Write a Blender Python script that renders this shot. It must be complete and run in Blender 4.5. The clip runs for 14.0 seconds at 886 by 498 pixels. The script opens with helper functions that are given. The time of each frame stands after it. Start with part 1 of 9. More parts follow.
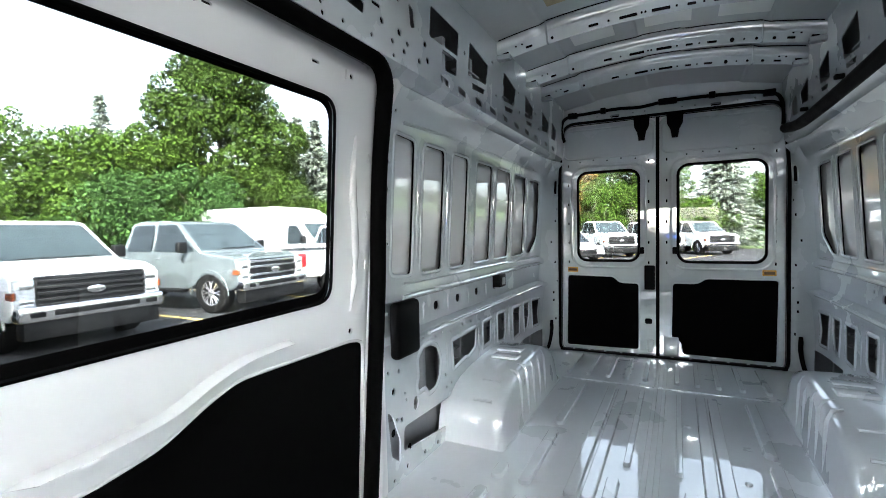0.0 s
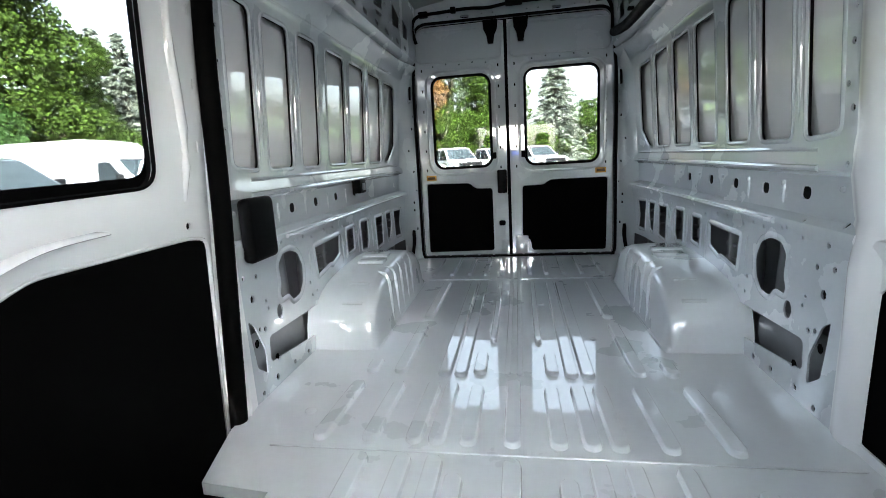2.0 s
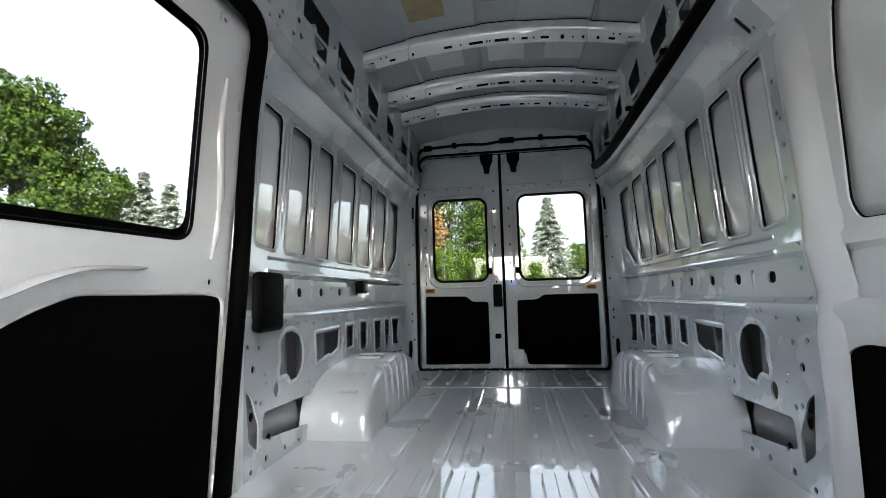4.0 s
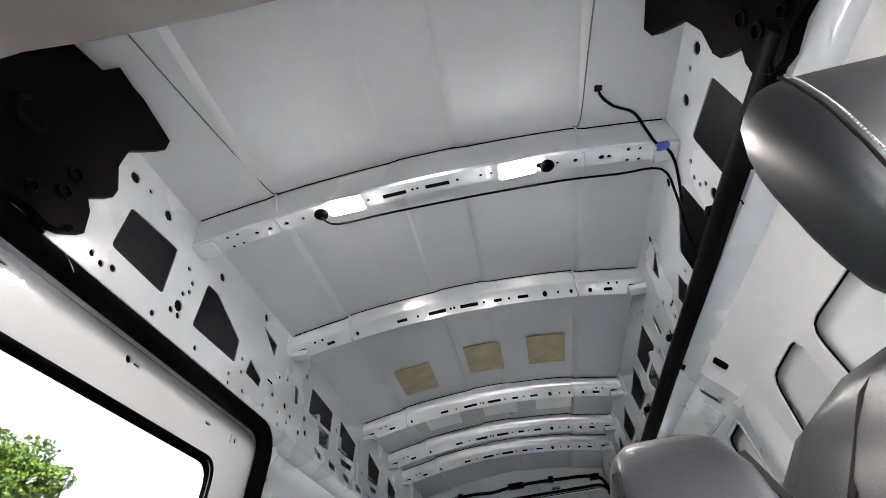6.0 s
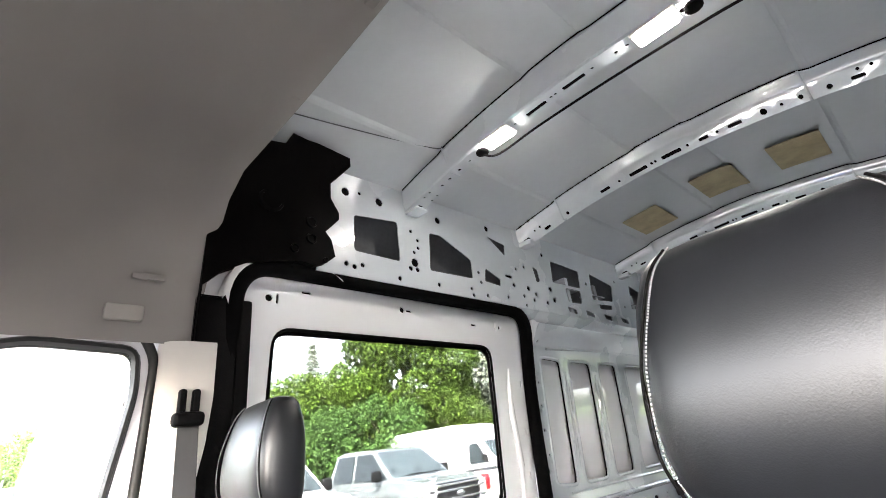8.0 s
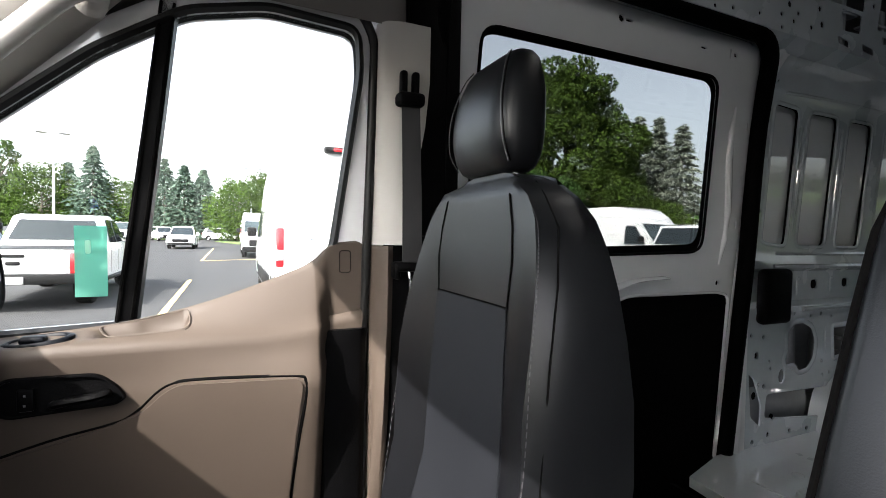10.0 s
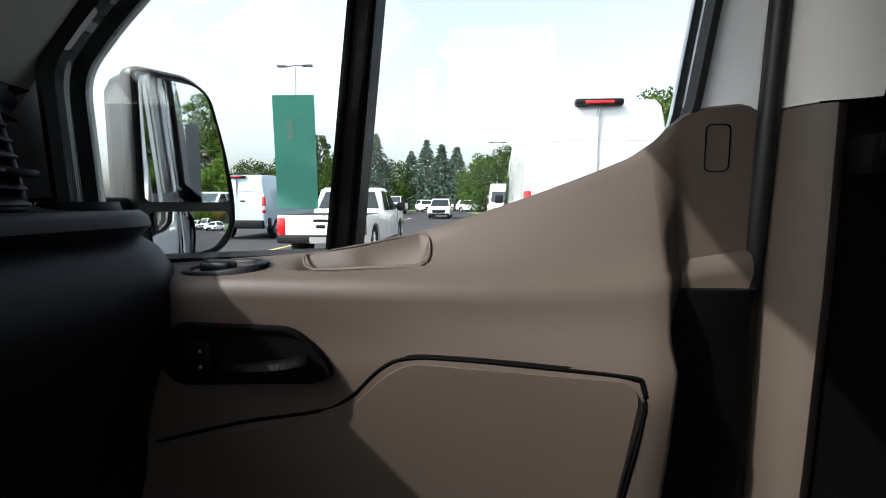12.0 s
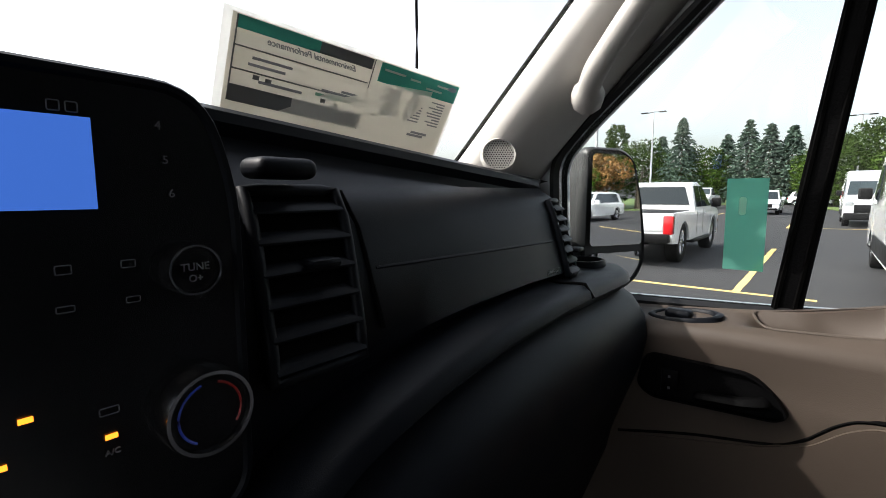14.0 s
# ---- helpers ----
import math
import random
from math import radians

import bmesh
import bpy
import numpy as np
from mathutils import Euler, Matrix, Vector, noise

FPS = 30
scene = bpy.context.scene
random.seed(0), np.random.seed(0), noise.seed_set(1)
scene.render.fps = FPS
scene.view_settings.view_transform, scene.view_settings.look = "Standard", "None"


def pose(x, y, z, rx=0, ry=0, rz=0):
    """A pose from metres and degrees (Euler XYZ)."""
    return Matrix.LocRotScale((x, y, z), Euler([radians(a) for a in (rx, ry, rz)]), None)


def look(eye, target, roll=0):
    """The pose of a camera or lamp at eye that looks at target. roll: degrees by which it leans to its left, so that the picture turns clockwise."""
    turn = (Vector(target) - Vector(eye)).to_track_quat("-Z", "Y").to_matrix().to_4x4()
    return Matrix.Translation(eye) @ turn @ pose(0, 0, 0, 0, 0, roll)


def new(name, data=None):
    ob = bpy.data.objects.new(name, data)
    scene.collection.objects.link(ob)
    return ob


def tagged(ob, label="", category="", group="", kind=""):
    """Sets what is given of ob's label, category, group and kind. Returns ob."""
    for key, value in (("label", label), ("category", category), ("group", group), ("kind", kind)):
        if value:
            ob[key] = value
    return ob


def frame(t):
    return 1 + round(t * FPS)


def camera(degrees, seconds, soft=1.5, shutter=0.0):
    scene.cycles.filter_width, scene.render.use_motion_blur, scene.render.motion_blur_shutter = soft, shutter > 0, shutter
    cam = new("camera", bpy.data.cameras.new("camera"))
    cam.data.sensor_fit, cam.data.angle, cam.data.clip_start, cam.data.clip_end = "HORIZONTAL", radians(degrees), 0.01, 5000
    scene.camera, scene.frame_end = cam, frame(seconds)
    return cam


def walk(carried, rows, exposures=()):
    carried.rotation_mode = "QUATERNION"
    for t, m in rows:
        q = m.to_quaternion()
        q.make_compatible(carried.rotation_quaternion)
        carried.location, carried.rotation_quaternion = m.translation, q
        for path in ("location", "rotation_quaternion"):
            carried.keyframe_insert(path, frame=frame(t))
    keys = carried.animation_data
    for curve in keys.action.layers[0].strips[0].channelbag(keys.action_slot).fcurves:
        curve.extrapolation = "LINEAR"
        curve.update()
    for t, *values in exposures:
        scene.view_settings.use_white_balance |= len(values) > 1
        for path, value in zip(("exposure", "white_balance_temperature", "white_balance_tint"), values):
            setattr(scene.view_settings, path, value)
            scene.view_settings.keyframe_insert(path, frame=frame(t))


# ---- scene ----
cam = camera(86.8, 14.0, soft=0.9)
PATH = [
    (0, (0.094, 0.227, 0.965), (-0.802, 2.013, 0.887), -1.1),
    (0.5, (0.095, 0.288, 0.975), (-0.507, 2.194, 0.907), -1.4),
    (1, (0.085, 0.285, 0.969), (-0.367, 2.232, 0.894), -2.1),
    (1.5, (0.067, 0.293, 0.931), (-0.311, 2.246, 0.721), -3.1),
    (2, (0.036, 0.297, 0.794), (-0.291, 2.233, 0.413), -3.3),
    (2.2, (0.022, 0.28, 0.729), (-0.285, 2.208, 0.292), -2.7),
    (4.3, (0.042, 0.146, 0.596), (-0.243, 2.084, 0.997), -1.3),
    (4.5, (0.038, 0.133, 0.626), (-0.24, 2.037, 1.171), -1.5),
    (5, (0.052, 0.087, 0.701), (-0.177, 1.857, 1.605), -2.8),
    (5.5, (0.074, 0.044, 0.752), (-0.104, 1.652, 1.928), -5.5),
    (6, (0.102, 0.003, 0.791), (-0.035, 1.466, 2.148), -8.2),
    (6.5, (0.152, -0.031, 0.871), (-0.071, 1.387, 2.264), -11.2),
    (7, (0.265, -0.044, 0.977), (-0.217, 1.329, 2.349), -13.7),
    (7.5, (0.363, -0.09, 1.002), (-0.528, 1.223, 2.219), -11.6),
    (8, (0.459, -0.129, 0.966), (-0.838, 1.164, 1.77), -7.0),
    (8.5, (0.59, -0.173, 0.918), (-0.98, 1.034, 1.196), -1.9),
    (8.7, (0.59, -0.201, 0.886), (-1.026, 0.968, 1.031), -0.2),
    (10.8, (-0.056, -0.148, 0.769), (-1.982, 0.374, 0.643), 0.8),
    (11, (-0.132, -0.151, 0.747), (-2.082, 0.263, 0.589), 0.9),
    (11.5, (-0.23, -0.179, 0.698), (-2.215, -0.018, 0.514), -0.1),
    (12, (-0.248, -0.184, 0.681), (-2.232, -0.339, 0.481), 0.2),
    (12.5, (-0.242, -0.254, 0.718), (-2.137, -0.856, 0.502), 1.4),
    (13, (-0.215, -0.301, 0.736), (-1.986, -1.206, 0.524), 1.8),
    (13.5, (-0.119, -0.277, 0.767), (-1.782, -1.367, 0.554), 0.7),
    (14, (0.007, -0.322, 0.788), (-1.536, -1.572, 0.552), -0.1),
]
walk(cam, [(t, look(eye, target, roll)) for t, eye, target, roll in PATH],
     exposures=[(0.0, 3.98, 6230, 9), (2.2, 3.9, 6300, 9), (4.5, 3.5, 6620, 13), (5.0, 3.65, 6680, 14), (5.6, 4.28, 6730, 15), (6.5, 4.72, 6750, 16), (7.0, 4.88, 6800, 16),
                (7.6, 4.82, 6800, 16), (8.0, 4.45, 6780, 15), (8.2, 4.0, 6700, 13), (8.5, 3.28, 6620, 12), (8.7, 3.08, 6600, 12), (10.8, 1.02, 6500, 13), (11.2, 0.80, 6500, 13),
                (11.6, 0.5, 6300, 11), (12.5, 0.42, 6150, 9), (13.0, 0.38, 6200, 9), (13.5, 0.46, 6500, 12), (14.0, 0.36, 6500, 12)])

# ---- light ----
SUN_WAY = Vector((-0.40, 0.60, -0.69)).normalized()
world = bpy.data.worlds.new("sky")
scene.world = world
world.use_nodes = True
wt = world.node_tree
wt.nodes.clear()
w_out = wt.nodes.new("ShaderNodeOutputWorld")
w_bg = wt.nodes.new("ShaderNodeBackground")
w_sky = wt.nodes.new("ShaderNodeTexSky")
w_sky.sky_type = "NISHITA"
w_sky.sun_disc = False
w_sky.sun_elevation = math.asin(-SUN_WAY.z)
w_sky.sun_rotation = math.atan2(-SUN_WAY.x, -SUN_WAY.y)
w_sky.air_density = 1.0
w_sky.dust_density = 4.2
w_sky.ozone_density = 0.6
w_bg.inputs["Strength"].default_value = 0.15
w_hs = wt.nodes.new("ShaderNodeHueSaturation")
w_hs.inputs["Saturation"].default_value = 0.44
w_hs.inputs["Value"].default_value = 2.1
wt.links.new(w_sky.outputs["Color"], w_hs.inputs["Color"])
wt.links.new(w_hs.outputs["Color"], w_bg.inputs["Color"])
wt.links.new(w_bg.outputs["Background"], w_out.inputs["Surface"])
sun = new("sun", bpy.data.lights.new("sun", "SUN"))
sun.data.energy, sun.data.angle, sun.data.color = 5.0, radians(0.53), (1.0, 0.96, 0.9)
sun.matrix_world = look((20, -30, 35), (20 + SUN_WAY.x, -30 + SUN_WAY.y, 35 + SUN_WAY.z))


# ---- materials ----
def mat(name, base, rough=0.5, metal=0.0, vary=0.0, scale=8.0, bump=0.0, bump_scale=200.0, coat=0.0, speck=0.0, island=0.0, spec=0.5, coat_rough=0.06, coat_ior=1.5):
    """A painted, moulded or mineral surface: base colour with two scales of variation, fine relief and gloss."""
    m = bpy.data.materials.new(name)
    m.use_nodes = True
    nt = m.node_tree
    b = nt.nodes["Principled BSDF"]
    b.inputs["Base Color"].default_value = (*base, 1)
    b.inputs["Roughness"].default_value = rough
    b.inputs["Metallic"].default_value = metal
    b.inputs["Coat Weight"].default_value = coat
    b.inputs["Coat Roughness"].default_value = coat_rough
    b.inputs["Coat IOR"].default_value = coat_ior
    b.inputs["Specular IOR Level"].default_value = spec
    tc = nt.nodes.new("ShaderNodeTexCoord")
    if vary or speck or island:
        n1 = nt.nodes.new("ShaderNodeTexNoise")
        n1.inputs["Scale"].default_value = scale
        n1.inputs["Detail"].default_value = 5
        n2 = nt.nodes.new("ShaderNodeTexNoise")
        n2.inputs["Scale"].default_value = scale * 14
        n2.inputs["Detail"].default_value = 3
        nt.links.new(tc.outputs["Object"], n1.inputs["Vector"])
        nt.links.new(tc.outputs["Object"], n2.inputs["Vector"])
        add = nt.nodes.new("ShaderNodeMath")
        add.operation = "MULTIPLY_ADD"
        nt.links.new(n2.outputs["Fac"], add.inputs[0])
        add.inputs[1].default_value = speck / max(vary, 1e-3)
        nt.links.new(n1.outputs["Fac"], add.inputs[2])
        mr = nt.nodes.new("ShaderNodeMapRange")
        k = speck / max(vary, 1e-3)
        mr.inputs["From Min"].default_value = 0.3 + 0.35 * k
        mr.inputs["From Max"].default_value = 0.7 + 0.65 * k
        mr.inputs["To Min"].default_value = 1 - vary
        mr.inputs["To Max"].default_value = 1 + vary
        nt.links.new(add.outputs[0], mr.inputs["Value"])
        mix = nt.nodes.new("ShaderNodeVectorMath")
        mix.operation = "SCALE"
        mix.inputs[0].default_value = base
        last = mr.outputs["Result"]
        if island:
            gi = nt.nodes.new("ShaderNodeNewGeometry")
            mi = nt.nodes.new("ShaderNodeMapRange")
            mi.inputs["To Min"].default_value = 1 - island
            mi.inputs["To Max"].default_value = 1 + island
            nt.links.new(gi.outputs["Random Per Island"], mi.inputs["Value"])
            mm = nt.nodes.new("ShaderNodeMath")
            mm.operation = "MULTIPLY"
            nt.links.new(last, mm.inputs[0])
            nt.links.new(mi.outputs["Result"], mm.inputs[1])
            last = mm.outputs[0]
        nt.links.new(last, mix.inputs["Scale"])
        nt.links.new(mix.outputs["Vector"], b.inputs["Base Color"])
        rr = nt.nodes.new("ShaderNodeMapRange")
        rr.inputs["To Min"].default_value = max(rough * 0.8, 0.02)
        rr.inputs["To Max"].default_value = min(rough * 1.25, 1)
        nt.links.new(n1.outputs["Fac"], rr.inputs["Value"])
        nt.links.new(rr.outputs["Result"], b.inputs["Roughness"])
    if bump:
        nb = nt.nodes.new("ShaderNodeTexNoise")
        nb.inputs["Scale"].default_value = bump_scale
        nb.inputs["Detail"].default_value = 2
        nt.links.new(tc.outputs["Object"], nb.inputs["Vector"])
        bp = nt.nodes.new("ShaderNodeBump")
        bp.inputs["Strength"].default_value = bump
        bp.inputs["Distance"].default_value = 0.002
        nt.links.new(nb.outputs["Fac"], bp.inputs["Height"])
        nt.links.new(bp.outputs["Normal"], b.inputs["Normal"])
    return m


def glass_mat(name, tint, gloss=1.0):
    """A thin pane: what passes is tinted, what mirrors follows Fresnel."""
    m = bpy.data.materials.new(name)
    m.use_nodes = True
    nt = m.node_tree
    nt.nodes.clear()
    o = nt.nodes.new("ShaderNodeOutputMaterial")
    t = nt.nodes.new("ShaderNodeBsdfTransparent")
    t.inputs["Color"].default_value = (*tint, 1)
    g = nt.nodes.new("ShaderNodeBsdfGlossy")
    g.inputs["Roughness"].default_value = 0.02
    g.inputs["Color"].default_value = (gloss, gloss, gloss, 1)
    lw = nt.nodes.new("ShaderNodeLayerWeight")
    lw.inputs["Blend"].default_value = 0.5
    p5 = nt.nodes.new("ShaderNodeMath")
    p5.operation = "POWER"
    p5.inputs[1].default_value = 5.0
    nt.links.new(lw.outputs["Facing"], p5.inputs[0])
    f = nt.nodes.new("ShaderNodeMath")
    f.operation = "MULTIPLY_ADD"
    f.inputs[1].default_value = 0.8
    f.inputs[2].default_value = 0.03
    nt.links.new(p5.outputs[0], f.inputs[0])
    mx = nt.nodes.new("ShaderNodeMixShader")
    nt.links.new(f.outputs[0], mx.inputs["Fac"])
    nt.links.new(t.outputs["BSDF"], mx.inputs[1])
    nt.links.new(g.outputs["BSDF"], mx.inputs[2])
    nt.links.new(mx.outputs["Shader"], o.inputs["Surface"])
    return m


def glow_mat(name, colour, strength):
    m = bpy.data.materials.new(name)
    m.use_nodes = True
    b = m.node_tree.nodes["Principled BSDF"]
    b.inputs["Base Color"].default_value = (*colour, 1)
    b.inputs["Emission Color"].default_value = (*colour, 1)
    b.inputs["Emission Strength"].default_value = strength
    return m


PRIMER = mat("primed_sheet_steel", (0.52, 0.562, 0.59), 0.26, vary=0.05, scale=3, bump=0.015, bump_scale=25, coat=1.0, coat_rough=0.03, coat_ior=2.7, speck=0.015)
FLOOR_PAINT = mat("floor_paint", (0.62, 0.66, 0.69), 0.28, vary=0.03, scale=3, bump=0.012, bump_scale=18, coat=1.0, coat_rough=0.025, coat_ior=2.3, speck=0.02)
WHITE = mat("white_body_paint", (0.68, 0.69, 0.70), 0.3, vary=0.02, scale=2, coat=1.0, coat_rough=0.03, coat_ior=1.9)
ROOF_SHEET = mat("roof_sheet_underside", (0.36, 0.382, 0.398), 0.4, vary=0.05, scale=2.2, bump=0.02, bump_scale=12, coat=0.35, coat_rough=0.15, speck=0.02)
SKIN = mat("outer_skin_inside", (0.78, 0.80, 0.81), 0.3, vary=0.05, scale=3, coat=1.0, coat_rough=0.02, coat_ior=3.6)
# dark grey that stands for the shade inside the wall cavities
CAVITY_SHADE = mat("cavity_shade_grey", (0.08, 0.085, 0.09), 0.45, vary=0.3, scale=5, speck=0.1, bump=0.1, bump_scale=14)
# primer darkened in its colour for sheets that lie in cavity shade
SHADED_SHEET = mat("shaded_inner_sheet", (0.13, 0.138, 0.145), 0.35, vary=0.15, scale=6, speck=0.05, coat=0.5, coat_rough=0.1)
# serves real rubber, and the dark discs and strips that stand for shade
RUBBER_AND_SHADE = mat("black_rubber_and_shade", (0.0018, 0.0018, 0.0018), 0.75, bump=0.1, bump_scale=150, spec=0.03)
DOOR_RUBBER = mat("satin_door_rubber", (0.010, 0.010, 0.010), 0.42, bump=0.06, bump_scale=150, spec=0.22)
BLACK_BOARD = mat("black_hardboard", (0.002, 0.002, 0.002), 0.9, bump=0.05, bump_scale=300, spec=0.03)
BLACK_PLASTIC = mat("black_moulded_plastic", (0.0022, 0.0022, 0.0024), 0.5, spec=0.045, bump=0.35, bump_scale=260, vary=0.15, scale=12)
DASH_PLASTIC = mat("dark_blue_grey_dash_plastic", (0.0040, 0.0051, 0.0074), 0.44, spec=0.14, bump=0.13, bump_scale=1000, vary=0.1, scale=6)
BRACKET_BLACK = mat("brown_black_bracket_plastic", (0.0014, 0.0012, 0.0011), 0.5, spec=0.03, bump=0.5, bump_scale=130, vary=0.3, scale=9)
TAN = mat("brown_door_plastic", (0.062, 0.048, 0.0375), 0.55, spec=0.3, bump=0.12, bump_scale=1000, vary=0.05, scale=5)
PILLAR_TRIM = mat("light_grey_pillar_trim", (0.42, 0.405, 0.378), 0.6, bump=0.1, bump_scale=400, vary=0.03)
HEADLINER = mat("grey_beige_headliner_cloth", (0.19, 0.179, 0.168), 0.95, bump=0.3, bump_scale=900, vary=0.04, scale=3, spec=0.1)
VINYL = mat("charcoal_vinyl", (0.0045, 0.0050, 0.0060), 0.33, spec=0.35, bump=0.08, bump_scale=900, vary=0.1, scale=6)
VINYL_CLOTH = mat("charcoal_woven_insert", (0.009, 0.0102, 0.0128), 0.6, spec=0.20, bump=0.3, bump_scale=1400, vary=0.1, scale=6)
STITCH = mat("pale_thread", (0.16, 0.16, 0.16), 0.7)
EDGE_THREAD = mat("grey_thread", (0.06, 0.06, 0.063), 0.8, spec=0.1)
# serves real seams, and the dark vent sheets that stand for shade
SEAM_AND_SHADE = mat("dark_seam_and_shade", (0.003, 0.003, 0.003), 0.9, spec=0.03)
BELT = mat("grey_seat_belt_webbing", (0.022, 0.022, 0.023), 0.7, bump=0.4, bump_scale=900)
CHROME = mat("chrome", (0.75, 0.75, 0.76), 0.12, metal=1.0)
STEEL = mat("bare_steel", (0.42, 0.42, 0.43), 0.35, metal=1.0)
AMBER = mat("amber_reflector", (0.45, 0.22, 0.02), 0.3, vary=0.2, scale=60)
SEAM_GREY = mat("roof_seam_grey", (0.07, 0.073, 0.076), 0.8)
PAD = mat("brown_damping_pad", (0.30, 0.25, 0.15), 0.8, vary=0.25, scale=14, bump=0.2, bump_scale=40, speck=0.06)
PALE_PATCH = mat("pale_roof_patch", (0.62, 0.64, 0.62), 0.5, vary=0.06, scale=6)
TINTED = glass_mat("tinted_privacy_glass", (0.40, 0.412, 0.406))
CLEAR = glass_mat("clear_glass", (0.94, 0.965, 0.95))
MIRROR = mat("mirror_glass", (0.86, 0.88, 0.9), 0.02, metal=1.0)
LAMP_GLOW = glow_mat("lit_dome_lamp", (1.0, 0.97, 0.92), 10.0)
SCREEN_BLUE = glow_mat("blue_screen", (0.05, 0.16, 0.62), 0.65)
ORANGE_LED = glow_mat("orange_led", (1.0, 0.28, 0.02), 2.0)
PRINT_GREY = mat("grey_print", (0.22, 0.22, 0.23), 0.6)
PRINT_PALE = mat("pale_print", (0.12, 0.12, 0.13), 0.6)
ASPHALT = mat("asphalt", (0.038, 0.038, 0.040), 0.85, vary=0.22, scale=0.35, bump=0.6, bump_scale=60, speck=0.12, spec=0.2)
YELLOW_PAINT = mat("yellow_road_paint", (0.72, 0.52, 0.17), 0.7, vary=0.15, scale=4, speck=0.1)
GRASS = mat("grass", (0.09, 0.14, 0.03), 0.9, vary=0.3, scale=1.5, speck=0.2)


# ---- mesh helpers ----
def thing(name, label, category, group="", kind=""):
    return tagged(new(name), label, category, group, kind)


def to_mesh(name, bm, material, smooth=40):
    me = bpy.data.meshes.new(name)
    bmesh.ops.recalc_face_normals(bm, faces=bm.faces)
    if smooth:
        lim = radians(smooth)
        for f in bm.faces:
            f.smooth = True
        for e in bm.edges:
            if len(e.link_faces) == 2 and e.calc_face_angle(0) > lim:
                e.smooth = False
    bm.to_mesh(me)
    bm.free()
    for m in (material if isinstance(material, (list, tuple)) else (material,)):
        me.materials.append(m)
    return me


def part(name, bm, material, parent, label="", smooth=40):
    ob = new(name, to_mesh(name, bm, material, smooth))
    ob.parent = parent
    return tagged(ob, label)


def solo(name, bm, material, label, category, group="", kind="", smooth=40):
    return tagged(new(name, to_mesh(name, bm, material, smooth)), label, category, group, kind)


def box(bm, x0, x1, y0, y1, z0, z1, bevel=0.0, seg=2, m=None):
    r = bmesh.ops.create_cube(bm, size=1)
    vs = r["verts"]
    for v in vs:
        v.co = Vector((x0 + (v.co.x + 0.5) * (x1 - x0), y0 + (v.co.y + 0.5) * (y1 - y0), z0 + (v.co.z + 0.5) * (z1 - z0)))
    if bevel:
        es = list({e for v in vs for e in v.link_edges})
        r = bmesh.ops.bevel(bm, geom=es, offset=bevel, segments=seg, affect="EDGES", profile=0.5)
        vs = list({v for f in r["faces"] for v in f.verts} | {v for v in vs if v.is_valid})
    if m is not None:
        bmesh.ops.transform(bm, matrix=m, verts=vs)
    return vs


def loft(bm, rings, closed=True, caps=True):
    """Bridges rings of equally many points."""
    vr = [[bm.verts.new(p) for p in r] for r in rings]
    n = len(vr[0])
    for a, b in zip(vr, vr[1:]):
        for i in range(n if closed else n - 1):
            j = (i + 1) % n
            try:
                bm.faces.new((a[i], a[j], b[j], b[i]))
            except ValueError:
                pass
    if caps and closed:
        bm.faces.new(vr[0][::-1])
        bm.faces.new(vr[-1])
    return vr


def smooth_line(pts, n=6):
    """Catmull-Rom through the points."""
    P = [Vector(p) for p in pts]
    out = []
    for i in range(len(P) - 1):
        a, b, c, d = P[max(i - 1, 0)], P[i], P[i + 1], P[min(i + 2, len(P) - 1)]
        for k in range(n):
            t = k / n
            out.append(0.5 * ((2 * b) + (c - a) * t + (2 * a - 5 * b + 4 * c - d) * t * t + (3 * b - a - 3 * c + d) * t ** 3))
    out.append(P[-1])
    return out


def tube(bm, pts, r, n=8, closed=False, flat=1.0, up=(0, 0, 1)):
    """A round or flattened bar along points."""
    P = [Vector(p) for p in pts]
    rings = []
    for i, p in enumerate(P):
        if closed:
            d = P[(i + 1) % len(P)] - P[i - 1]
        else:
            d = P[min(i + 1, len(P) - 1)] - P[max(i - 1, 0)]
        d.normalize()
        a = d.cross(Vector(up))
        if a.length < 1e-3:
            a = d.cross(Vector((1, 0, 0)))
        a.normalize()
        b = a.cross(d)
        rr = r[i] if isinstance(r, (list, tuple)) else r
        rings.append([p + a * math.cos(2 * math.pi * k / n) * rr + b * math.sin(2 * math.pi * k / n) * rr * flat for k in range(n)])
    if closed:
        rings.append(rings[0])
    loft(bm, rings, True, not closed)
    bmesh.ops.remove_doubles(bm, verts=bm.verts, dist=1e-5)


def rrect(u0, u1, v0, v1, r, n=4):
    """Corners of a rounded rectangle, anticlockwise; r: one radius, or four (u0v0, u1v0, u1v1, u0v1)."""
    rs = r if isinstance(r, (list, tuple)) else (r,) * 4
    out = []
    for (cu, cv, a0), rr in zip(((u0, v0, 180), (u1, v0, 270), (u1, v1, 0), (u0, v1, 90)), rs):
        ou, ov = (cu + rr if cu == u0 else cu - rr), (cv + rr if cv == v0 else cv - rr)
        for k in range(n + 1):
            a = radians(a0 + 90 * k / n)
            out.append((ou + rr * math.cos(a), ov + rr * math.sin(a)))
    return out


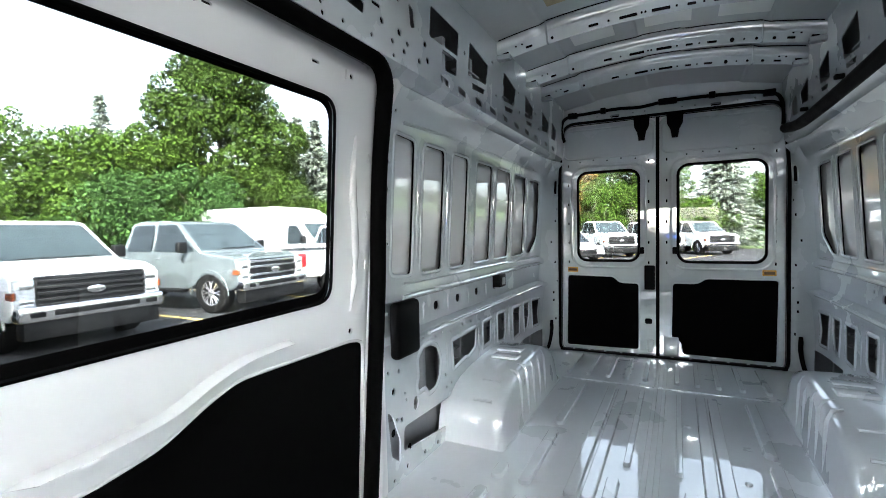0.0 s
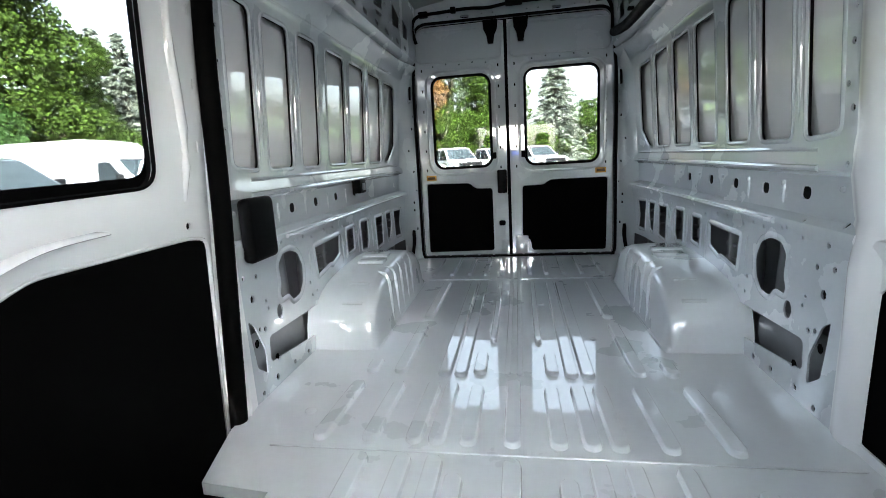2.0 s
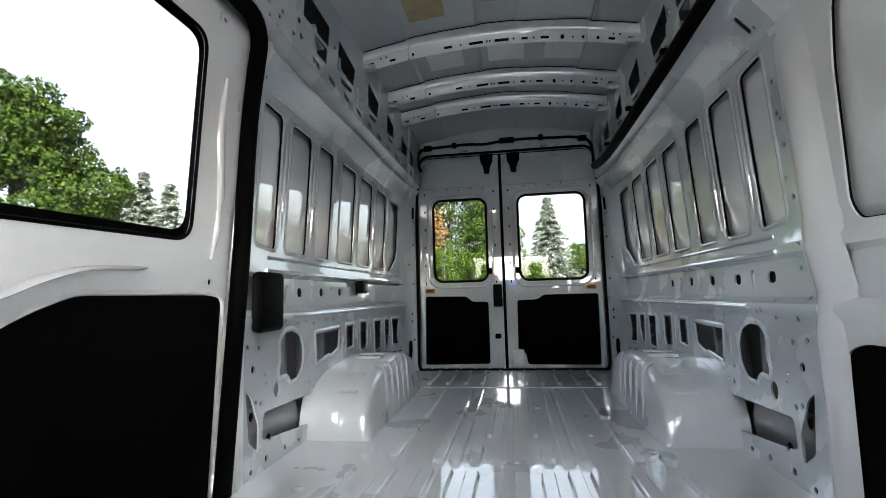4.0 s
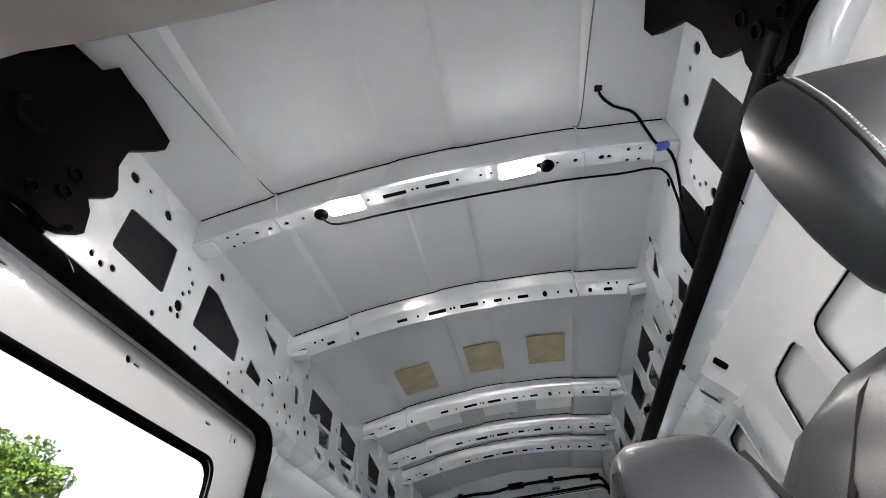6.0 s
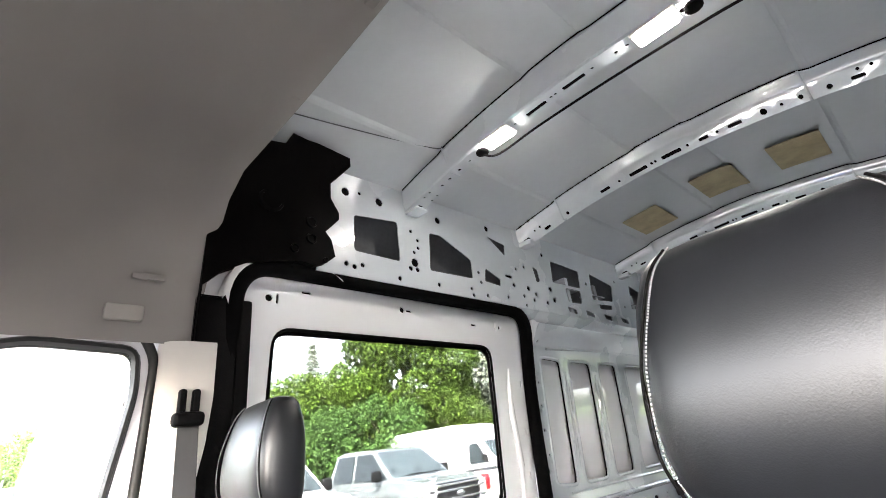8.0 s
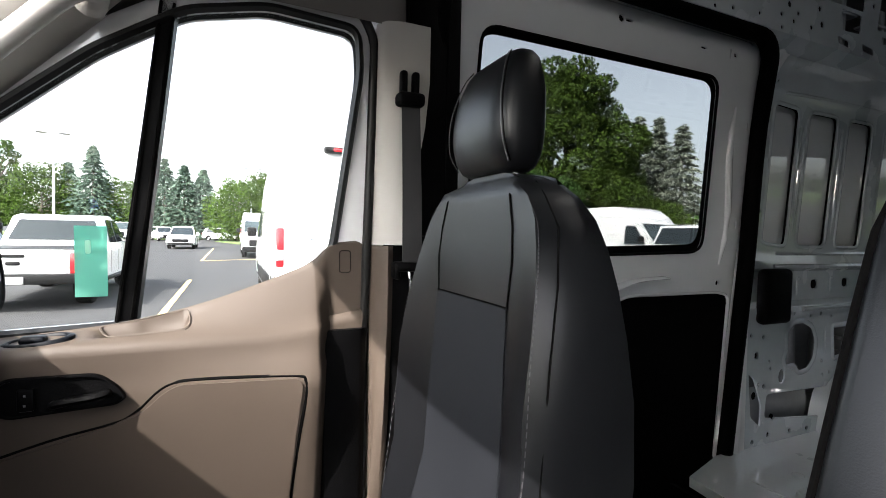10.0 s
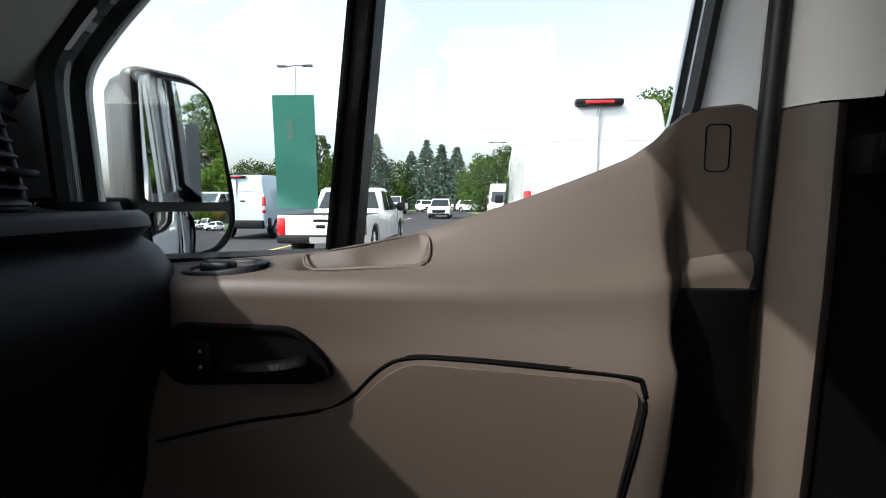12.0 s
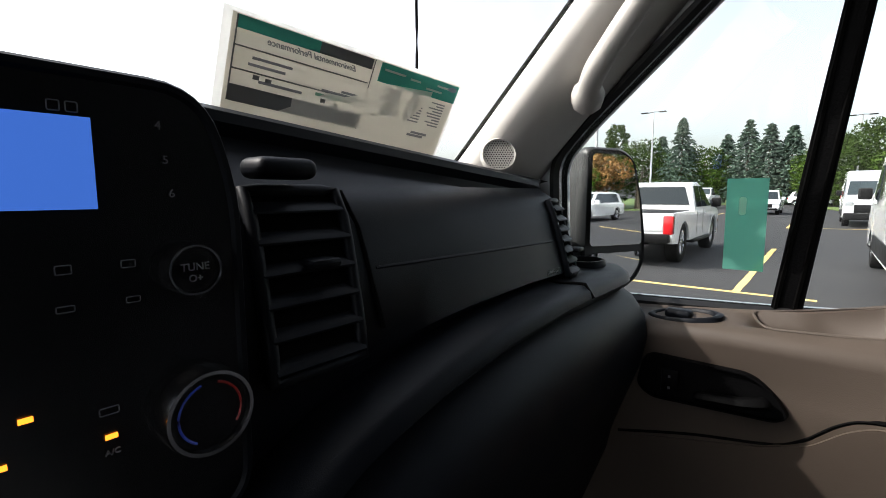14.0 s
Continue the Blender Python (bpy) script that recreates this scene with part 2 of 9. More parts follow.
def round_poly(pts, r, n=3):
    """A polygon with its corners rounded."""
    out = []
    N = len(pts)
    for i in range(N):
        a, b, c = Vector(pts[i - 1]).to_2d(), Vector(pts[i]).to_2d(), Vector(pts[(i + 1) % N]).to_2d()
        d1, d2 = (a - b), (c - b)
        rr = min(r, d1.length * 0.45, d2.length * 0.45)
        p1, p2 = b + d1.normalized() * rr, b + d2.normalized() * rr
        for k in range(n + 1):
            t = k / n
            q = p1 * (1 - t) ** 2 + b * 2 * t * (1 - t) + p2 * t * t
            out.append((q.x, q.y))
    return out


def ring(cu, cv, ru, rv=None, n=16):
    rv = rv or ru
    return [(cu + ru * math.cos(2 * math.pi * k / n), cv + rv * math.sin(2 * math.pi * k / n)) for k in range(n)]


def inside(p, poly):
    c = False
    x, y = p
    n = len(poly)
    for i in range(n):
        x1, y1 = poly[i]
        x2, y2 = poly[i - 1]
        if (y1 > y) != (y2 > y) and x < (x2 - x1) * (y - y1) / (y2 - y1) + x1:
            c = not c
    return c


def plate(bm, outline, holes, f, depth=0.003, us=(), vs=(), back=True, shade_bm=None, shade_max=0.05):
    """Sheet metal with real holes: outline and holes in (u, v), laid into space by f(u, v, d), d metres behind its
    face.
    us, vs: lines along which the sheet may bend. Small holes can get black discs, in a mesh of their own, that stand
    for their unlit inside."""
    if shade_bm is not None:
        for h in holes:
            us_, vs_ = [p[0] for p in h], [p[1] for p in h]
            if max(max(us_) - min(us_), max(vs_) - min(vs_)) < shade_max:
                cu, cv = sum(us_) / len(h), sum(vs_) / len(h)
                shade_bm.faces.new([shade_bm.verts.new(f(cu + (u - cu) * 1.4, cv + (v - cv) * 1.4, depth + 0.001)) for u, v in h])
    from mathutils.geometry import delaunay_2d_cdt
    V, E = [], []
    for loop in [outline] + list(holes):
        s = len(V)
        V += [Vector(p) for p in loop]
        E += [(s + i, s + (i + 1) % len(loop)) for i in range(len(loop))]
    lo = [min(p[k] for p in outline) for k in (0, 1)]
    hi = [max(p[k] for p in outline) for k in (0, 1)]
    if vs and not us:
        us = [lo[0] + (hi[0] - lo[0]) * k / 12 for k in range(1, 12)]
    for k, lines in ((0, us), (1, vs)):
        for q in lines:
            if lo[k] + 1e-4 < q < hi[k] - 1e-4:
                s = len(V)
                V += [Vector((q, lo[1]) if k == 0 else (lo[0], q)), Vector((q, hi[1]) if k == 0 else (hi[0], q))]
                E.append((s, s + 1))
    ov, oe, of, _, _, _ = delaunay_2d_cdt(V, E, [], 0, 1e-5)
    keep = []
    for t in of:
        c = (sum(ov[i].x for i in t) / 3, sum(ov[i].y for i in t) / 3)
        if inside(c, outline) and not any(inside(c, h) for h in holes):
            keep.append(t)
    used = sorted({i for t in keep for i in t})
    front = {i: bm.verts.new(f(ov[i].x, ov[i].y, 0.0)) for i in used}
    rear = {i: bm.verts.new(f(ov[i].x, ov[i].y, depth)) for i in used}
    count = {}
    for t in keep:
        bm.faces.new([front[i] for i in t])
        if back:
            bm.faces.new([rear[i] for i in reversed(t)])
        for k in range(3):
            e = (t[k], t[(k + 1) % 3])
            count[e] = 1
    for a, b in count:
        if (b, a) not in count:
            bm.faces.new((front[b], front[a], rear[a], rear[b]))


def pane(bm, outline, f, depth=0.004):
    plate(bm, outline, [], f, depth)


def strip(bm, outline, width, f, depth):
    """A raised band that follows a closed outline in (u, v), width inwards-outwards, standing depth proud."""
    n = len(outline)
    P = [Vector(p).to_2d() for p in outline]
    inn, out = [], []
    for i in range(n):
        d = (P[(i + 1) % n] - P[i - 1]).normalized()
        nn = Vector((d.y, -d.x))
        inn.append(P[i] - nn * width / 2)
        out.append(P[i] + nn * width / 2)
    rings = [[f(p.x, p.y, 0.0) for p in out], [f(*(p * 0.7 + q * 0.3), -depth) for p, q in zip(out, inn)],
             [f(*(p * 0.3 + q * 0.7), -depth) for p, q in zip(out, inn)], [f(p.x, p.y, 0.0) for p in inn]]
    loft(bm, rings, True, False)


def interp(knots, z):
    if z <= knots[0][0]:
        return knots[0][1]
    for (a, x), (b, y) in zip(knots, knots[1:]):
        if z <= b:
            return x + (y - x) * (z - a) / (b - a)
    return knots[-1][1]


def words(name, text, size, m, material, parent, label="", extrude=0.0004):
    """Lettering with the built-in font, turned into a mesh."""
    cu = bpy.data.curves.new(name, "FONT")
    cu.body, cu.size, cu.extrude = text, size, extrude
    cu.align_x, cu.align_y = "CENTER", "CENTER"
    tmp = bpy.data.objects.new(name, cu)
    scene.collection.objects.link(tmp)
    bpy.context.view_layer.update()
    me = bpy.data.meshes.new_from_object(tmp.evaluated_get(bpy.context.evaluated_depsgraph_get()))
    bpy.data.objects.remove(tmp)
    bpy.data.curves.remove(cu)
    me.materials.clear()
    me.materials.append(material)
    ob = new(name, me)
    ob.matrix_world = m
    ob.parent = parent
    return tagged(ob, label)


def hole_shades(bm, parent):
    """Black discs that stand for the unlit dark inside the holes of one sheet."""
    ob = part("hole_shade", bm, RUBBER_AND_SHADE, parent, smooth=0)
    return tagged(ob, "small black discs for the dark inside bolt holes", kind="stuff")


def paper_mat(name, colour):
    """Thin paper that lets light through."""
    m = bpy.data.materials.new(name)
    m.use_nodes = True
    nt = m.node_tree
    nt.nodes.clear()
    o, mx = nt.nodes.new("ShaderNodeOutputMaterial"), nt.nodes.new("ShaderNodeMixShader")
    df, tl, ns = nt.nodes.new("ShaderNodeBsdfDiffuse"), nt.nodes.new("ShaderNodeBsdfTranslucent"), nt.nodes.new("ShaderNodeTexNoise")
    rp = nt.nodes.new("ShaderNodeMapRange")
    ns.inputs["Scale"].default_value = 30
    rp.inputs["To Min"].default_value, rp.inputs["To Max"].default_value = 0.45, 0.75
    nt.links.new(ns.outputs["Fac"], rp.inputs["Value"])
    nt.links.new(rp.outputs["Result"], mx.inputs["Fac"])
    for q in (df, tl):
        q.inputs["Color"].default_value = (*colour, 1)
    nt.links.new(df.outputs[0], mx.inputs[1])
    nt.links.new(tl.outputs[0], mx.inputs[2])
    nt.links.new(mx.outputs[0], o.inputs["Surface"])
    return m



# ==== cargo space: +y runs to the rear doors, -x is the sliding-door side, z = 0 is the load floor ====
WALL = [(-0.05, 0.862), (0.0, 0.862), (0.50, 0.866), (0.53, 0.858), (0.545, 0.862), (0.565, 0.886), (0.685, 0.889),
        (0.70, 0.866), (0.73, 0.866), (0.75, 0.872), (1.36, 0.834), (1.385, 0.822), (1.46, 0.762), (1.475, 0.757)]


def wall_x(y, z):
    x = interp(WALL, z)
    if y > 3.55:
        x -= 0.055 * ((y - 3.55) / 0.4) ** 2
    return x


def wall_f(s):
    return lambda y, z, d: (s * (wall_x(y, z) + d), y, z)


# ---- floor ----
bm = bmesh.new()
floor_outline = [(-0.87, 4.0), (-0.87, 1.50), (-0.80, 1.262), (-0.602, 1.242), (-0.602, 0.30), (0.87, 0.30), (0.87, 4.0)]
plate(bm, floor_outline, [], lambda u, v, d: (u, v, -d), 0.035, us=[-0.4, 0, 0.4], vs=[0.8, 1.43, 2.0, 2.6, 3.2])
floor = solo("floor", bm, FLOOR_PAINT, "glossy pale grey painted steel van load floor", "floor", kind="structure", smooth=20)


def bead(x, y0, y1, w=0.050, h=0.0175, x1=None):
    """A pressed rib with round ends, its flanks sloping."""
    x1 = x if x1 is None else x1
    b = bmesh.new()
    rings = []
    for k, (ww, z) in enumerate(((w, 0.0004), (w * 0.88, h * 0.85), (w * 0.74, h))):
        r = []
        hw = ww / 2
        for a in range(7):
            t = math.pi * a / 6
            r.append((x1 + hw * math.cos(t), y1 - w / 2 + hw * math.sin(t), z))
        for a in range(7):
            t = math.pi + math.pi * a / 6
            r.append((x + hw * math.cos(t), y0 + w / 2 + hw * math.sin(t), z))
        rings.append(r)
    vr = loft(b, rings, True, False)
    b.faces.new(vr[-1])
    return part("rib", b, FLOOR_PAINT, floor, smooth=30)


for x in (-0.41, -0.29, -0.205, 0.0, 0.216, 0.301, 0.421):
    bead(x, 0.36, 1.405, x1=x)
for x in (-0.145, 0.137):
    bead(x, 0.36, 1.336)
bead(0.57, 0.36, 1.33)
for x, y1 in ((-0.555, 1.82), (-0.405, 1.82), (-0.277, 1.82), (-0.212, 1.82), (-0.122, 1.80), (0.0, 1.85), (0.125, 1.80), (0.212, 1.82), (0.283, 1.82), (0.41, 1.82), (0.567, 1.82)):
    bead(x * 1.02, 1.462, y1, x1=x)
for x in (-0.125, 0.138):
    bead(x, 1.90, 2.08)
for x in (-0.255, -0.195, 0.205, 0.262):
    bead(x, 1.88, 3.16)
for x in (-0.43, 0.44):
    bead(x, 1.90, 2.42)
    bead(x, 2.50, 3.16)
for x in (-0.022, 0.022):
    bead(x, 1.90, 3.92, w=0.022, h=0.006)
for x in (-0.54, 0.55):
    bead(x, 1.90, 2.02)
for x in (-0.09, 0.10):
    bead(x, 2.20, 3.16, w=0.028)
for x in (-0.56, -0.43, -0.31, -0.2, -0.09, 0.09, 0.2, 0.31, 0.43, 0.56):
    bead(x, 3.36, 3.88, w=0.03)
# cross seams of the floor sheets
for y, xa, xb in ((1.432, -0.70, 0.84), (3.265, -0.58, 0.59)):
    b = bmesh.new()
    box(b, xa, xb, y - 0.006, y + 0.006, 0.0003, 0.006, 0.002, 1)
    part("seam", b, FLOOR_PAINT, floor)
# round plugs and drain buttons in the floor
for x, y, r in ((-0.135, 2.78, 0.018), (0.135, 2.72, 0.018), (0.33, 2.25, 0.014), (-0.33, 3.27, 0.012), (-0.45, 3.265, 0.012), (-0.2, 3.265, 0.012),
                (0.2, 3.265, 0.012), (0.33, 3.265, 0.012), (0.45, 3.265, 0.012), (0.52, 2.05, 0.016), (-0.66, 1.62, 0.02)):
    b = bmesh.new()
    loft(b, [[(x + r * k * math.cos(a * math.pi / 6), y + r * k * math.sin(a * math.pi / 6), z) for a in range(12)] for k, z in ((1, 0.0004), (0.9, 0.005), (0.7, 0.007))], True, False)
    b.faces.ensure_lookup_table()
    b.faces.new([v for v in b.verts][-12:])
    part("floor_plug", b, FLOOR_PAINT, floor)
# step well beside the sliding door
bm = bmesh.new()
box(bm, -0.86, -0.60, 0.32, 1.24, -0.36, -0.33)
box(bm, -0.615, -0.60, 0.32, 1.24, -0.34, -0.04)
box(bm, -0.86, -0.60, 1.242, 1.256, -0.34, -0.05)
solo("step_well", bm, BLACK_PLASTIC, "black plastic entry step well beside the sliding door", "step", kind="structure")


# ---- wheel arches ----
def wheel_arch(s):
    root = thing("wheel_arch", "rounded pale grey painted steel wheel housing on the load floor", "wheel arch", "wheel arches")
    bm = bmesh.new()
    rings = []
    for y, h, xin, r in ((2.118, 0.002, 0.60, 0.05), (2.122, 0.03, 0.598, 0.06), (2.137, 0.10, 0.594, 0.065), (2.158, 0.155, 0.592, 0.065), (2.19, 0.195, 0.592, 0.06), (2.24, 0.225, 0.592, 0.055), (2.32, 0.250, 0.592, 0.05),
                         (2.44, 0.268, 0.592, 0.048), (2.60, 0.280, 0.592, 0.045), (2.75, 0.285, 0.59, 0.045), (2.92, 0.278, 0.592, 0.045), (3.05, 0.245, 0.594, 0.045), (3.15, 0.17, 0.596, 0.045), (3.22, 0.05, 0.60, 0.03), (3.235, 0.002, 0.60, 0.02)):
        rr = min(r, h * 0.9)
        pts = [(xin - 0.012, 0.0)]
        pts += [(xin - 0.004, h * 0.25), (xin + 0.006, max(h - rr, h * 0.4))]
        for k in range(1, 6):
            a = math.pi / 2 * k / 6
            pts.append((xin + 0.006 + rr * (1 - math.cos(a)), h - rr + rr * math.sin(a)))
        pts += [(xin + 0.006 + rr, h), (0.72, h + 0.004 if h > 0.1 else h), (0.90, h), (0.90, 0.0)]
        rings.append([(s * x, y, z) for x, z in pts])
    loft(bm, rings, True, True)
    body = part("housing", bm, FLOOR_PAINT, root, smooth=50)
    # pressed beads across the inner flank and the top
    for y in (2.42, 2.53, 2.64, 2.75, 2.86):
        b = bmesh.new()
        tube(b, [(s * 0.585, y, 0.02), (s * 0.592, y, 0.15), (s * 0.597, y, 0.225), (s * 0.612, y, 0.262), (s * 0.645, y, 0.274)], [0.004, 0.011, 0.012, 0.012, 0.004], 6)
        part("bead", b, FLOOR_PAINT, root)
    for x0, x1, y, z in ((0.655, 0.745, 2.30, 0.243), (0.655, 0.745, 2.185, 0.188)):
        b = bmesh.new()
        tube(b, [(s * x0, y, z), (s * x1, y, z)], 0.008, 6)
        part("bead", b, FLOOR_PAINT, root)
    for x0, x1, y0, y1 in ((0.66, 0.80, 2.56, 2.64), (0.68, 0.82, 2.70, 2.78)):
        b = bmesh.new()
        box(b, min(s * x0, s * x1), max(s * x0, s * x1), y0, y1, 0.278, 0.293, 0.005, 2)
        part("pad", b, FLOOR_PAINT, root)
    b = bmesh.new()
    box(b, min(s * 0.575, s * 0.60), max(s * 0.575, s * 0.60), 2.16, 3.2, 0.0006, 0.006, 0.002, 1)
    part("flange", b, FLOOR_PAINT, root)
    return root


wheel_arch(-1)
wheel_arch(1)

# ---- side walls ----
OPENINGS = [round_poly([(1.70, 0.80), (1.862, 0.785), (1.862, 1.325), (1.70, 1.335)], 0.03),
            round_poly([(1.925, 0.785), (2.13, 0.785), (2.13, 1.325), (1.925, 1.325)], 0.035),
            round_poly([(2.20, 0.785), (2.395, 0.785), (2.395, 1.325), (2.20, 1.325)], 0.035),
            round_poly([(2.49, 0.79), (2.735, 0.79), (2.735, 1.322), (2.49, 1.322)], 0.035),
            round_poly([(2.795, 0.79), (3.055, 0.79), (3.055, 1.322), (2.795, 1.322)], 0.035),
            round_poly([(3.12, 0.79), (3.385, 0.79), (3.385, 1.32), (3.12, 1.32)], 0.035),
            round_poly([(3.445, 0.79), (3.56, 0.79), (3.70, 0.90), (3.70, 1.31), (3.445, 1.31)], 0.035)]
LOWER = [round_poly([(1.885, 0.44), (1.93, 0.478), (2.0, 0.482), (2.065, 0.455), (2.098, 0.39), (2.085, 0.315), (2.04, 0.27), (1.975, 0.262), (1.945, 0.30), (1.885, 0.295), (1.872, 0.33), (1.89, 0.36)], 0.02),
         round_poly([(2.21, 0.446), (2.52, 0.452), (2.50, 0.345), (2.40, 0.315), (2.38, 0.325), (2.225, 0.30)], 0.012),
         round_poly([(2.61, 0.458), (2.735, 0.458), (2.725, 0.325), (2.61, 0.318)], 0.014),
         round_poly([(2.84, 0.465), (2.98, 0.462), (2.98, 0.33), (2.95, 0.285), (2.84, 0.30)], 0.014),
         round_poly([(3.12, 0.455), (3.29, 0.452), (3.27, 0.26), (3.13, 0.25)], 0.014),
         round_poly([(3.36, 0.45), (3.50, 0.448), (3.50, 0.36), (3.45, 0.27), (3.38, 0.25)], 0.014),
         round_poly([(3.56, 0.445), (3.74, 0.44), (3.70, 0.33), (3.72, 0.24), (3.58, 0.245)], 0.014),
         round_poly([(1.77, 0.20), (2.36, 0.18), (2.30, 0.045), (1.76, 0.105)], 0.02),
         round_poly([(1.655, 0.295), (1.69, 0.27), (1.74, 0.16), (1.735, 0.075), (1.675, 0.12)], 0.012),
         round_poly([(3.30, 0.20), (3.82, 0.19), (3.80, 0.05), (3.36, 0.08)], 0.02),
         ring(1.866, 0.262, 0.022, 0.030, 12), ring(1.815, 0.10, 0.011, n=8), ring(2.05, 0.022, 0.011, n=8)]
RAIL_HOLES = [(1.865, 0.63), (2.105, 0.628), (2.34, 0.63), (2.585, 0.632), (2.86, 0.632)]
for i, (y, z) in enumerate(RAIL_HOLES):
    LOWER.append(rrect(y - 0.025, y + 0.025, z - 0.019, z + 0.019, 0.014, 3))
rng = random.Random(3)
TINY = []
for y, z, r in ((1.70, 0.50, 0.008), (1.74, 0.43, 0.008), (1.70, 0.36, 0.013), (1.78, 0.33, 0.006), (1.79, 0.30, 0.006), (1.82, 0.50, 0.006), (1.93, 0.515, 0.006),
                (2.12, 0.505, 0.007), (2.20, 0.49, 0.006), (2.34, 0.50, 0.007), (2.44, 0.496, 0.007), (2.14, 0.30, 0.007), (2.15, 0.24, 0.007), (2.57, 0.48, 0.006),
                (2.78, 0.48, 0.006), (3.05, 0.48, 0.006), (1.69, 0.02, 0.009), (1.66, 0.56, 0.007), (1.68, 0.92, 0.007), (1.672, 1.12, 0.007), (1.66, 1.10, 0.006),
                (1.66, 0.86, 0.009), (1.70, 0.20, 0.010), (1.72, 0.245, 0.008), (1.752, 0.235, 0.009), (1.665, 0.44, 0.008), (1.79, 0.035, 0.011), (1.93, 0.030, 0.010), (1.83, 0.55, 0.006), (1.90, 0.52, 0.006), (2.05, 0.50, 0.006), (1.66, 0.72, 0.007), (1.665, 1.02, 0.008), (1.67, 1.22, 0.007), (1.674, 1.40, 0.006), (3.80, 0.60, 0.007), (3.80, 0.96, 0.006), (3.82, 1.25, 0.006), (2.20, 0.245, 0.006), (2.30, 0.232, 0.006)):
    TINY.append(ring(y, z, r, r * 1.15, 7))
ZS = [z for z, _ in WALL] + [0.2, 0.4, 0.62, 0.9, 1.1, 1.25, 1.42]
YS = [0.4 + 0.15 * k for k in range(24)]


def side_wall(s, y0, extra, name, label):
    bm = bmesh.new()
    outline = [(y0, -0.03), (3.93, -0.03), (3.93, 1.474), (y0, 1.474)]
    pl = bmesh.new()
    plate(bm, outline, OPENINGS + LOWER + TINY + extra, wall_f(s), 0.006, YS, ZS, shade_bm=pl, shade_max=0.055)
    w = solo(name, bm, [PRIMER, WHITE], label, "wall", kind="structure", smooth=35)
    # white stands for the brighter light on the front of the driver's wall
    for q in w.data.polygons:
        if s > 0 and q.center.y < 1.60:
            q.material_index = 1
    hole_shades(pl, w)
    # dark strips that stand for the shadow gap round the front panels
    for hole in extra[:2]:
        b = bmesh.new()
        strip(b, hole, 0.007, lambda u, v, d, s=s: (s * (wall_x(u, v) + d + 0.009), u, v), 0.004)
        part("edge_shade", b, RUBBER_AND_SHADE, w, "dark line for the shade round the pressed panel")
    # pressed beads up the posts between the panels
    for y in (1.893, 2.165, 2.765, 3.09, 3.415):
        b = bmesh.new()
        tube(b, [(s * (wall_x(y, z) + 0.004), y, z) for z in (0.81, 0.95, 1.1, 1.2, 1.30)], [0.003, 0.011, 0.011, 0.011, 0.003], 8)
        part("bead", b, PRIMER, w)
    # rolled lips under and over the panels
    for z, dx, ya in ((0.706, 0.0, 1.78), (0.758, 0.006, 1.80), (0.532, -0.004, 1.97)):
        b = bmesh.new()
        tube(b, [(s * (wall_x(y, z) + dx), y, z) for y in (ya, 2.3, 2.8, 3.3, 3.55, 3.75)], 0.0095, 8)
        part("lip", b, PRIMER, w)
    b = bmesh.new()
    tube(b, [(s * (wall_x(y, 1.372) - 0.002), y, 1.372 + 0.012 * (y > 2)) for y in (1.75, 2.1, 2.45, 2.5, 2.9, 3.3, 3.62)], 0.006, 6)
    part("lip", b, PRIMER, w)
    for y in (1.70, 1.99, 2.23, 2.46, 2.72, 2.98):
        b = bmesh.new()
        loft(b, [[(s * (wall_x(y, 0.60) - h), y + r * math.cos(a * math.pi / 5), 0.652 + r * math.sin(a * math.pi / 5)) for a in range(10)] for r, h in ((0.009, -0.001), (0.008, 0.004), (0.004, 0.006))], True, True)
        part("stud", b, PRIMER, w)
    for y, z0, z1 in ((1.985, 0.585, 0.66), (2.225, 0.585, 0.66), (2.47, 0.585, 0.66), (2.72, 0.585, 0.66), (2.55, 0.27, 0.44), (2.16, 0.33, 0.45), (2.79, 0.30, 0.46), (3.05, 0.28, 0.46)):
        b = bmesh.new()
        tube(b, [(s * (wall_x(y, z) + 0.002), y, z) for z in (z0, z0 * 0.7 + z1 * 0.3, z0 * 0.3 + z1 * 0.7, z1)], [0.003, 0.008, 0.008, 0.003], 8)
        part("bead", b, PRIMER, w, smooth=60)
    # rolled edges of the openings, dark strips for the shade in the gap to the skin
    for hole in OPENINGS:
        b = bmesh.new()
        strip(b, hole, 0.016, wall_f(s), 0.0045)
        part("rolled_edge", b, PRIMER, w, smooth=60)
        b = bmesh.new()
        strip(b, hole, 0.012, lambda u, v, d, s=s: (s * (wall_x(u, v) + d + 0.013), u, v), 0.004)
        part("edge_shade", b, RUBBER_AND_SHADE, w, "dark strip for the shade in the gap behind the panel edge")
    # raised pads round the lower holes
    for hole in LOWER[:7]:
        b = bmesh.new()
        strip(b, hole, 0.022, lambda u, v, d, s=s: (s * (wall_x(u, v) + d), u, v), 0.005)
        part("hole_rim", b, PRIMER, w)
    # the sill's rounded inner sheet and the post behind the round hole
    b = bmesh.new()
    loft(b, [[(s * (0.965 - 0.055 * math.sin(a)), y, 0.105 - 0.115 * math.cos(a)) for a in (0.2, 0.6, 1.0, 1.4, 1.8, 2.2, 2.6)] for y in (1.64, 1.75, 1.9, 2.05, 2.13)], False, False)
    part("inner_sill", b, SHADED_SHEET, w, "rounded inner sill sheet, darkened as in shade", smooth=60)
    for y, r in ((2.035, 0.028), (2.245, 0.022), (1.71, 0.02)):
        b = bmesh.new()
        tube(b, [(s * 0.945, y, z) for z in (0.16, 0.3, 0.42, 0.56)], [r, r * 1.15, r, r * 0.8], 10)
        part("inner_post", b, SHADED_SHEET, w, smooth=60)
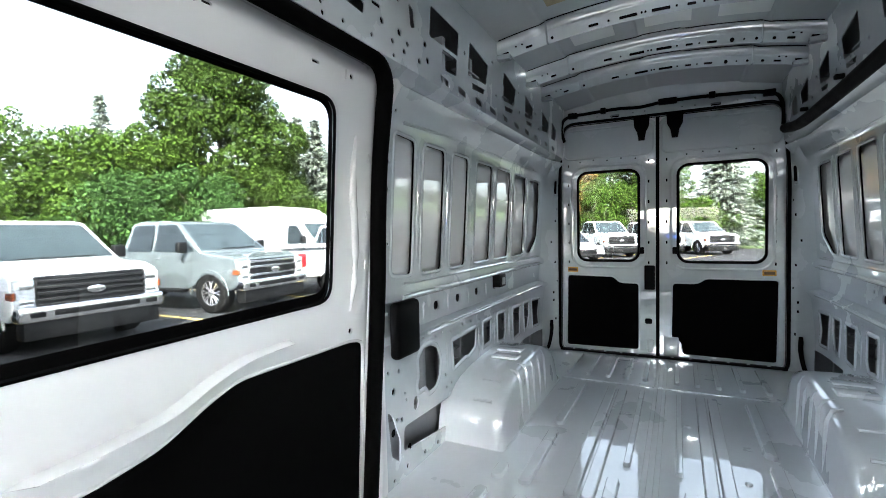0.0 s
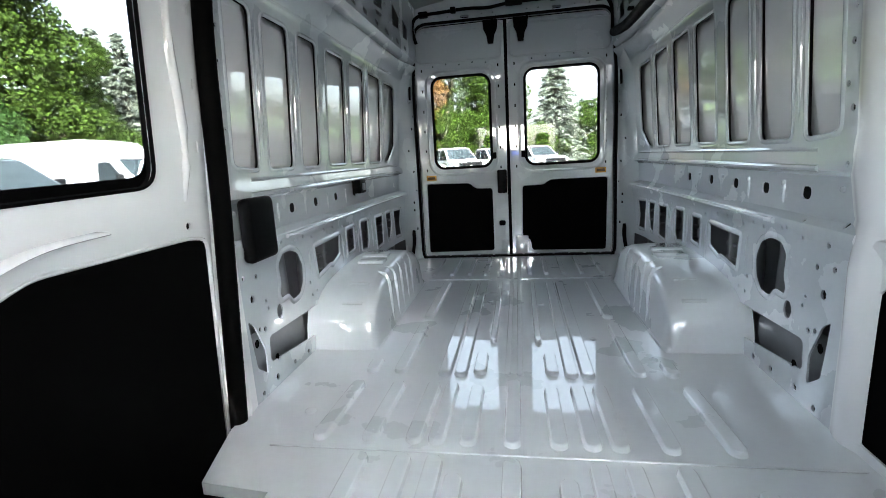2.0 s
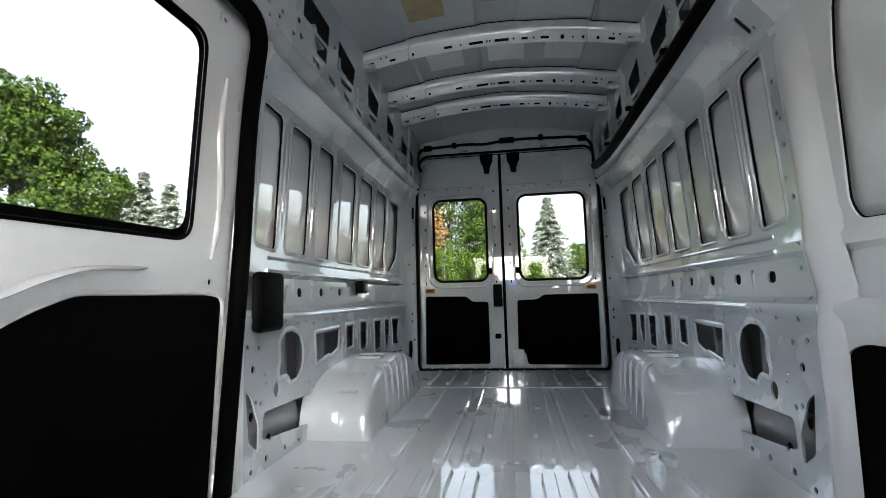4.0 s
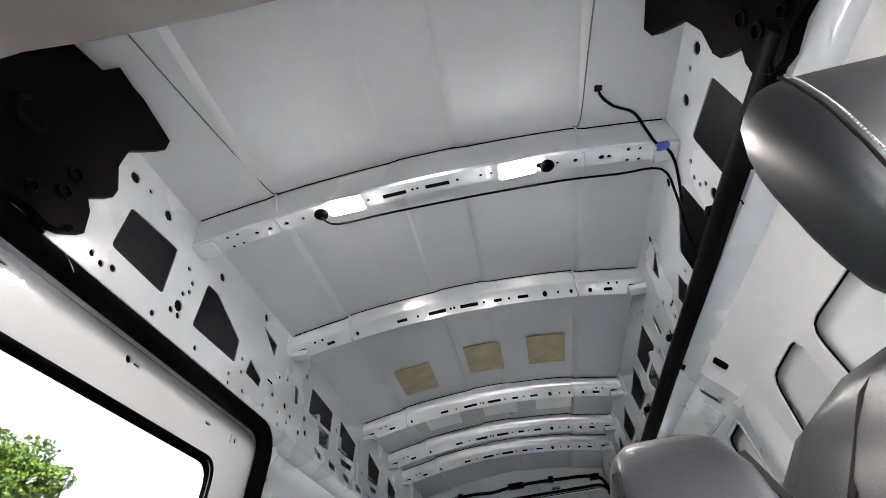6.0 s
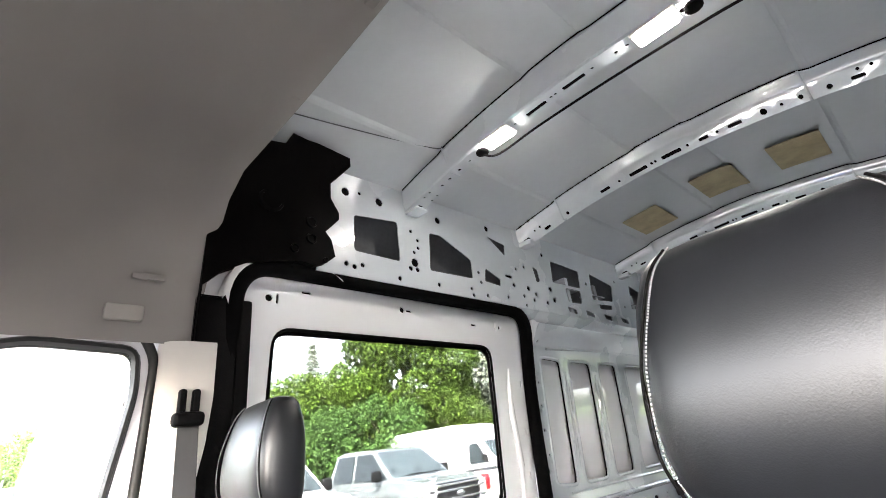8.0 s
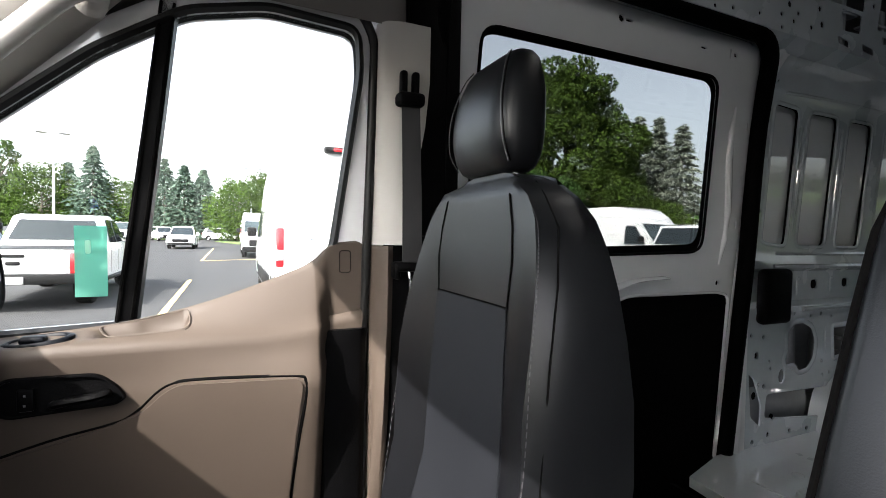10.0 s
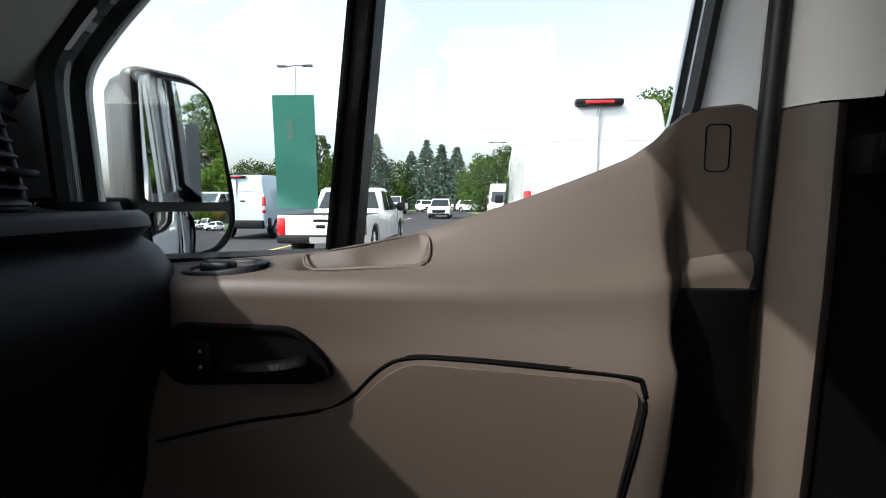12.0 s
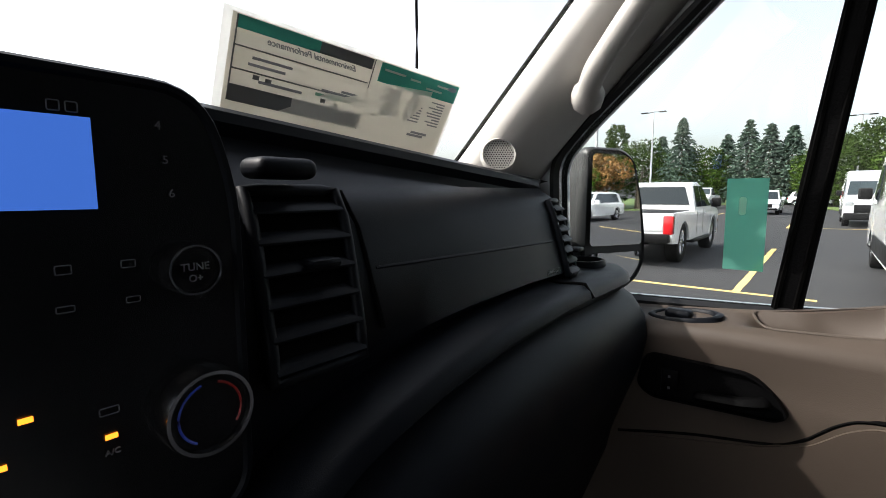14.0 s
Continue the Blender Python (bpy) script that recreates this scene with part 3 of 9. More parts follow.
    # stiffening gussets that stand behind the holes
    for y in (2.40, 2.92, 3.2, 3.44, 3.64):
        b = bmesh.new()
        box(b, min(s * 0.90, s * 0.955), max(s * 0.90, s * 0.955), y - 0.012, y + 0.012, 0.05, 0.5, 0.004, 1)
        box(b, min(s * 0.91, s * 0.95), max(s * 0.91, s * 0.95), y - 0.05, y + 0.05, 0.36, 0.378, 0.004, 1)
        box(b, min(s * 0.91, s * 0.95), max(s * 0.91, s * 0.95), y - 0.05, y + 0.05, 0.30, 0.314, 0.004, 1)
        part("gusset", b, SHADED_SHEET, w)
    return w


RIGHT_EXTRA = [round_poly([(1.17, 0.745), (1.42, 0.755), (1.445, 0.80), (1.415, 1.15), (1.378, 1.325), (1.17, 1.338)], 0.045),
               round_poly([(0.42, 0.72), (1.10, 0.735), (1.11, 1.325), (0.42, 1.335)], 0.05),
               round_poly([(1.02, 0.02), (1.525, 0.03), (1.545, 0.11), (1.505, 0.43), (1.44, 0.455), (1.02, 0.46)], 0.03),
               rrect(1.545, 1.57, 0.45, 0.482, 0.006), rrect(1.575, 1.595, 0.05, 0.08, 0.006),
               rrect(1.462, 1.510, 1.420, 1.458, 0.01), rrect(1.69, 1.712, 1.395, 1.455, 0.010)]
RIGHT_EXTRA += [ring(y, z, 0.007, n=7) for y, z in ((1.52, 0.6), (1.55, 0.75), (1.60, 0.84), (1.585, 1.10), (1.58, 1.24), (1.52, 1.35), (1.50, 0.25), (1.60, 0.33), (1.60, 0.10))]
wall_right = side_wall(1, 0.32, RIGHT_EXTRA, "wall_right", "pale grey primed steel van side wall with pressed panels and holes")
wall_left = side_wall(-1, 1.635, [], "wall_left", "pale grey primed steel van side wall behind the sliding door")
# the swelling white post on the driver's side
bm = bmesh.new()
rings = []
for z in (-0.02, 0.1, 0.25, 0.36, 0.46, 0.58, 0.7, 0.8, 0.95, 1.1, 1.2, 1.28, 1.34, 1.38):
    bulge = interp([(-0.02, 0.016), (0.25, 0.018), (0.4, 0.028), (0.8, 0.028), (1.15, 0.024), (1.28, 0.014), (1.38, -0.004)], z)
    hw = interp([(0.45, 0.062), (0.55, 0.09), (1.38, 0.085)], z)
    rings.append([(wall_x(1.5, z) - bulge * math.cos((k - 6) / 6 * math.pi / 2) ** 1.3 + 0.002, 1.560 + hw * (k - 6) / 6, z) for k in range(13)])
loft(bm, rings, False, False)
post = part("post_skin", bm, WHITE, wall_right, "glossy white swelling post", smooth=60)
bm = bmesh.new()
plate(bm, round_poly([(1.02, 0.02), (1.53, 0.025), (1.55, 0.11), (1.51, 0.435), (1.44, 0.46), (1.02, 0.465)], 0.03), [], lambda y, z, d: (0.874 + d, y, z), 0.005)
part("lower_board", bm, BLACK_BOARD, wall_right, "matt black lower wall board", smooth=0)

# outer skin, seen through the openings
SKIN_X = [(-0.45, 0.99), (0.5, 1.0), (0.70, 0.985), (0.78, 0.902), (1.36, 0.860), (1.44, 0.85), (1.50, 0.855), (1.70, 0.82), (1.85, 0.765), (1.89, 0.712), (1.91, 0.66)]


def outer_skin(s, y0, y1=4.02, low=-0.45):
    bm = bmesh.new()
    rows = []
    for z in (-0.45, 0.0, 0.5, 0.70, 0.78, 1.0, 1.2, 1.36, 1.44, 1.50, 1.70, 1.85, 1.89, 1.91):
        if z < low:
            continue
        rows.append([(s * (interp(SKIN_X, z) - (0.03 * ((y - 3.5) / 0.5) ** 2 if y > 3.5 else 0)), y, z) for y in [y0 + (y1 - y0) * k / 16 for k in range(17)]])
    loft(bm, rows, False, False)
    # bands behind lower holes and rail cut-outs are coloured dark for cavity shade
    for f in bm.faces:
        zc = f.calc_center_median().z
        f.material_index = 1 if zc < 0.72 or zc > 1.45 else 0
    back = [[(s * (abs(p[0]) + 0.012), p[1], p[2]) for p in r] for r in rows]
    loft(bm, back, False, False)
    o = solo("outer_skin", bm, [SKIN, CAVITY_SHADE], "white painted outer body side of the van", "van body", kind="structure", smooth=50)
    for ya, yb in ((1.72, 1.85), (1.94, 2.12), (2.21, 2.385), (2.5, 2.725), (2.805, 3.045), (3.13, 3.375), (3.455, 3.63)):
        if low > 0:
            break
        b = bmesh.new()
        zz = (0.80, 0.95, 1.1, 1.22, 1.31)
        loft(b, [[(s * (interp(SKIN_X, z) - (0.016 if 0 < i < len(zz) - 1 else 0.001)), y, z) for y in (ya, ya + 0.02, yb - 0.02, yb)] for i, z in enumerate(zz)], False, False)
        part("panel_swage", b, SKIN, o, smooth=60)
    return o


outer_skin(1, 0.30)
# unseen boxes added to close the wall cavities against outside light
for s, y0 in ((1, 0.30), (-1, 1.64)):
    bm = bmesh.new()
    box(bm, min(s * 0.855, s * 0.995), max(s * 0.855, s * 0.995), y0, 4.0, -0.075, -0.045)
    box(bm, min(s * 0.875, s * 0.995), max(s * 0.875, s * 0.995), 3.93, 3.955, -0.05, 1.45)
    solo("cavity_closer", bm, CAVITY_SHADE, "dark box added between the wall sheets to keep light out", "van body", kind="structure")
outer_skin(-1, 1.60)
outer_skin(-1, 0.20, 1.598, 1.4)

# ---- upper side rails with their cut-outs ----
RAIL = [(1.470, 0.757), (1.482, 0.730), (1.505, 0.706), (1.55, 0.702), (1.82, 0.694), (1.875, 0.690)]


def rail_f(s):
    return lambda y, z, d: (s * (interp(RAIL, z) + d), y, z)


CUTS = [round_poly([(0.63, 1.722), (0.81, 1.742), (0.815, 1.592), (0.63, 1.594)], 0.012),
        round_poly([(0.96, 1.735), (1.015, 1.738), (1.175, 1.668), (1.175, 1.588), (0.95, 1.583)], 0.012),
        round_poly([(1.29, 1.80), (1.405, 1.782), (1.395, 1.728)], 0.008),
        round_poly([(1.255, 1.646), (1.345, 1.613), (1.338, 1.582), (1.243, 1.588)], 0.008),
        round_poly([(1.585, 1.715), (1.62, 1.705), (1.63, 1.65), (1.60, 1.64)], 0.008),
        round_poly([(1.74, 1.772), (1.985, 1.76), (1.975, 1.665), (1.73, 1.66)], 0.012),
        round_poly([(1.83, 1.648), (1.965, 1.65), (1.962, 1.582), (1.84, 1.575)], 0.012),
        round_poly([(2.09, 1.765), (2.315, 1.73), (2.29, 1.635), (2.075, 1.62)], 0.012),
        round_poly([(2.11, 1.60), (2.27, 1.61), (2.26, 1.585), (2.12, 1.575)], 0.006),
        round_poly([(2.53, 1.765), (2.735, 1.725), (2.70, 1.63), (2.50, 1.62)], 0.012),
        round_poly([(2.55, 1.60), (2.68, 1.608), (2.67, 1.585), (2.56, 1.577)], 0.006),
        round_poly([(2.91, 1.745), (3.08, 1.70), (3.06, 1.63), (2.90, 1.615)], 0.012),
        round_poly([(2.93, 1.60), (3.05, 1.606), (3.04, 1.586), (2.94, 1.578)], 0.006),
        round_poly([(3.29, 1.73), (3.47, 1.69), (3.44, 1.62), (3.28, 1.605)], 0.012),
        round_poly([(3.55, 1.71), (3.68, 1.68), (3.66, 1.60), (3.54, 1.595)], 0.012)]
for y in (1.86, 2.02, 2.2, 2.38, 2.56, 2.75, 2.95, 3.15, 3.4, 3.6):
    CUTS.append(round_poly([(y - 0.04, 1.552), (y + 0.035, 1.545), (y + 0.045, 1.522), (y - 0.03, 1.527)], 0.008))
SMALL = [(0.60, 1.80, 0.013), (0.735, 1.80, 0.013), (1.01, 1.80, 0.012), (1.295, 1.835, 0.011), (0.727, 1.525, 0.014), (0.88, 1.60, 0.014), (0.86, 1.575, 0.008),
         (0.89, 1.575, 0.008), (0.60, 1.545, 0.007), (0.63, 1.54, 0.007), (0.66, 1.55, 0.007), (0.81, 1.53, 0.007), (0.83, 1.51, 0.006), (0.99, 1.535, 0.007), (1.01, 1.515, 0.006),
         (1.16, 1.545, 0.006), (1.17, 1.52, 0.006), (1.25, 1.53, 0.006), (1.38, 1.54, 0.006), (1.43, 1.60, 0.008), (1.46, 1.68, 0.007), (1.52, 1.70, 0.007), (1.53, 1.60, 0.010),
         (1.49, 1.56, 0.007), (1.50, 1.52, 0.006), (1.56, 1.55, 0.007), (1.58, 1.58, 0.007), (1.66, 1.55, 0.008), (1.68, 1.79, 0.009), (1.70, 1.62, 0.009), (1.72, 1.57, 0.010),
         (0.655, 1.81, 0.006), (0.90, 1.66, 0.006), (0.90, 1.69, 0.006), (0.88, 1.64, 0.006), (0.87, 1.72, 0.006), (1.21, 1.62, 0.006), (1.22, 1.58, 0.006), (2.04, 1.70, 0.008),
         (2.36, 1.76, 0.007), (2.42, 1.62, 0.007), (2.78, 1.72, 0.007), (2.80, 1.62, 0.007), (3.12, 1.68, 0.007), (3.20, 1.60, 0.007)]
for y, z, r in SMALL:
    CUTS.append(ring(y, z, r * 1.2, r * 1.2, 8))
for y, z in ((0.64, 1.515), (1.40, 1.635), (1.60, 1.50)):
    CUTS.append(rrect(y - 0.022, y + 0.022, z - 0.006, z + 0.006, 0.004, 2))


def side_rail(s, y0):
    bm = bmesh.new()
    pl = bmesh.new()
    low = [(y0, 1.506), (1.425, 1.506), (1.465, 1.500), (1.492, 1.486), (1.502, 1.471)] if s < 0 else [(y0, 1.471)]
    plate(bm, low + [(3.93, 1.471), (3.93, 1.874), (y0, 1.874)], [c for c in CUTS if s > 0 or c[0][0] > 1.62 or min(p[1] for p in c) > 1.512], rail_f(s), 0.004, YS, [1.482, 1.505, 1.55, 1.65, 1.75, 1.82], shade_bm=pl)
    r = solo("side_rail", bm, PRIMER, "pale grey steel roof side rail with cut-outs and bolt holes", "roof rail", "roof side rails", "structure", smooth=35)
    hole_shades(pl, r)
    for y in (1.93, 2.2, 2.62, 2.99, 3.36):
        b = bmesh.new()
        box(b, min(s * 0.72, s * 0.79), max(s * 0.72, s * 0.79), y - 0.05, y - 0.025, 1.53, 1.72, 0.004, 1)
        box(b, min(s * 0.715, s * 0.78), max(s * 0.715, s * 0.78), y - 0.12, y + 0.04, 1.652, 1.662, 0.003, 1)
        part("bracket", b, PRIMER, r)
    return r


side_rail(-1, 0.50)
side_rail(1, 0.30)


# ---- roof ----
def roof_z(x, y=1.0):
    z = 1.945 - 0.15 * x * x
    z += 0.009 * max(0, min(1, (0.474 - abs(x)) / 0.012)) + 0.006 * max(0, min(1, (0.108 - abs(x - 0.006)) / 0.012))
    if y < 0.9:
        z -= 0.02 * (0.9 - y)
    return z


bm = bmesh.new()
xs = [-0.71 + 1.42 * k / 142 for k in range(143)]
ys = [-0.62, -0.3, 0.0, 0.2, 0.5, 0.9, 1.5, 2.1, 2.7, 3.3, 4.03]
loft(bm, [[(x, y, roof_z(x, y)) for x in xs] for y in ys], False, False)
loft(bm, [[(x, y, roof_z(x, y) + 0.02) for x in xs] for y in ys], False, False)
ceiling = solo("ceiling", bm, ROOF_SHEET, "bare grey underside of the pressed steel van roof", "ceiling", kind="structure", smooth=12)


def bow_z(x):
    return 1.866 - 0.16 * x * x


def roof_bow(y, half=0.04, holes=True, drop=0.0, more=False):
    """A pressed hat section across the roof with slots along its face."""
    prof = [(-half - 0.004, 0.060), (-half, 0.060), (-half + 0.010, 0.004), (-half + 0.015, 0.0), (half - 0.015, 0.0), (half - 0.010, 0.004), (half, 0.060), (half + 0.022, 0.060)]

    if more:
        prof = [(-half - 0.004, 0.060), (-half, 0.060), (-half + 0.006, 0.034), (-half + 0.012, 0.028), (half - 0.016, 0.001), (half - 0.010, 0.004), (half, 0.060), (half + 0.022, 0.060)]

    def f(u, v, d):
        h = interp(prof, v)
        top = roof_z(u, y) - 0.006
        zb = bow_z(u) - drop
        return (u, y + v, zb + (top - zb) * (h / 0.060) + d)
    hl = []
    if holes:
        for x in (-0.10, 0.03):
            hl.append(rrect(x - 0.036, x + 0.036, -0.003, 0.009 if more else 0.013, 0.003, 2))
        for x, w in (((-0.245, 0.021), (0.245, 0.021), (-0.54, 0.016), (0.565, 0.016), (0.145, 0.016)) if more else ((-0.245, 0.018), (0.245, 0.018))):
            hl.append(rrect(x - w, x + w, -0.003, 0.008 if more else 0.012, 0.003, 2))
        for x, r in (() if more else ((-0.33, 0.010), (-0.52, 0.006), (0.52, 0.006), (0.16, 0.005), (-0.38, 0.005), (-0.48, 0.006))) + ((0.33, 0.010), (-0.43, 0.007), (0.43, 0.007), (-0.18, 0.005), (0.19, 0.005), (-0.03, 0.005), (-0.045, 0.005), (0.09, 0.005), (0.38, 0.005), (0.50, 0.008)):
            hl.append(ring(x, 0.002, r, r, 8))
        for x in (-0.655, 0.655):
            hl.append(rrect(x - 0.016, x + 0.016, -0.010, 0.012, 0.004, 2))
        for x in (-0.60, 0.60, -0.57, 0.57):
            hl.append(ring(x, -0.015, 0.005, n=7))
            hl.append(ring(x, 0.022, 0.005, n=7))
    bm, pl = bmesh.new(), bmesh.new()
    plate(bm, [(-0.70, -half - 0.004), (0.70, -half - 0.004), (0.70, half + 0.022), (-0.70, half + 0.022)], hl, f, 0.003, [-0.66 + 0.06 * k for k in range(23)], [p[0] for p in prof[1:-1]], shade_bm=pl, shade_max=0.09)
    o = solo("roof_bow", bm, PRIMER, "pale grey pressed steel roof bow with slots and bolt holes", "roof bow", "roof bows", smooth=30)
    if holes:
        hole_shades(pl, o)
    b = bmesh.new()
    tube(b, [(x, y - half - 0.005, roof_z(x, y) - 0.003) for x in [-0.68 + 0.034 * k for k in range(41)]], 0.0026, 5)
    part("sealant_line", b, RUBBER_AND_SHADE, o, "dark sealant along the flange")
    b = bmesh.new()
    tube(b, [(x, y + half + 0.023, roof_z(x, y) - 0.003) for x in [-0.68 + 0.034 * k for k in range(41)]], 0.0016, 5)
    part("sealant_line", b, SEAM_GREY, o, "dark sealant along the flange")
    for x in (-0.45, 0.45):
        b = bmesh.new()
        tube(b, [(x, y - half - 0.01, roof_z(x, y) - 0.008), (x, y - half + 0.02, bow_z(x) - 0.002), (x, y + half - 0.02, bow_z(x) - 0.002), (x, y + half, roof_z(x, y) - 0.008)], 0.004, 5)
        part("weld_joint", b, PRIMER, o)
    for s in (-1, 1):
        b = bmesh.new()
        box(b, s * 0.665 - 0.035, s * 0.665 + 0.035, y - half + 0.012, y + half - 0.012, bow_z(0.67) - (0.004 if more else 0.012), bow_z(0.67) + (0.02 if more else -0.002), 0.004, 1)
        part("end_bracket", b, PRIMER, o)
    return o


roof_bow(0.880, 0.042)
roof_bow(1.532, 0.034, more=True)
roof_bow(2.446, 0.034, more=True)
roof_bow(2.935, 0.033, more=True)
roof_bow(3.275, 0.033, more=True)

for xa, xm, xb in ((-0.54, -0.505, -0.465), (0.50, 0.48, 0.466)):
    b = bmesh.new()
    tube(b, smooth_line([(xx, yy, roof_z(xx, yy) - 0.0015) for xx, yy in ((xa, 0.30), (xm, 0.54), (xb, 0.80), (xb + 0.02 * (1 if xb > 0 else -1) * -1, 0.828))], 4), 0.0020, 5)
    part("roof_seam", b, SEAM_GREY, ceiling, "thin dark pressed line of the roof sheet")

# damping pads and pale patches glued to the roof
for x, y in ((-0.32, 2.135), (0.033, 2.085), (0.335, 2.075)):
    b = bmesh.new()
    plate(b, round_poly([(x - 0.088, y - 0.132), (x + 0.088, y - 0.132), (x + 0.088, y + 0.132), (x - 0.088, y + 0.132)], 0.006), [], lambda u, v, d: (u, v, roof_z(u) - 0.013 + d), 0.004, [x - 0.05, x, x + 0.05], [y])
    solo("damping_pad", b, PAD, "square brown damping pad glued to the roof sheet", "damping pad", "roof damping pads")
for x in (-0.29, 0.05, 0.36):
    b = bmesh.new()
    plate(b, round_poly([(x - 0.10, 2.56), (x + 0.10, 2.56), (x + 0.10, 2.78), (x - 0.10, 2.78)], 0.006), [], lambda u, v, d: (u, v, roof_z(u) - 0.012 + d), 0.003, [x - 0.05, x, x + 0.05], [2.67])
    solo("roof_patch", b, PALE_PATCH, "pale square foil patch on the roof sheet", "patch", "pale roof patches")


# ---- dome lamps, plugs and the cable on the front bow ----
def dome_lamp(x):
    root = thing("dome_lamp", "lit rectangular white dome lamp on the front roof bow", "ceiling lamp", "roof dome lamps")
    y = 0.872
    z = bow_z(x) - 0.002
    b = bmesh.new()
    box(b, x - 0.056, x + 0.056, y - 0.030, y + 0.030, z - 0.008, z, 0.004, 2)
    part("base", b, PILLAR_TRIM, root)
    b = bmesh.new()
    box(b, x - 0.050, x + 0.050, y - 0.025, y + 0.025, z - 0.016, z - 0.006, 0.006, 2)
    part("diffuser", b, LAMP_GLOW, root, "glowing white diffuser")
    return root


dome_lamp(-0.245)
dome_lamp(0.265)
for x in (-0.325, 0.35):
    b = bmesh.new()
    loft(b, [[(x + r * math.cos(k * math.pi / 7), 0.885 + r * math.sin(k * math.pi / 7), bow_z(x) - h) for k in range(14)] for r, h in ((0.021, 0.0), (0.021, 0.006), (0.015, 0.010))], True, True)
    solo("rubber_plug", b, RUBBER_AND_SHADE, "round black rubber plug in the roof bow", "plug", "roof bow plugs")
b = bmesh.new()
cable = [(-0.325, 0.89, 1.838), (-0.29, 0.925, 1.835), (-0.15, 0.94, 1.852), (0.0, 0.945, 1.855), (0.15, 0.945, 1.85), (0.30, 0.945, 1.842), (0.42, 0.945, 1.832), (0.55, 0.945, 1.812), (0.66, 0.94, 1.79), (0.69, 1.0, 1.74), (0.69, 1.05, 1.66), (0.70, 1.12, 1.56)]
tube(b, smooth_line(cable, 4), 0.0038, 6)
solo("wiring_loom", b, RUBBER_AND_SHADE, "thin black cable along the front roof bow", "cable")
b = bmesh.new()
tube(b, smooth_line([(0.508, 0.715, 1.912), (0.515, 0.735, 1.898), (0.55, 0.772, 1.896), (0.600, 0.795, 1.880), (0.618, 0.822, 1.835), (0.635, 0.848, 1.795), (0.665, 0.868, 1.782), (0.688, 0.92, 1.765), (0.69, 1.0, 1.70)], 4), 0.0042, 6)
pig = solo("wiring_pigtail", b, RUBBER_AND_SHADE, "short black cable hanging from the roof sheet", "cable")
b = bmesh.new()
box(b, 0.632, 0.668, 0.846, 0.868, 1.780, 1.798, 0.005, 2)
part("connector", b, mat("blue_connector", (0.02, 0.06, 0.30), 0.4), pig, "blue plastic connector")
b = bmesh.new()
box(b, 0.496, 0.520, 0.70, 0.722, 1.900, 1.925, 0.004, 1)
part("socket", b, BLACK_PLASTIC, pig)

# black duct along the driver's side rail
b = bmesh.new()
tube(b, smooth_line([(0.70, 0.45, 1.55), (0.70, 0.8, 1.545), (0.70, 1.2, 1.535), (0.70, 1.7, 1.53), (0.70, 2.3, 1.52), (0.70, 3.0, 1.515), (0.70, 3.5, 1.525), (0.69, 3.80, 1.56)], 5), 0.030, 12)
duct = solo("cable_duct", b, BLACK_PLASTIC, "long black plastic cable duct along the roof rail", "cable duct")
for y in (0.9, 1.5, 2.1, 2.7, 3.3):
    b = bmesh.new()
    box(b, 0.668, 0.735, y - 0.012, y + 0.012, 1.555, 1.575, 0.004, 1)
    part("clip", b, BLACK_PLASTIC, duct)

# ---- rear frame, header and doors ----
bm = bmesh.new()
frame_half = [(0.965, -0.40), (0.965, 0.7), (0.915, 0.78), (0.875, 1.36), (0.85, 1.5), (0.80, 1.7), (0.745, 1.85), (0.70, 1.895), (0.4, 1.938), (0.2, 1.955), (0.1, 1.968), (0.0, 1.970)]
frame_out = frame_half + [(-u, v) for u, v in reversed(frame_half[:-1])]
frame_hole = round_poly([(-0.738, -0.028), (0.738, -0.028), (0.735, 1.3), (0.70, 1.765), (-0.70, 1.765), (-0.735, 1.3)], 0.09, 5)
frame_hole = [(u, max(v, -0.026)) for u, v in frame_hole]
fh = [rrect(s * 0.772 - 0.018, s * 0.772 + 0.018, 1.26, 1.335, 0.012, 3) for s in (-1, 1)]
fh += [rrect(s * 0.325 - 0.03, s * 0.325 + 0.03, 1.782, 1.802, 0.004, 2) for s in (-1, 1)]
for s in (-1, 1):
    for z in (0.12, 0.3, 0.34, 0.55, 0.7, 0.86, 1.02, 1.15, 1.45):
        fh.append(ring(s * (0.765 - 0.02 * (z > 1.4)), z, 0.007, n=7))
    for x in (0.12, 0.2, 0.45, 0.55):
        fh.append(ring(s * x, 1.80, 0.006, n=7))
pl = bmesh.new()
plate(bm, frame_out, [frame_hole] + fh, lambda u, v, d: (u, 3.958 + d - 0.012 * (v > 1.77), v), 0.05, [], [], shade_bm=pl, shade_max=0.08)
wall_rear = solo("wall_rear", bm, PRIMER, "pale grey steel rear door frame with bolt holes", "wall", kind="structure", smooth=30)
hole_shades(pl, wall_rear)
b = bmesh.new()
fhp = [(u * 1.008, 3.955, v + 0.004) for u, v in frame_hole]
tube(b, fhp, 0.011, 8, closed=True, up=(0, 1, 0))
part("door_seal", b, RUBBER_AND_SHADE, wall_rear, "black rubber seal round the rear opening")
# ring added to stop light leaking between frame and door skins
b = bmesh.new()
tube(b, [(u * 1.03, 4.027, v + 0.020 if v > 0.5 else v - 0.012) for u, v in frame_hole], 0.0215, 8, closed=True, up=(0, 1, 0))
part("light_stop", b, RUBBER_AND_SHADE, wall_rear, "black ring that stops light between frame and door skins")
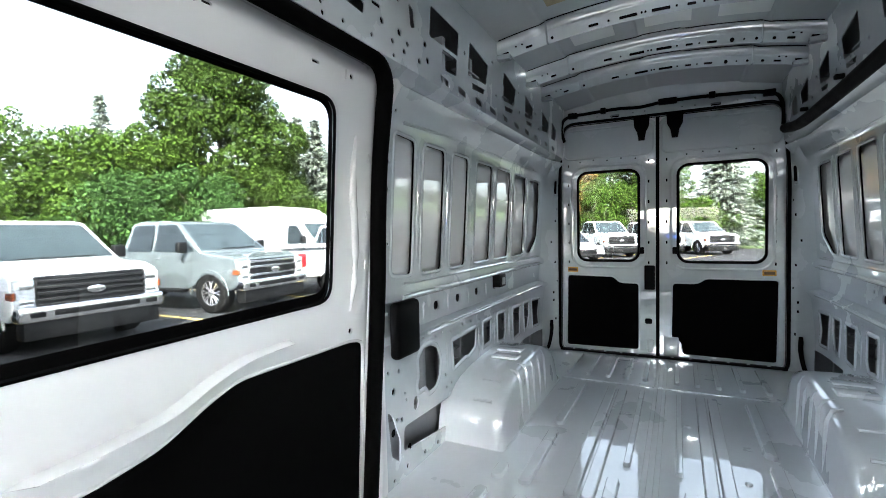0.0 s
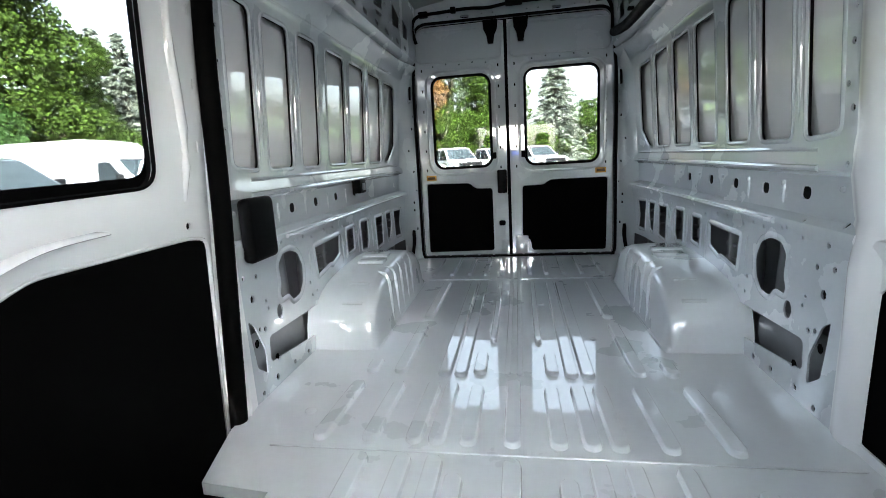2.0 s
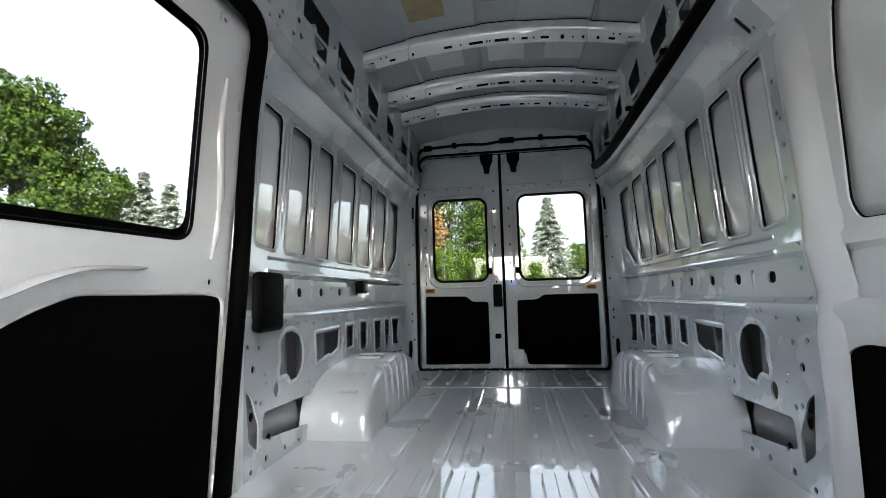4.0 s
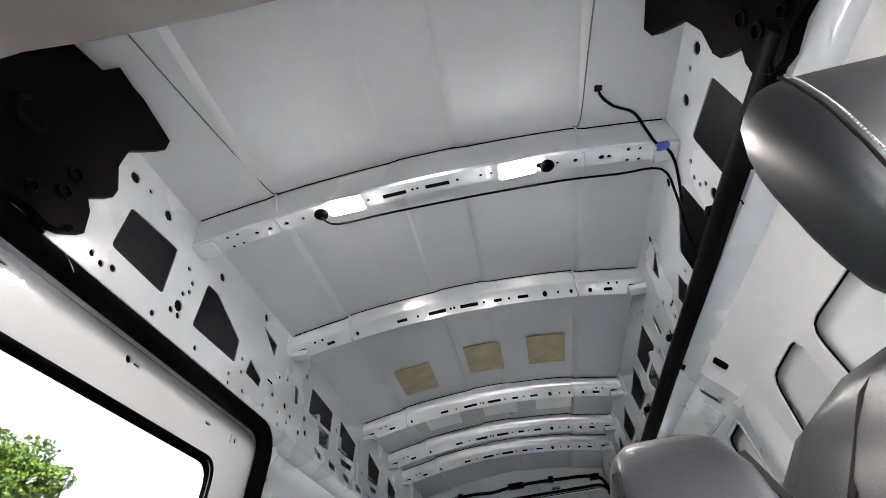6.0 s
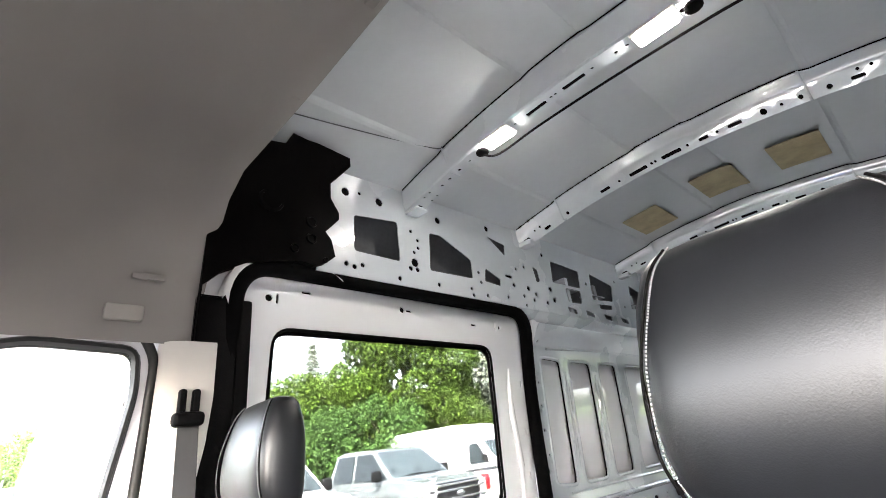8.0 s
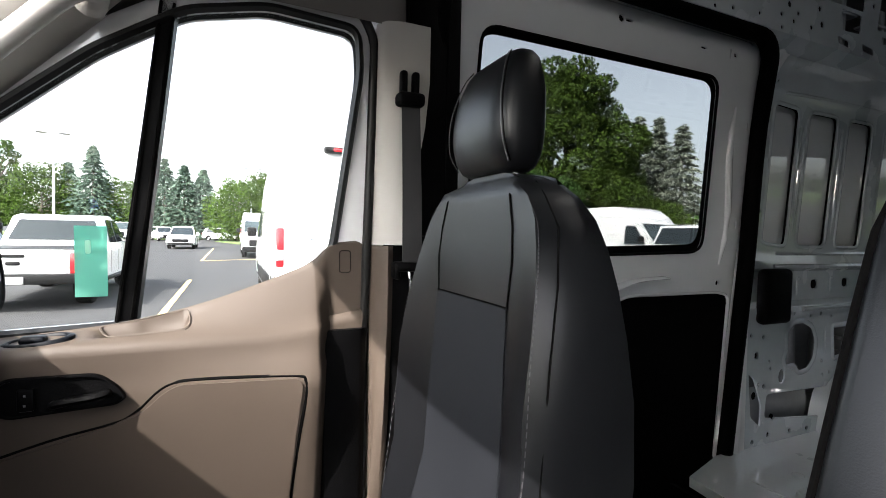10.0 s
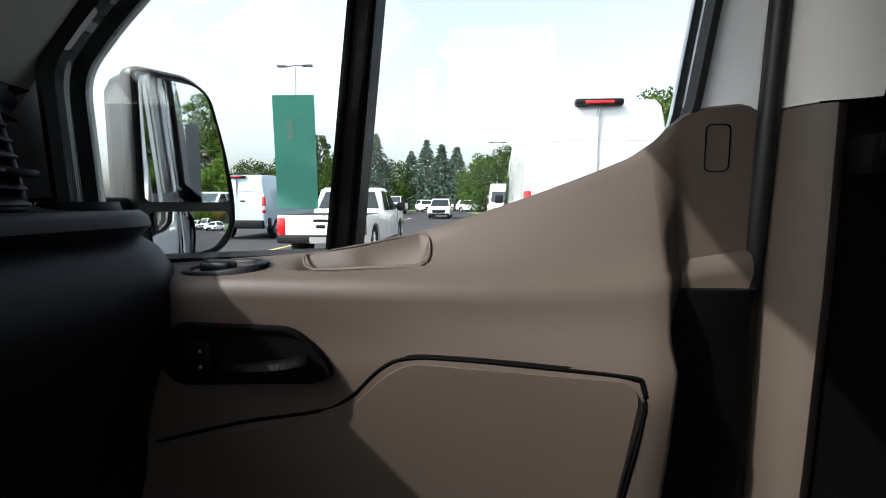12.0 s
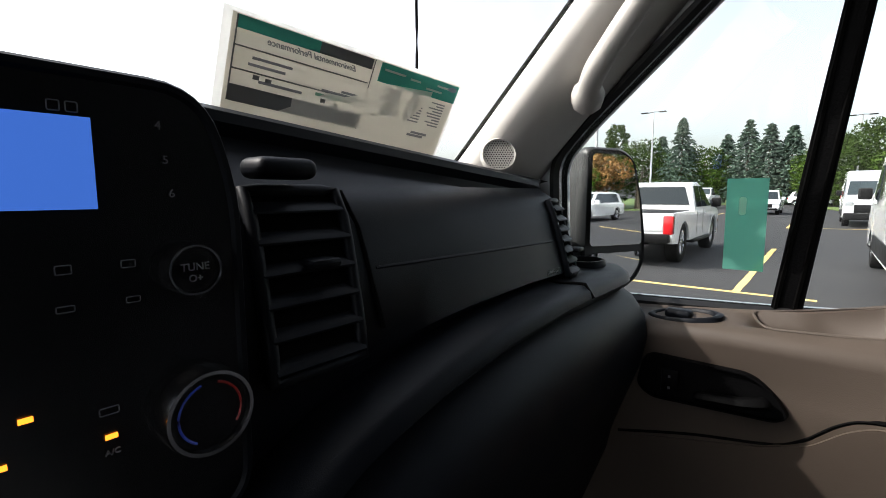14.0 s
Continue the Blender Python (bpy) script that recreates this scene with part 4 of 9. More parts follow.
for s in (-1, 1):
    bm = bmesh.new()
    rings = []
    for z in (-0.02, 0.3, 0.6, 0.75, 1.0, 1.3, 1.45, 1.6, 1.75):
        x0 = wall_x(3.78, min(z, 1.47)) - 0.002 - max(z - 1.47, 0) * 0.18
        x1 = 0.752 - max(z - 1.3, 0) * 0.09
        rings.append([(s * (x0 + (x1 - x0) * t), 3.78 + 0.18 * (1 - (1 - t) ** 1.8), z) for t in (0, 0.2, 0.4, 0.6, 0.8, 1.0)])
    loft(bm, rings, False, False)
    cp = part("corner_post", bm, PRIMER, wall_rear, smooth=60)

    def post_at(z, t):
        x0 = wall_x(3.78, min(z, 1.47)) - 0.002 - max(z - 1.47, 0) * 0.18
        x1 = 0.752 - max(z - 1.3, 0) * 0.09
        return Vector((s * (x0 + (x1 - x0) * t), 3.78 + 0.18 * (1 - (1 - t) ** 1.8), z))
    # flat black shapes laid on the post for the dark inside its holes
    b = bmesh.new()
    for z, t, hw, hh in ((1.288, 0.72, 0.105, 0.05), (1.025, 0.74, 0.045, 0.009), (0.86, 0.5, 0.04, 0.008), (0.70, 0.74, 0.045, 0.008), (0.46, 0.62, 0.045, 0.009), (0.40, 0.62, 0.045, 0.009), (1.12, 0.86, 0.03, 0.006), (0.55, 0.86, 0.03, 0.006), (0.25, 0.74, 0.045, 0.009)):
        loop = rrect(-hw, hw, -hh, hh, hh * 0.45 if hh > 0.02 else hh * 0.8, 4)
        b.faces.new([b.verts.new(post_at(z + v, min(0.99, t + u)) + Vector((-s * 0.002, -0.003, 0))) for u, v in loop])
    hole_shades(b, cp)
    b = bmesh.new()
    tube(b, [post_at(1.288 + v, min(0.99, 0.72 + u)) for u, v in rrect(-0.14, 0.14, -0.07, 0.07, 0.04, 4)], 0.006, 6, closed=True, up=(0, 1, 0))
    part("slot_rim", b, PRIMER, cp, smooth=60)


def rear_door(name, x0, x1, win, board, latch_side, label):
    """One leaf: pressed inner skin with window, black lower board, bolt holes."""
    root = thing(name, label, "door", "rear doors", "structure")
    out = round_poly([(x0, 0.0), (x1, 0.0), (x1, 1.755), (x0, 1.755)], 0.02)
    if latch_side > 0:
        out = round_poly([(x0, 0.0), (x1, 0.0), (x1, 1.755), (x0 + 0.03, 1.745), (x0, 1.5)], 0.06)
    else:
        out = round_poly([(x0, 0.0), (x1, 0.0), (x1, 1.5), (x1 - 0.03, 1.745), (x0, 1.755)], 0.06)
    hw = rrect(*win, 0.07, 6)
    hb = round_poly(board, 0.025)
    holes = [hw, hb]
    mid = (x0 + x1) / 2
    for z in (0.7, 0.85, 1.0, 1.15, 1.30, 1.45):
        for x in (x0 + 0.05, x1 - 0.05):
            if not (win[0] - 0.03 < x < win[1] + 0.03):
                holes.append(rrect(x - 0.005, x + 0.005, z - 0.011, z + 0.011, 0.003, 2))
    for k in range(-2, 3):
        holes.append(ring(mid + k * 0.1, 1.475 + 0.01 * (k % 2), 0.006, n=7))
    bm = bmesh.new()
    pl = bmesh.new()
    plate(bm, out, holes, lambda u, v, d: (u, 4.0 + d, v), 0.006, [], [], shade_bm=pl)
    part("inner_skin", bm, PRIMER, root, smooth=30)
    hole_shades(pl, root)
    bm = bmesh.new()
    plate(bm, rrect(x0 - (0.045 if latch_side > 0 else 0.004), x1 + (0.011 if latch_side > 0 else 0.045), -0.06, 1.80, 0.04), [hw], lambda u, v, d: (u, 4.045 + d, v), 0.012)
    part("outer_skin", bm, WHITE, root, "white outer skin")
    bm = bmesh.new()
    rings = [[(u, 4.0, v) for u, v in hw], [(u, 4.055, v) for u, v in hw]]
    loft(bm, rings, True, False)
    part("window_reveal", bm, PRIMER, root, smooth=60)
    bm = bmesh.new()
    strip(bm, hw, 0.020, lambda u, v, d: (u, 3.998 + d, v), 0.008)
    part("window_gasket", bm, RUBBER_AND_SHADE, root, "black rubber window gasket", smooth=60)
    bm = bmesh.new()
    pane(bm, rrect(win[0] - 0.01, win[1] + 0.01, win[2] - 0.01, win[3] + 0.01, 0.07, 6), lambda u, v, d: (u, 4.030 + d, v))
    part("window_pane", bm, TINTED, root, "tinted privacy glass", smooth=0).visible_shadow = False
    # pressed surround of the window
    big = rrect(win[0] - 0.045, win[1] + 0.045, win[2] - 0.05, win[3] + 0.045, 0.1, 6)
    bm = bmesh.new()
    strip(bm, big, 0.02, lambda u, v, d: (u, 4.0 + d, v), 0.006)
    part("surround_bead", bm, PRIMER, root, smooth=60)
    bm = bmesh.new()
    plate(bm, [(u, v) for u, v in hb], [], lambda u, v, d: (u, 4.006 + d, v), 0.006)
    part("lower_board", bm, BLACK_BOARD, root, "matt black lower door board", smooth=0)
    bm = bmesh.new()
    strip(bm, hb, 0.010, lambda u, v, d: (u, 4.0 + d, v), 0.003)
    part("board_edge", bm, PRIMER, root)
    bm = bmesh.new()
    strip(bm, rrect(x0 + 0.02, x1 - 0.02, 1.5, 1.72, 0.04), 0.012, lambda u, v, d: (u, 4.0 + d, v), 0.004)
    part("upper_bead", bm, PRIMER, root)
    return root


door_2 = rear_door("door_2", -0.728, -0.048, (-0.605, -0.165, 0.712, 1.392),
                   [(-0.700, 0.035), (-0.165, 0.042), (-0.165, 0.545), (-0.30, 0.548), (-0.345, 0.592), (-0.690, 0.598)], 1,
                   "closed grey rear van door with tinted window and black board")
door_3 = rear_door("door_3", -0.028, 0.728, (0.095, 0.625, 0.708, 1.402),
                   [(0.125, 0.035), (0.690, 0.030), (0.698, 0.592), (0.27, 0.592), (0.22, 0.555), (0.058, 0.553), (0.050, 0.15), (0.11, 0.13)], -1,
                   "closed grey rear van door with wider tinted window and black board")
for d, x in ((door_2, -0.647), (door_3, 0.642)):
    b = bmesh.new()
    box(b, x - 0.040, x + 0.040, 3.990, 4.002, 0.62, 0.660, 0.005, 2)
    r = part("reflector", b, AMBER, d, "small amber reflector")
    b = bmesh.new()
    box(b, x - 0.030, x + 0.030, 3.986, 3.991, 0.630, 0.650, 0.002, 1)
    part("reflector_mark", b, mat("dark_amber", (0.12, 0.06, 0.01), 0.4), r)
# latch boxes, check links and hinge covers
b = bmesh.new()
box(b, -0.128, -0.055, 3.975, 4.004, 0.50, 0.68, 0.01, 2)
part("latch_cover", b, BLACK_PLASTIC, door_2, "black latch cover")
b = bmesh.new()
box(b, -0.125, -0.075, 3.985, 4.004, 0.245, 0.285, 0.012, 3)
part("latch_slot", b, BLACK_PLASTIC, door_2)
b = bmesh.new()
box(b, -0.110, -0.065, 3.99, 4.003, 0.03, 0.13, 0.012, 3)
part("striker_plate", b, PRIMER, door_2)
b = bmesh.new()
box(b, 0.0, 0.10, 3.985, 4.003, 0.02, 0.16, 0.012, 3)
part("striker_plate", b, PRIMER, door_3)
for d, x in ((door_2, -0.145), (door_3, 0.075)):
    b = bmesh.new()
    box(b, x - 0.016, x + 0.016, 3.985, 4.002, 0.765, 0.815, 0.006, 2)
    part("window_catch", b, BLACK_PLASTIC, d)
    b = bmesh.new()
    loft(b, [[(x + sx * w, 3.985 + 0.0 * w, z) for sx, w in ((-1, wd), (1, wd))] + [(x + wd, 4.0, z), (x - wd, 4.0, z)] for z, wd in ((1.60, 0.02), (1.66, 0.03), (1.70, 0.05), (1.765, 0.055))], True, True)
    part("upper_latch", b, BLACK_PLASTIC, d, "black upper latch")
b = bmesh.new()
box(b, -0.050, -0.026, 3.985, 4.03, 0.0, 1.76, 0.006, 2)
solo("door_gap_seal", b, RUBBER_AND_SHADE, "black rubber seal between the rear doors", "door seal")
# dark threshold under the rear doors with its row of screws
bm = bmesh.new()
box(bm, -0.742, 0.742, 3.948, 3.999, 0.0006, 0.014, 0.004, 2)
# unseen box added under the doors to keep light from leaking in
box(bm, -0.742, 0.742, 4.008, 4.044, -0.07, -0.004, 0.004, 1)
sill_strip = solo("rear_threshold", bm, BLACK_PLASTIC, "black threshold strip under the rear doors", "threshold", kind="structure")
for k in range(12):
    x = -0.64 + 1.28 * k / 11
    b = bmesh.new()
    loft(b, [[(x + r * math.cos(a * math.pi / 5), 3.974 + r * math.sin(a * math.pi / 5), z) for a in range(10)] for r, z in ((0.010, 0.0142), (0.009, 0.018), (0.005, 0.0195))], True, True)
    part("screw", b, STEEL, sill_strip)
# wiring loom over the rear header
b = bmesh.new()
tube(b, smooth_line([(-0.68, 3.88, 1.62), (-0.70, 3.86, 1.72), (-0.66, 3.87, 1.80), (-0.5, 3.90, 1.822), (-0.3, 3.90, 1.83), (-0.15, 3.90, 1.822), (0.0, 3.90, 1.838), (0.2, 3.90, 1.842), (0.4, 3.90, 1.835), (0.55, 3.89, 1.825), (0.66, 3.88, 1.79), (0.69, 3.87, 1.70), (0.69, 3.86, 1.6)], 5), 0.012, 8)
loom = solo("rear_wiring_loom", b, RUBBER_AND_SHADE, "taped black wiring loom along the rear header", "cable")
for x, z, w in ((-0.62, 1.815, 0.035), (0.03, 1.838, 0.06), (0.62, 1.81, 0.035), (-0.4, 1.826, 0.02), (0.3, 1.842, 0.02)):
    b = bmesh.new()
    box(b, x - w, x + w, 3.875, 3.915, z - 0.02, z + 0.022, 0.008, 2)
    part("loom_clip", b, BLACK_PLASTIC, loom)
# small module on the sliding-door side, latch box at its pillar
b = bmesh.new()
box(b, -0.885, -0.835, 2.82, 2.92, 0.625, 0.70, 0.006, 2)
mod = solo("control_module", b, BLACK_PLASTIC, "small black control module on the wall rail", "module")
b = bmesh.new()
box(b, -0.838, -0.828, 2.85, 2.89, 0.64, 0.68, 0.003, 1)
part("plug", b, mat("grey_socket", (0.2, 0.2, 0.21), 0.5), mod)
for s, y in ((-1, 3.86), (1, 3.86)):
    b = bmesh.new()
    tube(b, smooth_line([(s * 0.80, 3.9, 0.24), (s * 0.79, y, 0.16), (s * 0.80, y - 0.05, 0.06), (s * 0.82, y - 0.12, 0.02)], 4), 0.014, 6)
    solo("drain_hose", b, RUBBER_AND_SHADE, "short black rubber hose in the rear corner", "hose", "rear corner hoses")

# ---- pillar behind the sliding door ----
bm = bmesh.new()
rings = []
for z in (-0.03, 0.1, 0.3, 0.5, 0.7, 0.9, 1.1, 1.3, 1.40, 1.474):
    x = wall_x(1.65, z)
    rings.append([(-(0.86 - 0.08 * (z - 0.65)), 1.535, z), (-(0.825 - 0.08 * (z - 0.65)), 1.556, z), (-(x - 0.016), 1.580, z), (-(x - 0.006), 1.612, z), (-(x - 0.002), 1.640, z)])
loft(bm, rings, False, False)
part("pillar_flange", bm, WHITE, wall_left, "glossy white door-opening flange", smooth=60)
bm = bmesh.new()
box(bm, -0.868, -0.822, 1.665, 1.835, 0.485, 0.70, 0.02, 3)
bmesh.ops.transform(bm, matrix=Matrix.Translation((0, 0.012, 0)) @ pose(0, 0, 0, 0, 0, 0), verts=bm.verts)
stop = solo("door_stop_box", bm, BLACK_PLASTIC, "black moulded door stop on the pillar", "door stop")

# ---- sliding door ----
SD = lambda z: 0.83 - 0.08 * (z - 0.65)
door_f = lambda y, z, d: (-(SD(z) + d), y, z)
door_1 = thing("door_1", "closed white sliding side door with tinted window", "door", kind="structure")
d_out = round_poly([(0.285, -0.34), (1.545, -0.34), (1.515, 1.495), (0.30, 1.50)], 0.10, 6)
d_win = round_poly([(0.392, 0.742), (1.303, 0.765), (1.293, 1.342), (0.407, 1.340)], 0.055, 6)
d_win_out = round_poly([(0.355, 0.705), (1.350, 0.730), (1.340, 1.380), (0.37, 1.375)], 0.06, 6)
d_board = round_poly([(0.33, -0.32), (1.515, -0.32), (1.475, 0.608), (1.41, 0.622), (0.985, 0.622), (0.90, 0.590), (0.80, 0.538), (0.68, 0.515), (0.33, 0.495)], 0.03)
d_holes = [ring(1.405, 0.655, 0.010, n=10), rrect(1.197, 1.225, 1.418, 1.426, 0.003, 2), ring(0.858, 1.443, 0.011, n=8), rrect(0.875, 0.90, 1.437, 1.445, 0.003, 2),
           rrect(0.485, 0.515, 1.450, 1.458, 0.003, 2), ring(0.387, 1.425, 0.011, n=8), rrect(0.408, 0.415, 1.41, 1.44, 0.003, 2), rrect(0.315, 0.322, 1.27, 1.30, 0.003, 2),
           ring(1.365, 1.425, 0.009, n=8), rrect(1.335, 1.342, 1.41, 1.44, 0.003, 2)]
for z in (0.86, 1.02, 1.20):
    d_holes.append(rrect(1.462, 1.468, z - 0.014, z + 0.014, 0.0025, 2))


def door_relief(y, z, d):
    """The inner pressing: rounded outer rim, deeper towards the glass."""
    import_edge = min((y - 0.285) / 0.06, (1.53 - y) / 0.06, (1.5 - z) / 0.06, 1.0)
    k = max(0.0, min(1.0, import_edge))
    return (-(SD(z) + d + 0.03 * (1 - k) ** 2), y, z)


bm = bmesh.new()
pl = bmesh.new()
plate(bm, d_out, [d_win, d_board] + d_holes, door_relief, 0.006, [0.30, 0.32, 0.345, 0.38, 0.5, 0.65, 0.8, 0.95, 1.1, 1.25, 1.38, 1.42, 1.45, 1.475, 1.5, 1.515],
      [-0.05, 0.2, 0.4, 0.62, 0.66, 0.70, 0.9, 1.1, 1.3, 1.38, 1.42, 1.445, 1.465, 1.485], shade_bm=pl)
part("inner_skin", bm, WHITE, door_1, smooth=60)
hole_shades(pl, door_1)
bm = bmesh.new()
plate(bm, rrect(0.27, 1.56, -0.35, 1.53, 0.06), [d_win_out], lambda y, z, d: (-(SD(z) + 0.045 + d), y, z), 0.01)
part("outer_skin", bm, WHITE, door_1)
bm = bmesh.new()
loft(bm, [[door_f(u, v, -0.002) for u, v in d_win], [door_f(u, v, 0.019) for u, v in d_win]], True, False)
part("window_reveal", bm, RUBBER_AND_SHADE, door_1, "black window surround", smooth=60)
bm = bmesh.new()
strip(bm, d_win, 0.010, door_f, 0.006)
part("window_gasket", bm, RUBBER_AND_SHADE, door_1, "black rubber window gasket", smooth=60)
bm = bmesh.new()
pane(bm, d_win_out, lambda y, z, d: door_f(y, z, 0.02 + d))
part("window_pane", bm, TINTED, door_1, "tinted privacy glass", smooth=0).visible_shadow = False
bm = bmesh.new()
plate(bm, d_board, [], lambda y, z, d: door_f(y, z, 0.008 + d), 0.006)
part("lower_board", bm, BLACK_BOARD, door_1, "matt black lower door board", smooth=0)
bm = bmesh.new()
strip(bm, d_board, 0.010, door_f, 0.004)
part("board_edge", bm, WHITE, door_1)
for za, zb, ya in ((0.70, 1.25, 1.40),):
    bm = bmesh.new()
    tube(bm, [door_f(ya + 0.015 * math.sin(k), 0.72 + k * 0.09, 0.0) for k in range(7)], [0.004, 0.012, 0.014, 0.014, 0.014, 0.012, 0.004], 8)
    part("pressed_bead", bm, WHITE, door_1, smooth=60)
bm = bmesh.new()
tube(bm, smooth_line([door_f(0.55, 0.575, 0.004), door_f(0.78, 0.60, 0.004), door_f(0.90, 0.645, 0.004), door_f(1.0, 0.672, 0.004), door_f(1.15, 0.68, 0.006)], 5), [0.006] + [0.042] * 19 + [0.006], 12, flat=0.14)
part("pressed_bead", bm, WHITE, door_1, smooth=60)
# frit band of the pane, behind the sheet metal
bm = bmesh.new()
plate(bm, d_win_out, [[(0.8475 + (u - 0.8475) * 0.996, 1.05 + (v - 1.05) * 0.994 + (0.024 if v < 0.9 else -0.010 if v > 1.25 else 0)) for u, v in d_win]], lambda y, z, d: door_f(y, z, 0.0185 + d), 0.001)
part("frit_band", bm, RUBBER_AND_SHADE, door_1, smooth=0)
# rubber seal round the opening
SEAL_X = lambda z: SD(z) - 0.010 if z < 1.30 else SD(1.30) - 0.010 - 0.033 * min(1, (z - 1.30) / 0.19)
seal_line = round_poly([(0.27, -0.325), (1.552, -0.325), (1.535, 0.75), (1.512, 1.1), (1.515, 1.496), (0.285, 1.503)], 0.11, 8)
bm = bmesh.new()
tube(bm, [(-SEAL_X(z), y, z) for y, z in seal_line], 0.027, 12, closed=True, up=(1, 0, 0))
solo("door_seal", bm, RUBBER_AND_SHADE, "thick black rubber seal round the sliding door opening", "door seal", smooth=60)
# white lip round the front corner of the opening
bm = bmesh.new()
lip = round_poly([(0.245, 0.9), (0.62, 0.9), (0.62, 1.540), (0.255, 1.535)], 0.14, 8)
lip = [p for p in lip if p[1] > 1.2 and p[0] < 0.60]
lip.sort(key=lambda p: p[0] + p[1])
loft(bm, [[(-0.765, y - 0.004, z - 0.006), (-0.742, y, z), (-0.715, y, z + 0.002), (-0.708, y + 0.006, z - 0.022)] for y, z in lip], False, False)
solo("door_header_lip", bm, WHITE, "white lip over the sliding door opening", "trim", kind="structure", smooth=60)


# ==== the car park outside ====
GROUND_Z = -0.70
bm = bmesh.new()
plate(bm, [(-600, -600), (600, -600), (600, 600), (-600, 600)], [], lambda u, v, d: (u, v, GROUND_Z - d), 0.05, [-60, -30, 0, 30, 60], [-60, -30, 0, 30, 60])
ground = solo("ground", bm, ASPHALT, "dark worn asphalt car park", "ground", kind="structure", smooth=0)
# grass verges behind the car rows
for name, pts in (("verge", [(-140, 46), (60, 37), (140, 37), (140, 120), (-140, 120)]), ("verge", [(-24, 14), (-19, 21), (-24, 44), (-60, 46), (-60, 20), (-34, 8), (-60, 2), (-62, -2), (-28, 6)]), ("verge", [(-66, -70), (-62, -12), (-74, -6), (-74, 14), (-62, 20), (-140, 30), (-140, -70)])):
    bm = bmesh.new()
    plate(bm, pts, [], lambda u, v, d: (u, v, GROUND_Z + 0.06 - d), 0.06)
    solo(name, bm, GRASS, "mown grass verge beside the car park", "grass", "grass verges", "structure", smooth=0)
rng = random.Random(11)


def stall_line(x0, y0, x1, y1, w=0.11):
    d = Vector((x1 - x0, y1 - y0)).normalized()
    n = Vector((-d.y, d.x)) * w / 2
    k = max(2, int((Vector((x1 - x0, y1 - y0)).length) / 0.4))
    pts = [Vector((x0, y0)).lerp(Vector((x1, y1)), i / k) + n * (1 + rng.uniform(-0.12, 0.12)) for i in range(k + 1)]
    pts += [Vector((x0, y0)).lerp(Vector((x1, y1)), i / k) - n * (1 + rng.uniform(-0.12, 0.12)) for i in range(k, -1, -1)]
    b = bmesh.new()
    plate(b, [(p.x, p.y) for p in pts], [], lambda u, v, d: (u, v, GROUND_Z + 0.005 - d), 0.004)
    return solo("stall_line", b, YELLOW_PAINT, "worn yellow parking line on the asphalt", "road marking", "yellow parking lines", smooth=0)


for seg in ((-8.25, -9.5, -8.15, -0.3), (-15.2, -1.27, -8.2, -1.27), (-40, -1.45, -24.5, -1.45), (-15.2, -6.1, -8.25, -6.1), (-26, 2.4, -24.5, -1.45), (-40, -6.0, -34, -6.0), (-14.5, 2.98, -7.6, 2.98),
            (-14.5, 6.28, -7.6, 6.28), (-14.5, 9.55, -7.6, 9.55), (-8.3, 9.5, -5.0, 20.0), (-3.9, 26.5, -1.9, 31.5), (0.2, 26.5, 2.2, 31.5), (4.3, 26.5, 6.3, 31.5)):
    stall_line(*seg)


# ---- vehicles ----
CAR_WHITE = mat("white_car_paint", (0.78, 0.79, 0.80), 0.25, coat=0.8, vary=0.015, scale=1)
CAR_SILVER = mat("silver_car_paint", (0.150, 0.176, 0.184), 0.28, metal=0.3, coat=0.8, vary=0.02, scale=2)
CAR_BLUE = mat("pale_blue_car_paint", (0.45, 0.55, 0.65), 0.28, coat=0.8)
CAR_GLASS = mat("dark_car_glass", (0.016, 0.022, 0.026), 0.04, spec=0.3)
SCREEN_GLASS = mat("pale_reflecting_windscreen", (0.034, 0.047, 0.052), 0.05, vary=0.3, scale=1.2, spec=0.4)
CAR_BLACK = mat("black_car_trim", (0.006, 0.006, 0.0065), 0.5, vary=0.1, spec=0.2)
TYRE = mat("tyre_rubber", (0.008, 0.008, 0.008), 0.85, bump=0.2, bump_scale=60, vary=0.15, spec=0.15)
ALLOY = mat("alloy_wheel", (0.6, 0.6, 0.62), 0.25, metal=0.9)
LAMP_RED = mat("red_tail_lamp", (0.55, 0.01, 0.015), 0.15, coat=0.5, vary=0.15, scale=30)
LAMP_CLEAR = mat("headlamp_lens", (0.42, 0.44, 0.46), 0.08, vary=0.35, scale=18)
LAMP_AMBER = mat("amber_lamp", (0.22, 0.05, 0.012), 0.25)
GRILLE = mat("grey_grille", (0.014, 0.014, 0.015), 0.35, spec=0.35)


def arch(cx, r, z0, n=10):
    """The rim of a wheel opening, from behind the wheel to before it."""
    a0 = math.asin(max(-1, min(1, (z0 - 0.40) / r)))
    return [(cx - r * math.cos(a0 + (math.pi - 2 * a0) * k / n), 0.40 + r * math.sin(a0 + (math.pi - 2 * a0) * k / n)) for k in range(n + 1)]


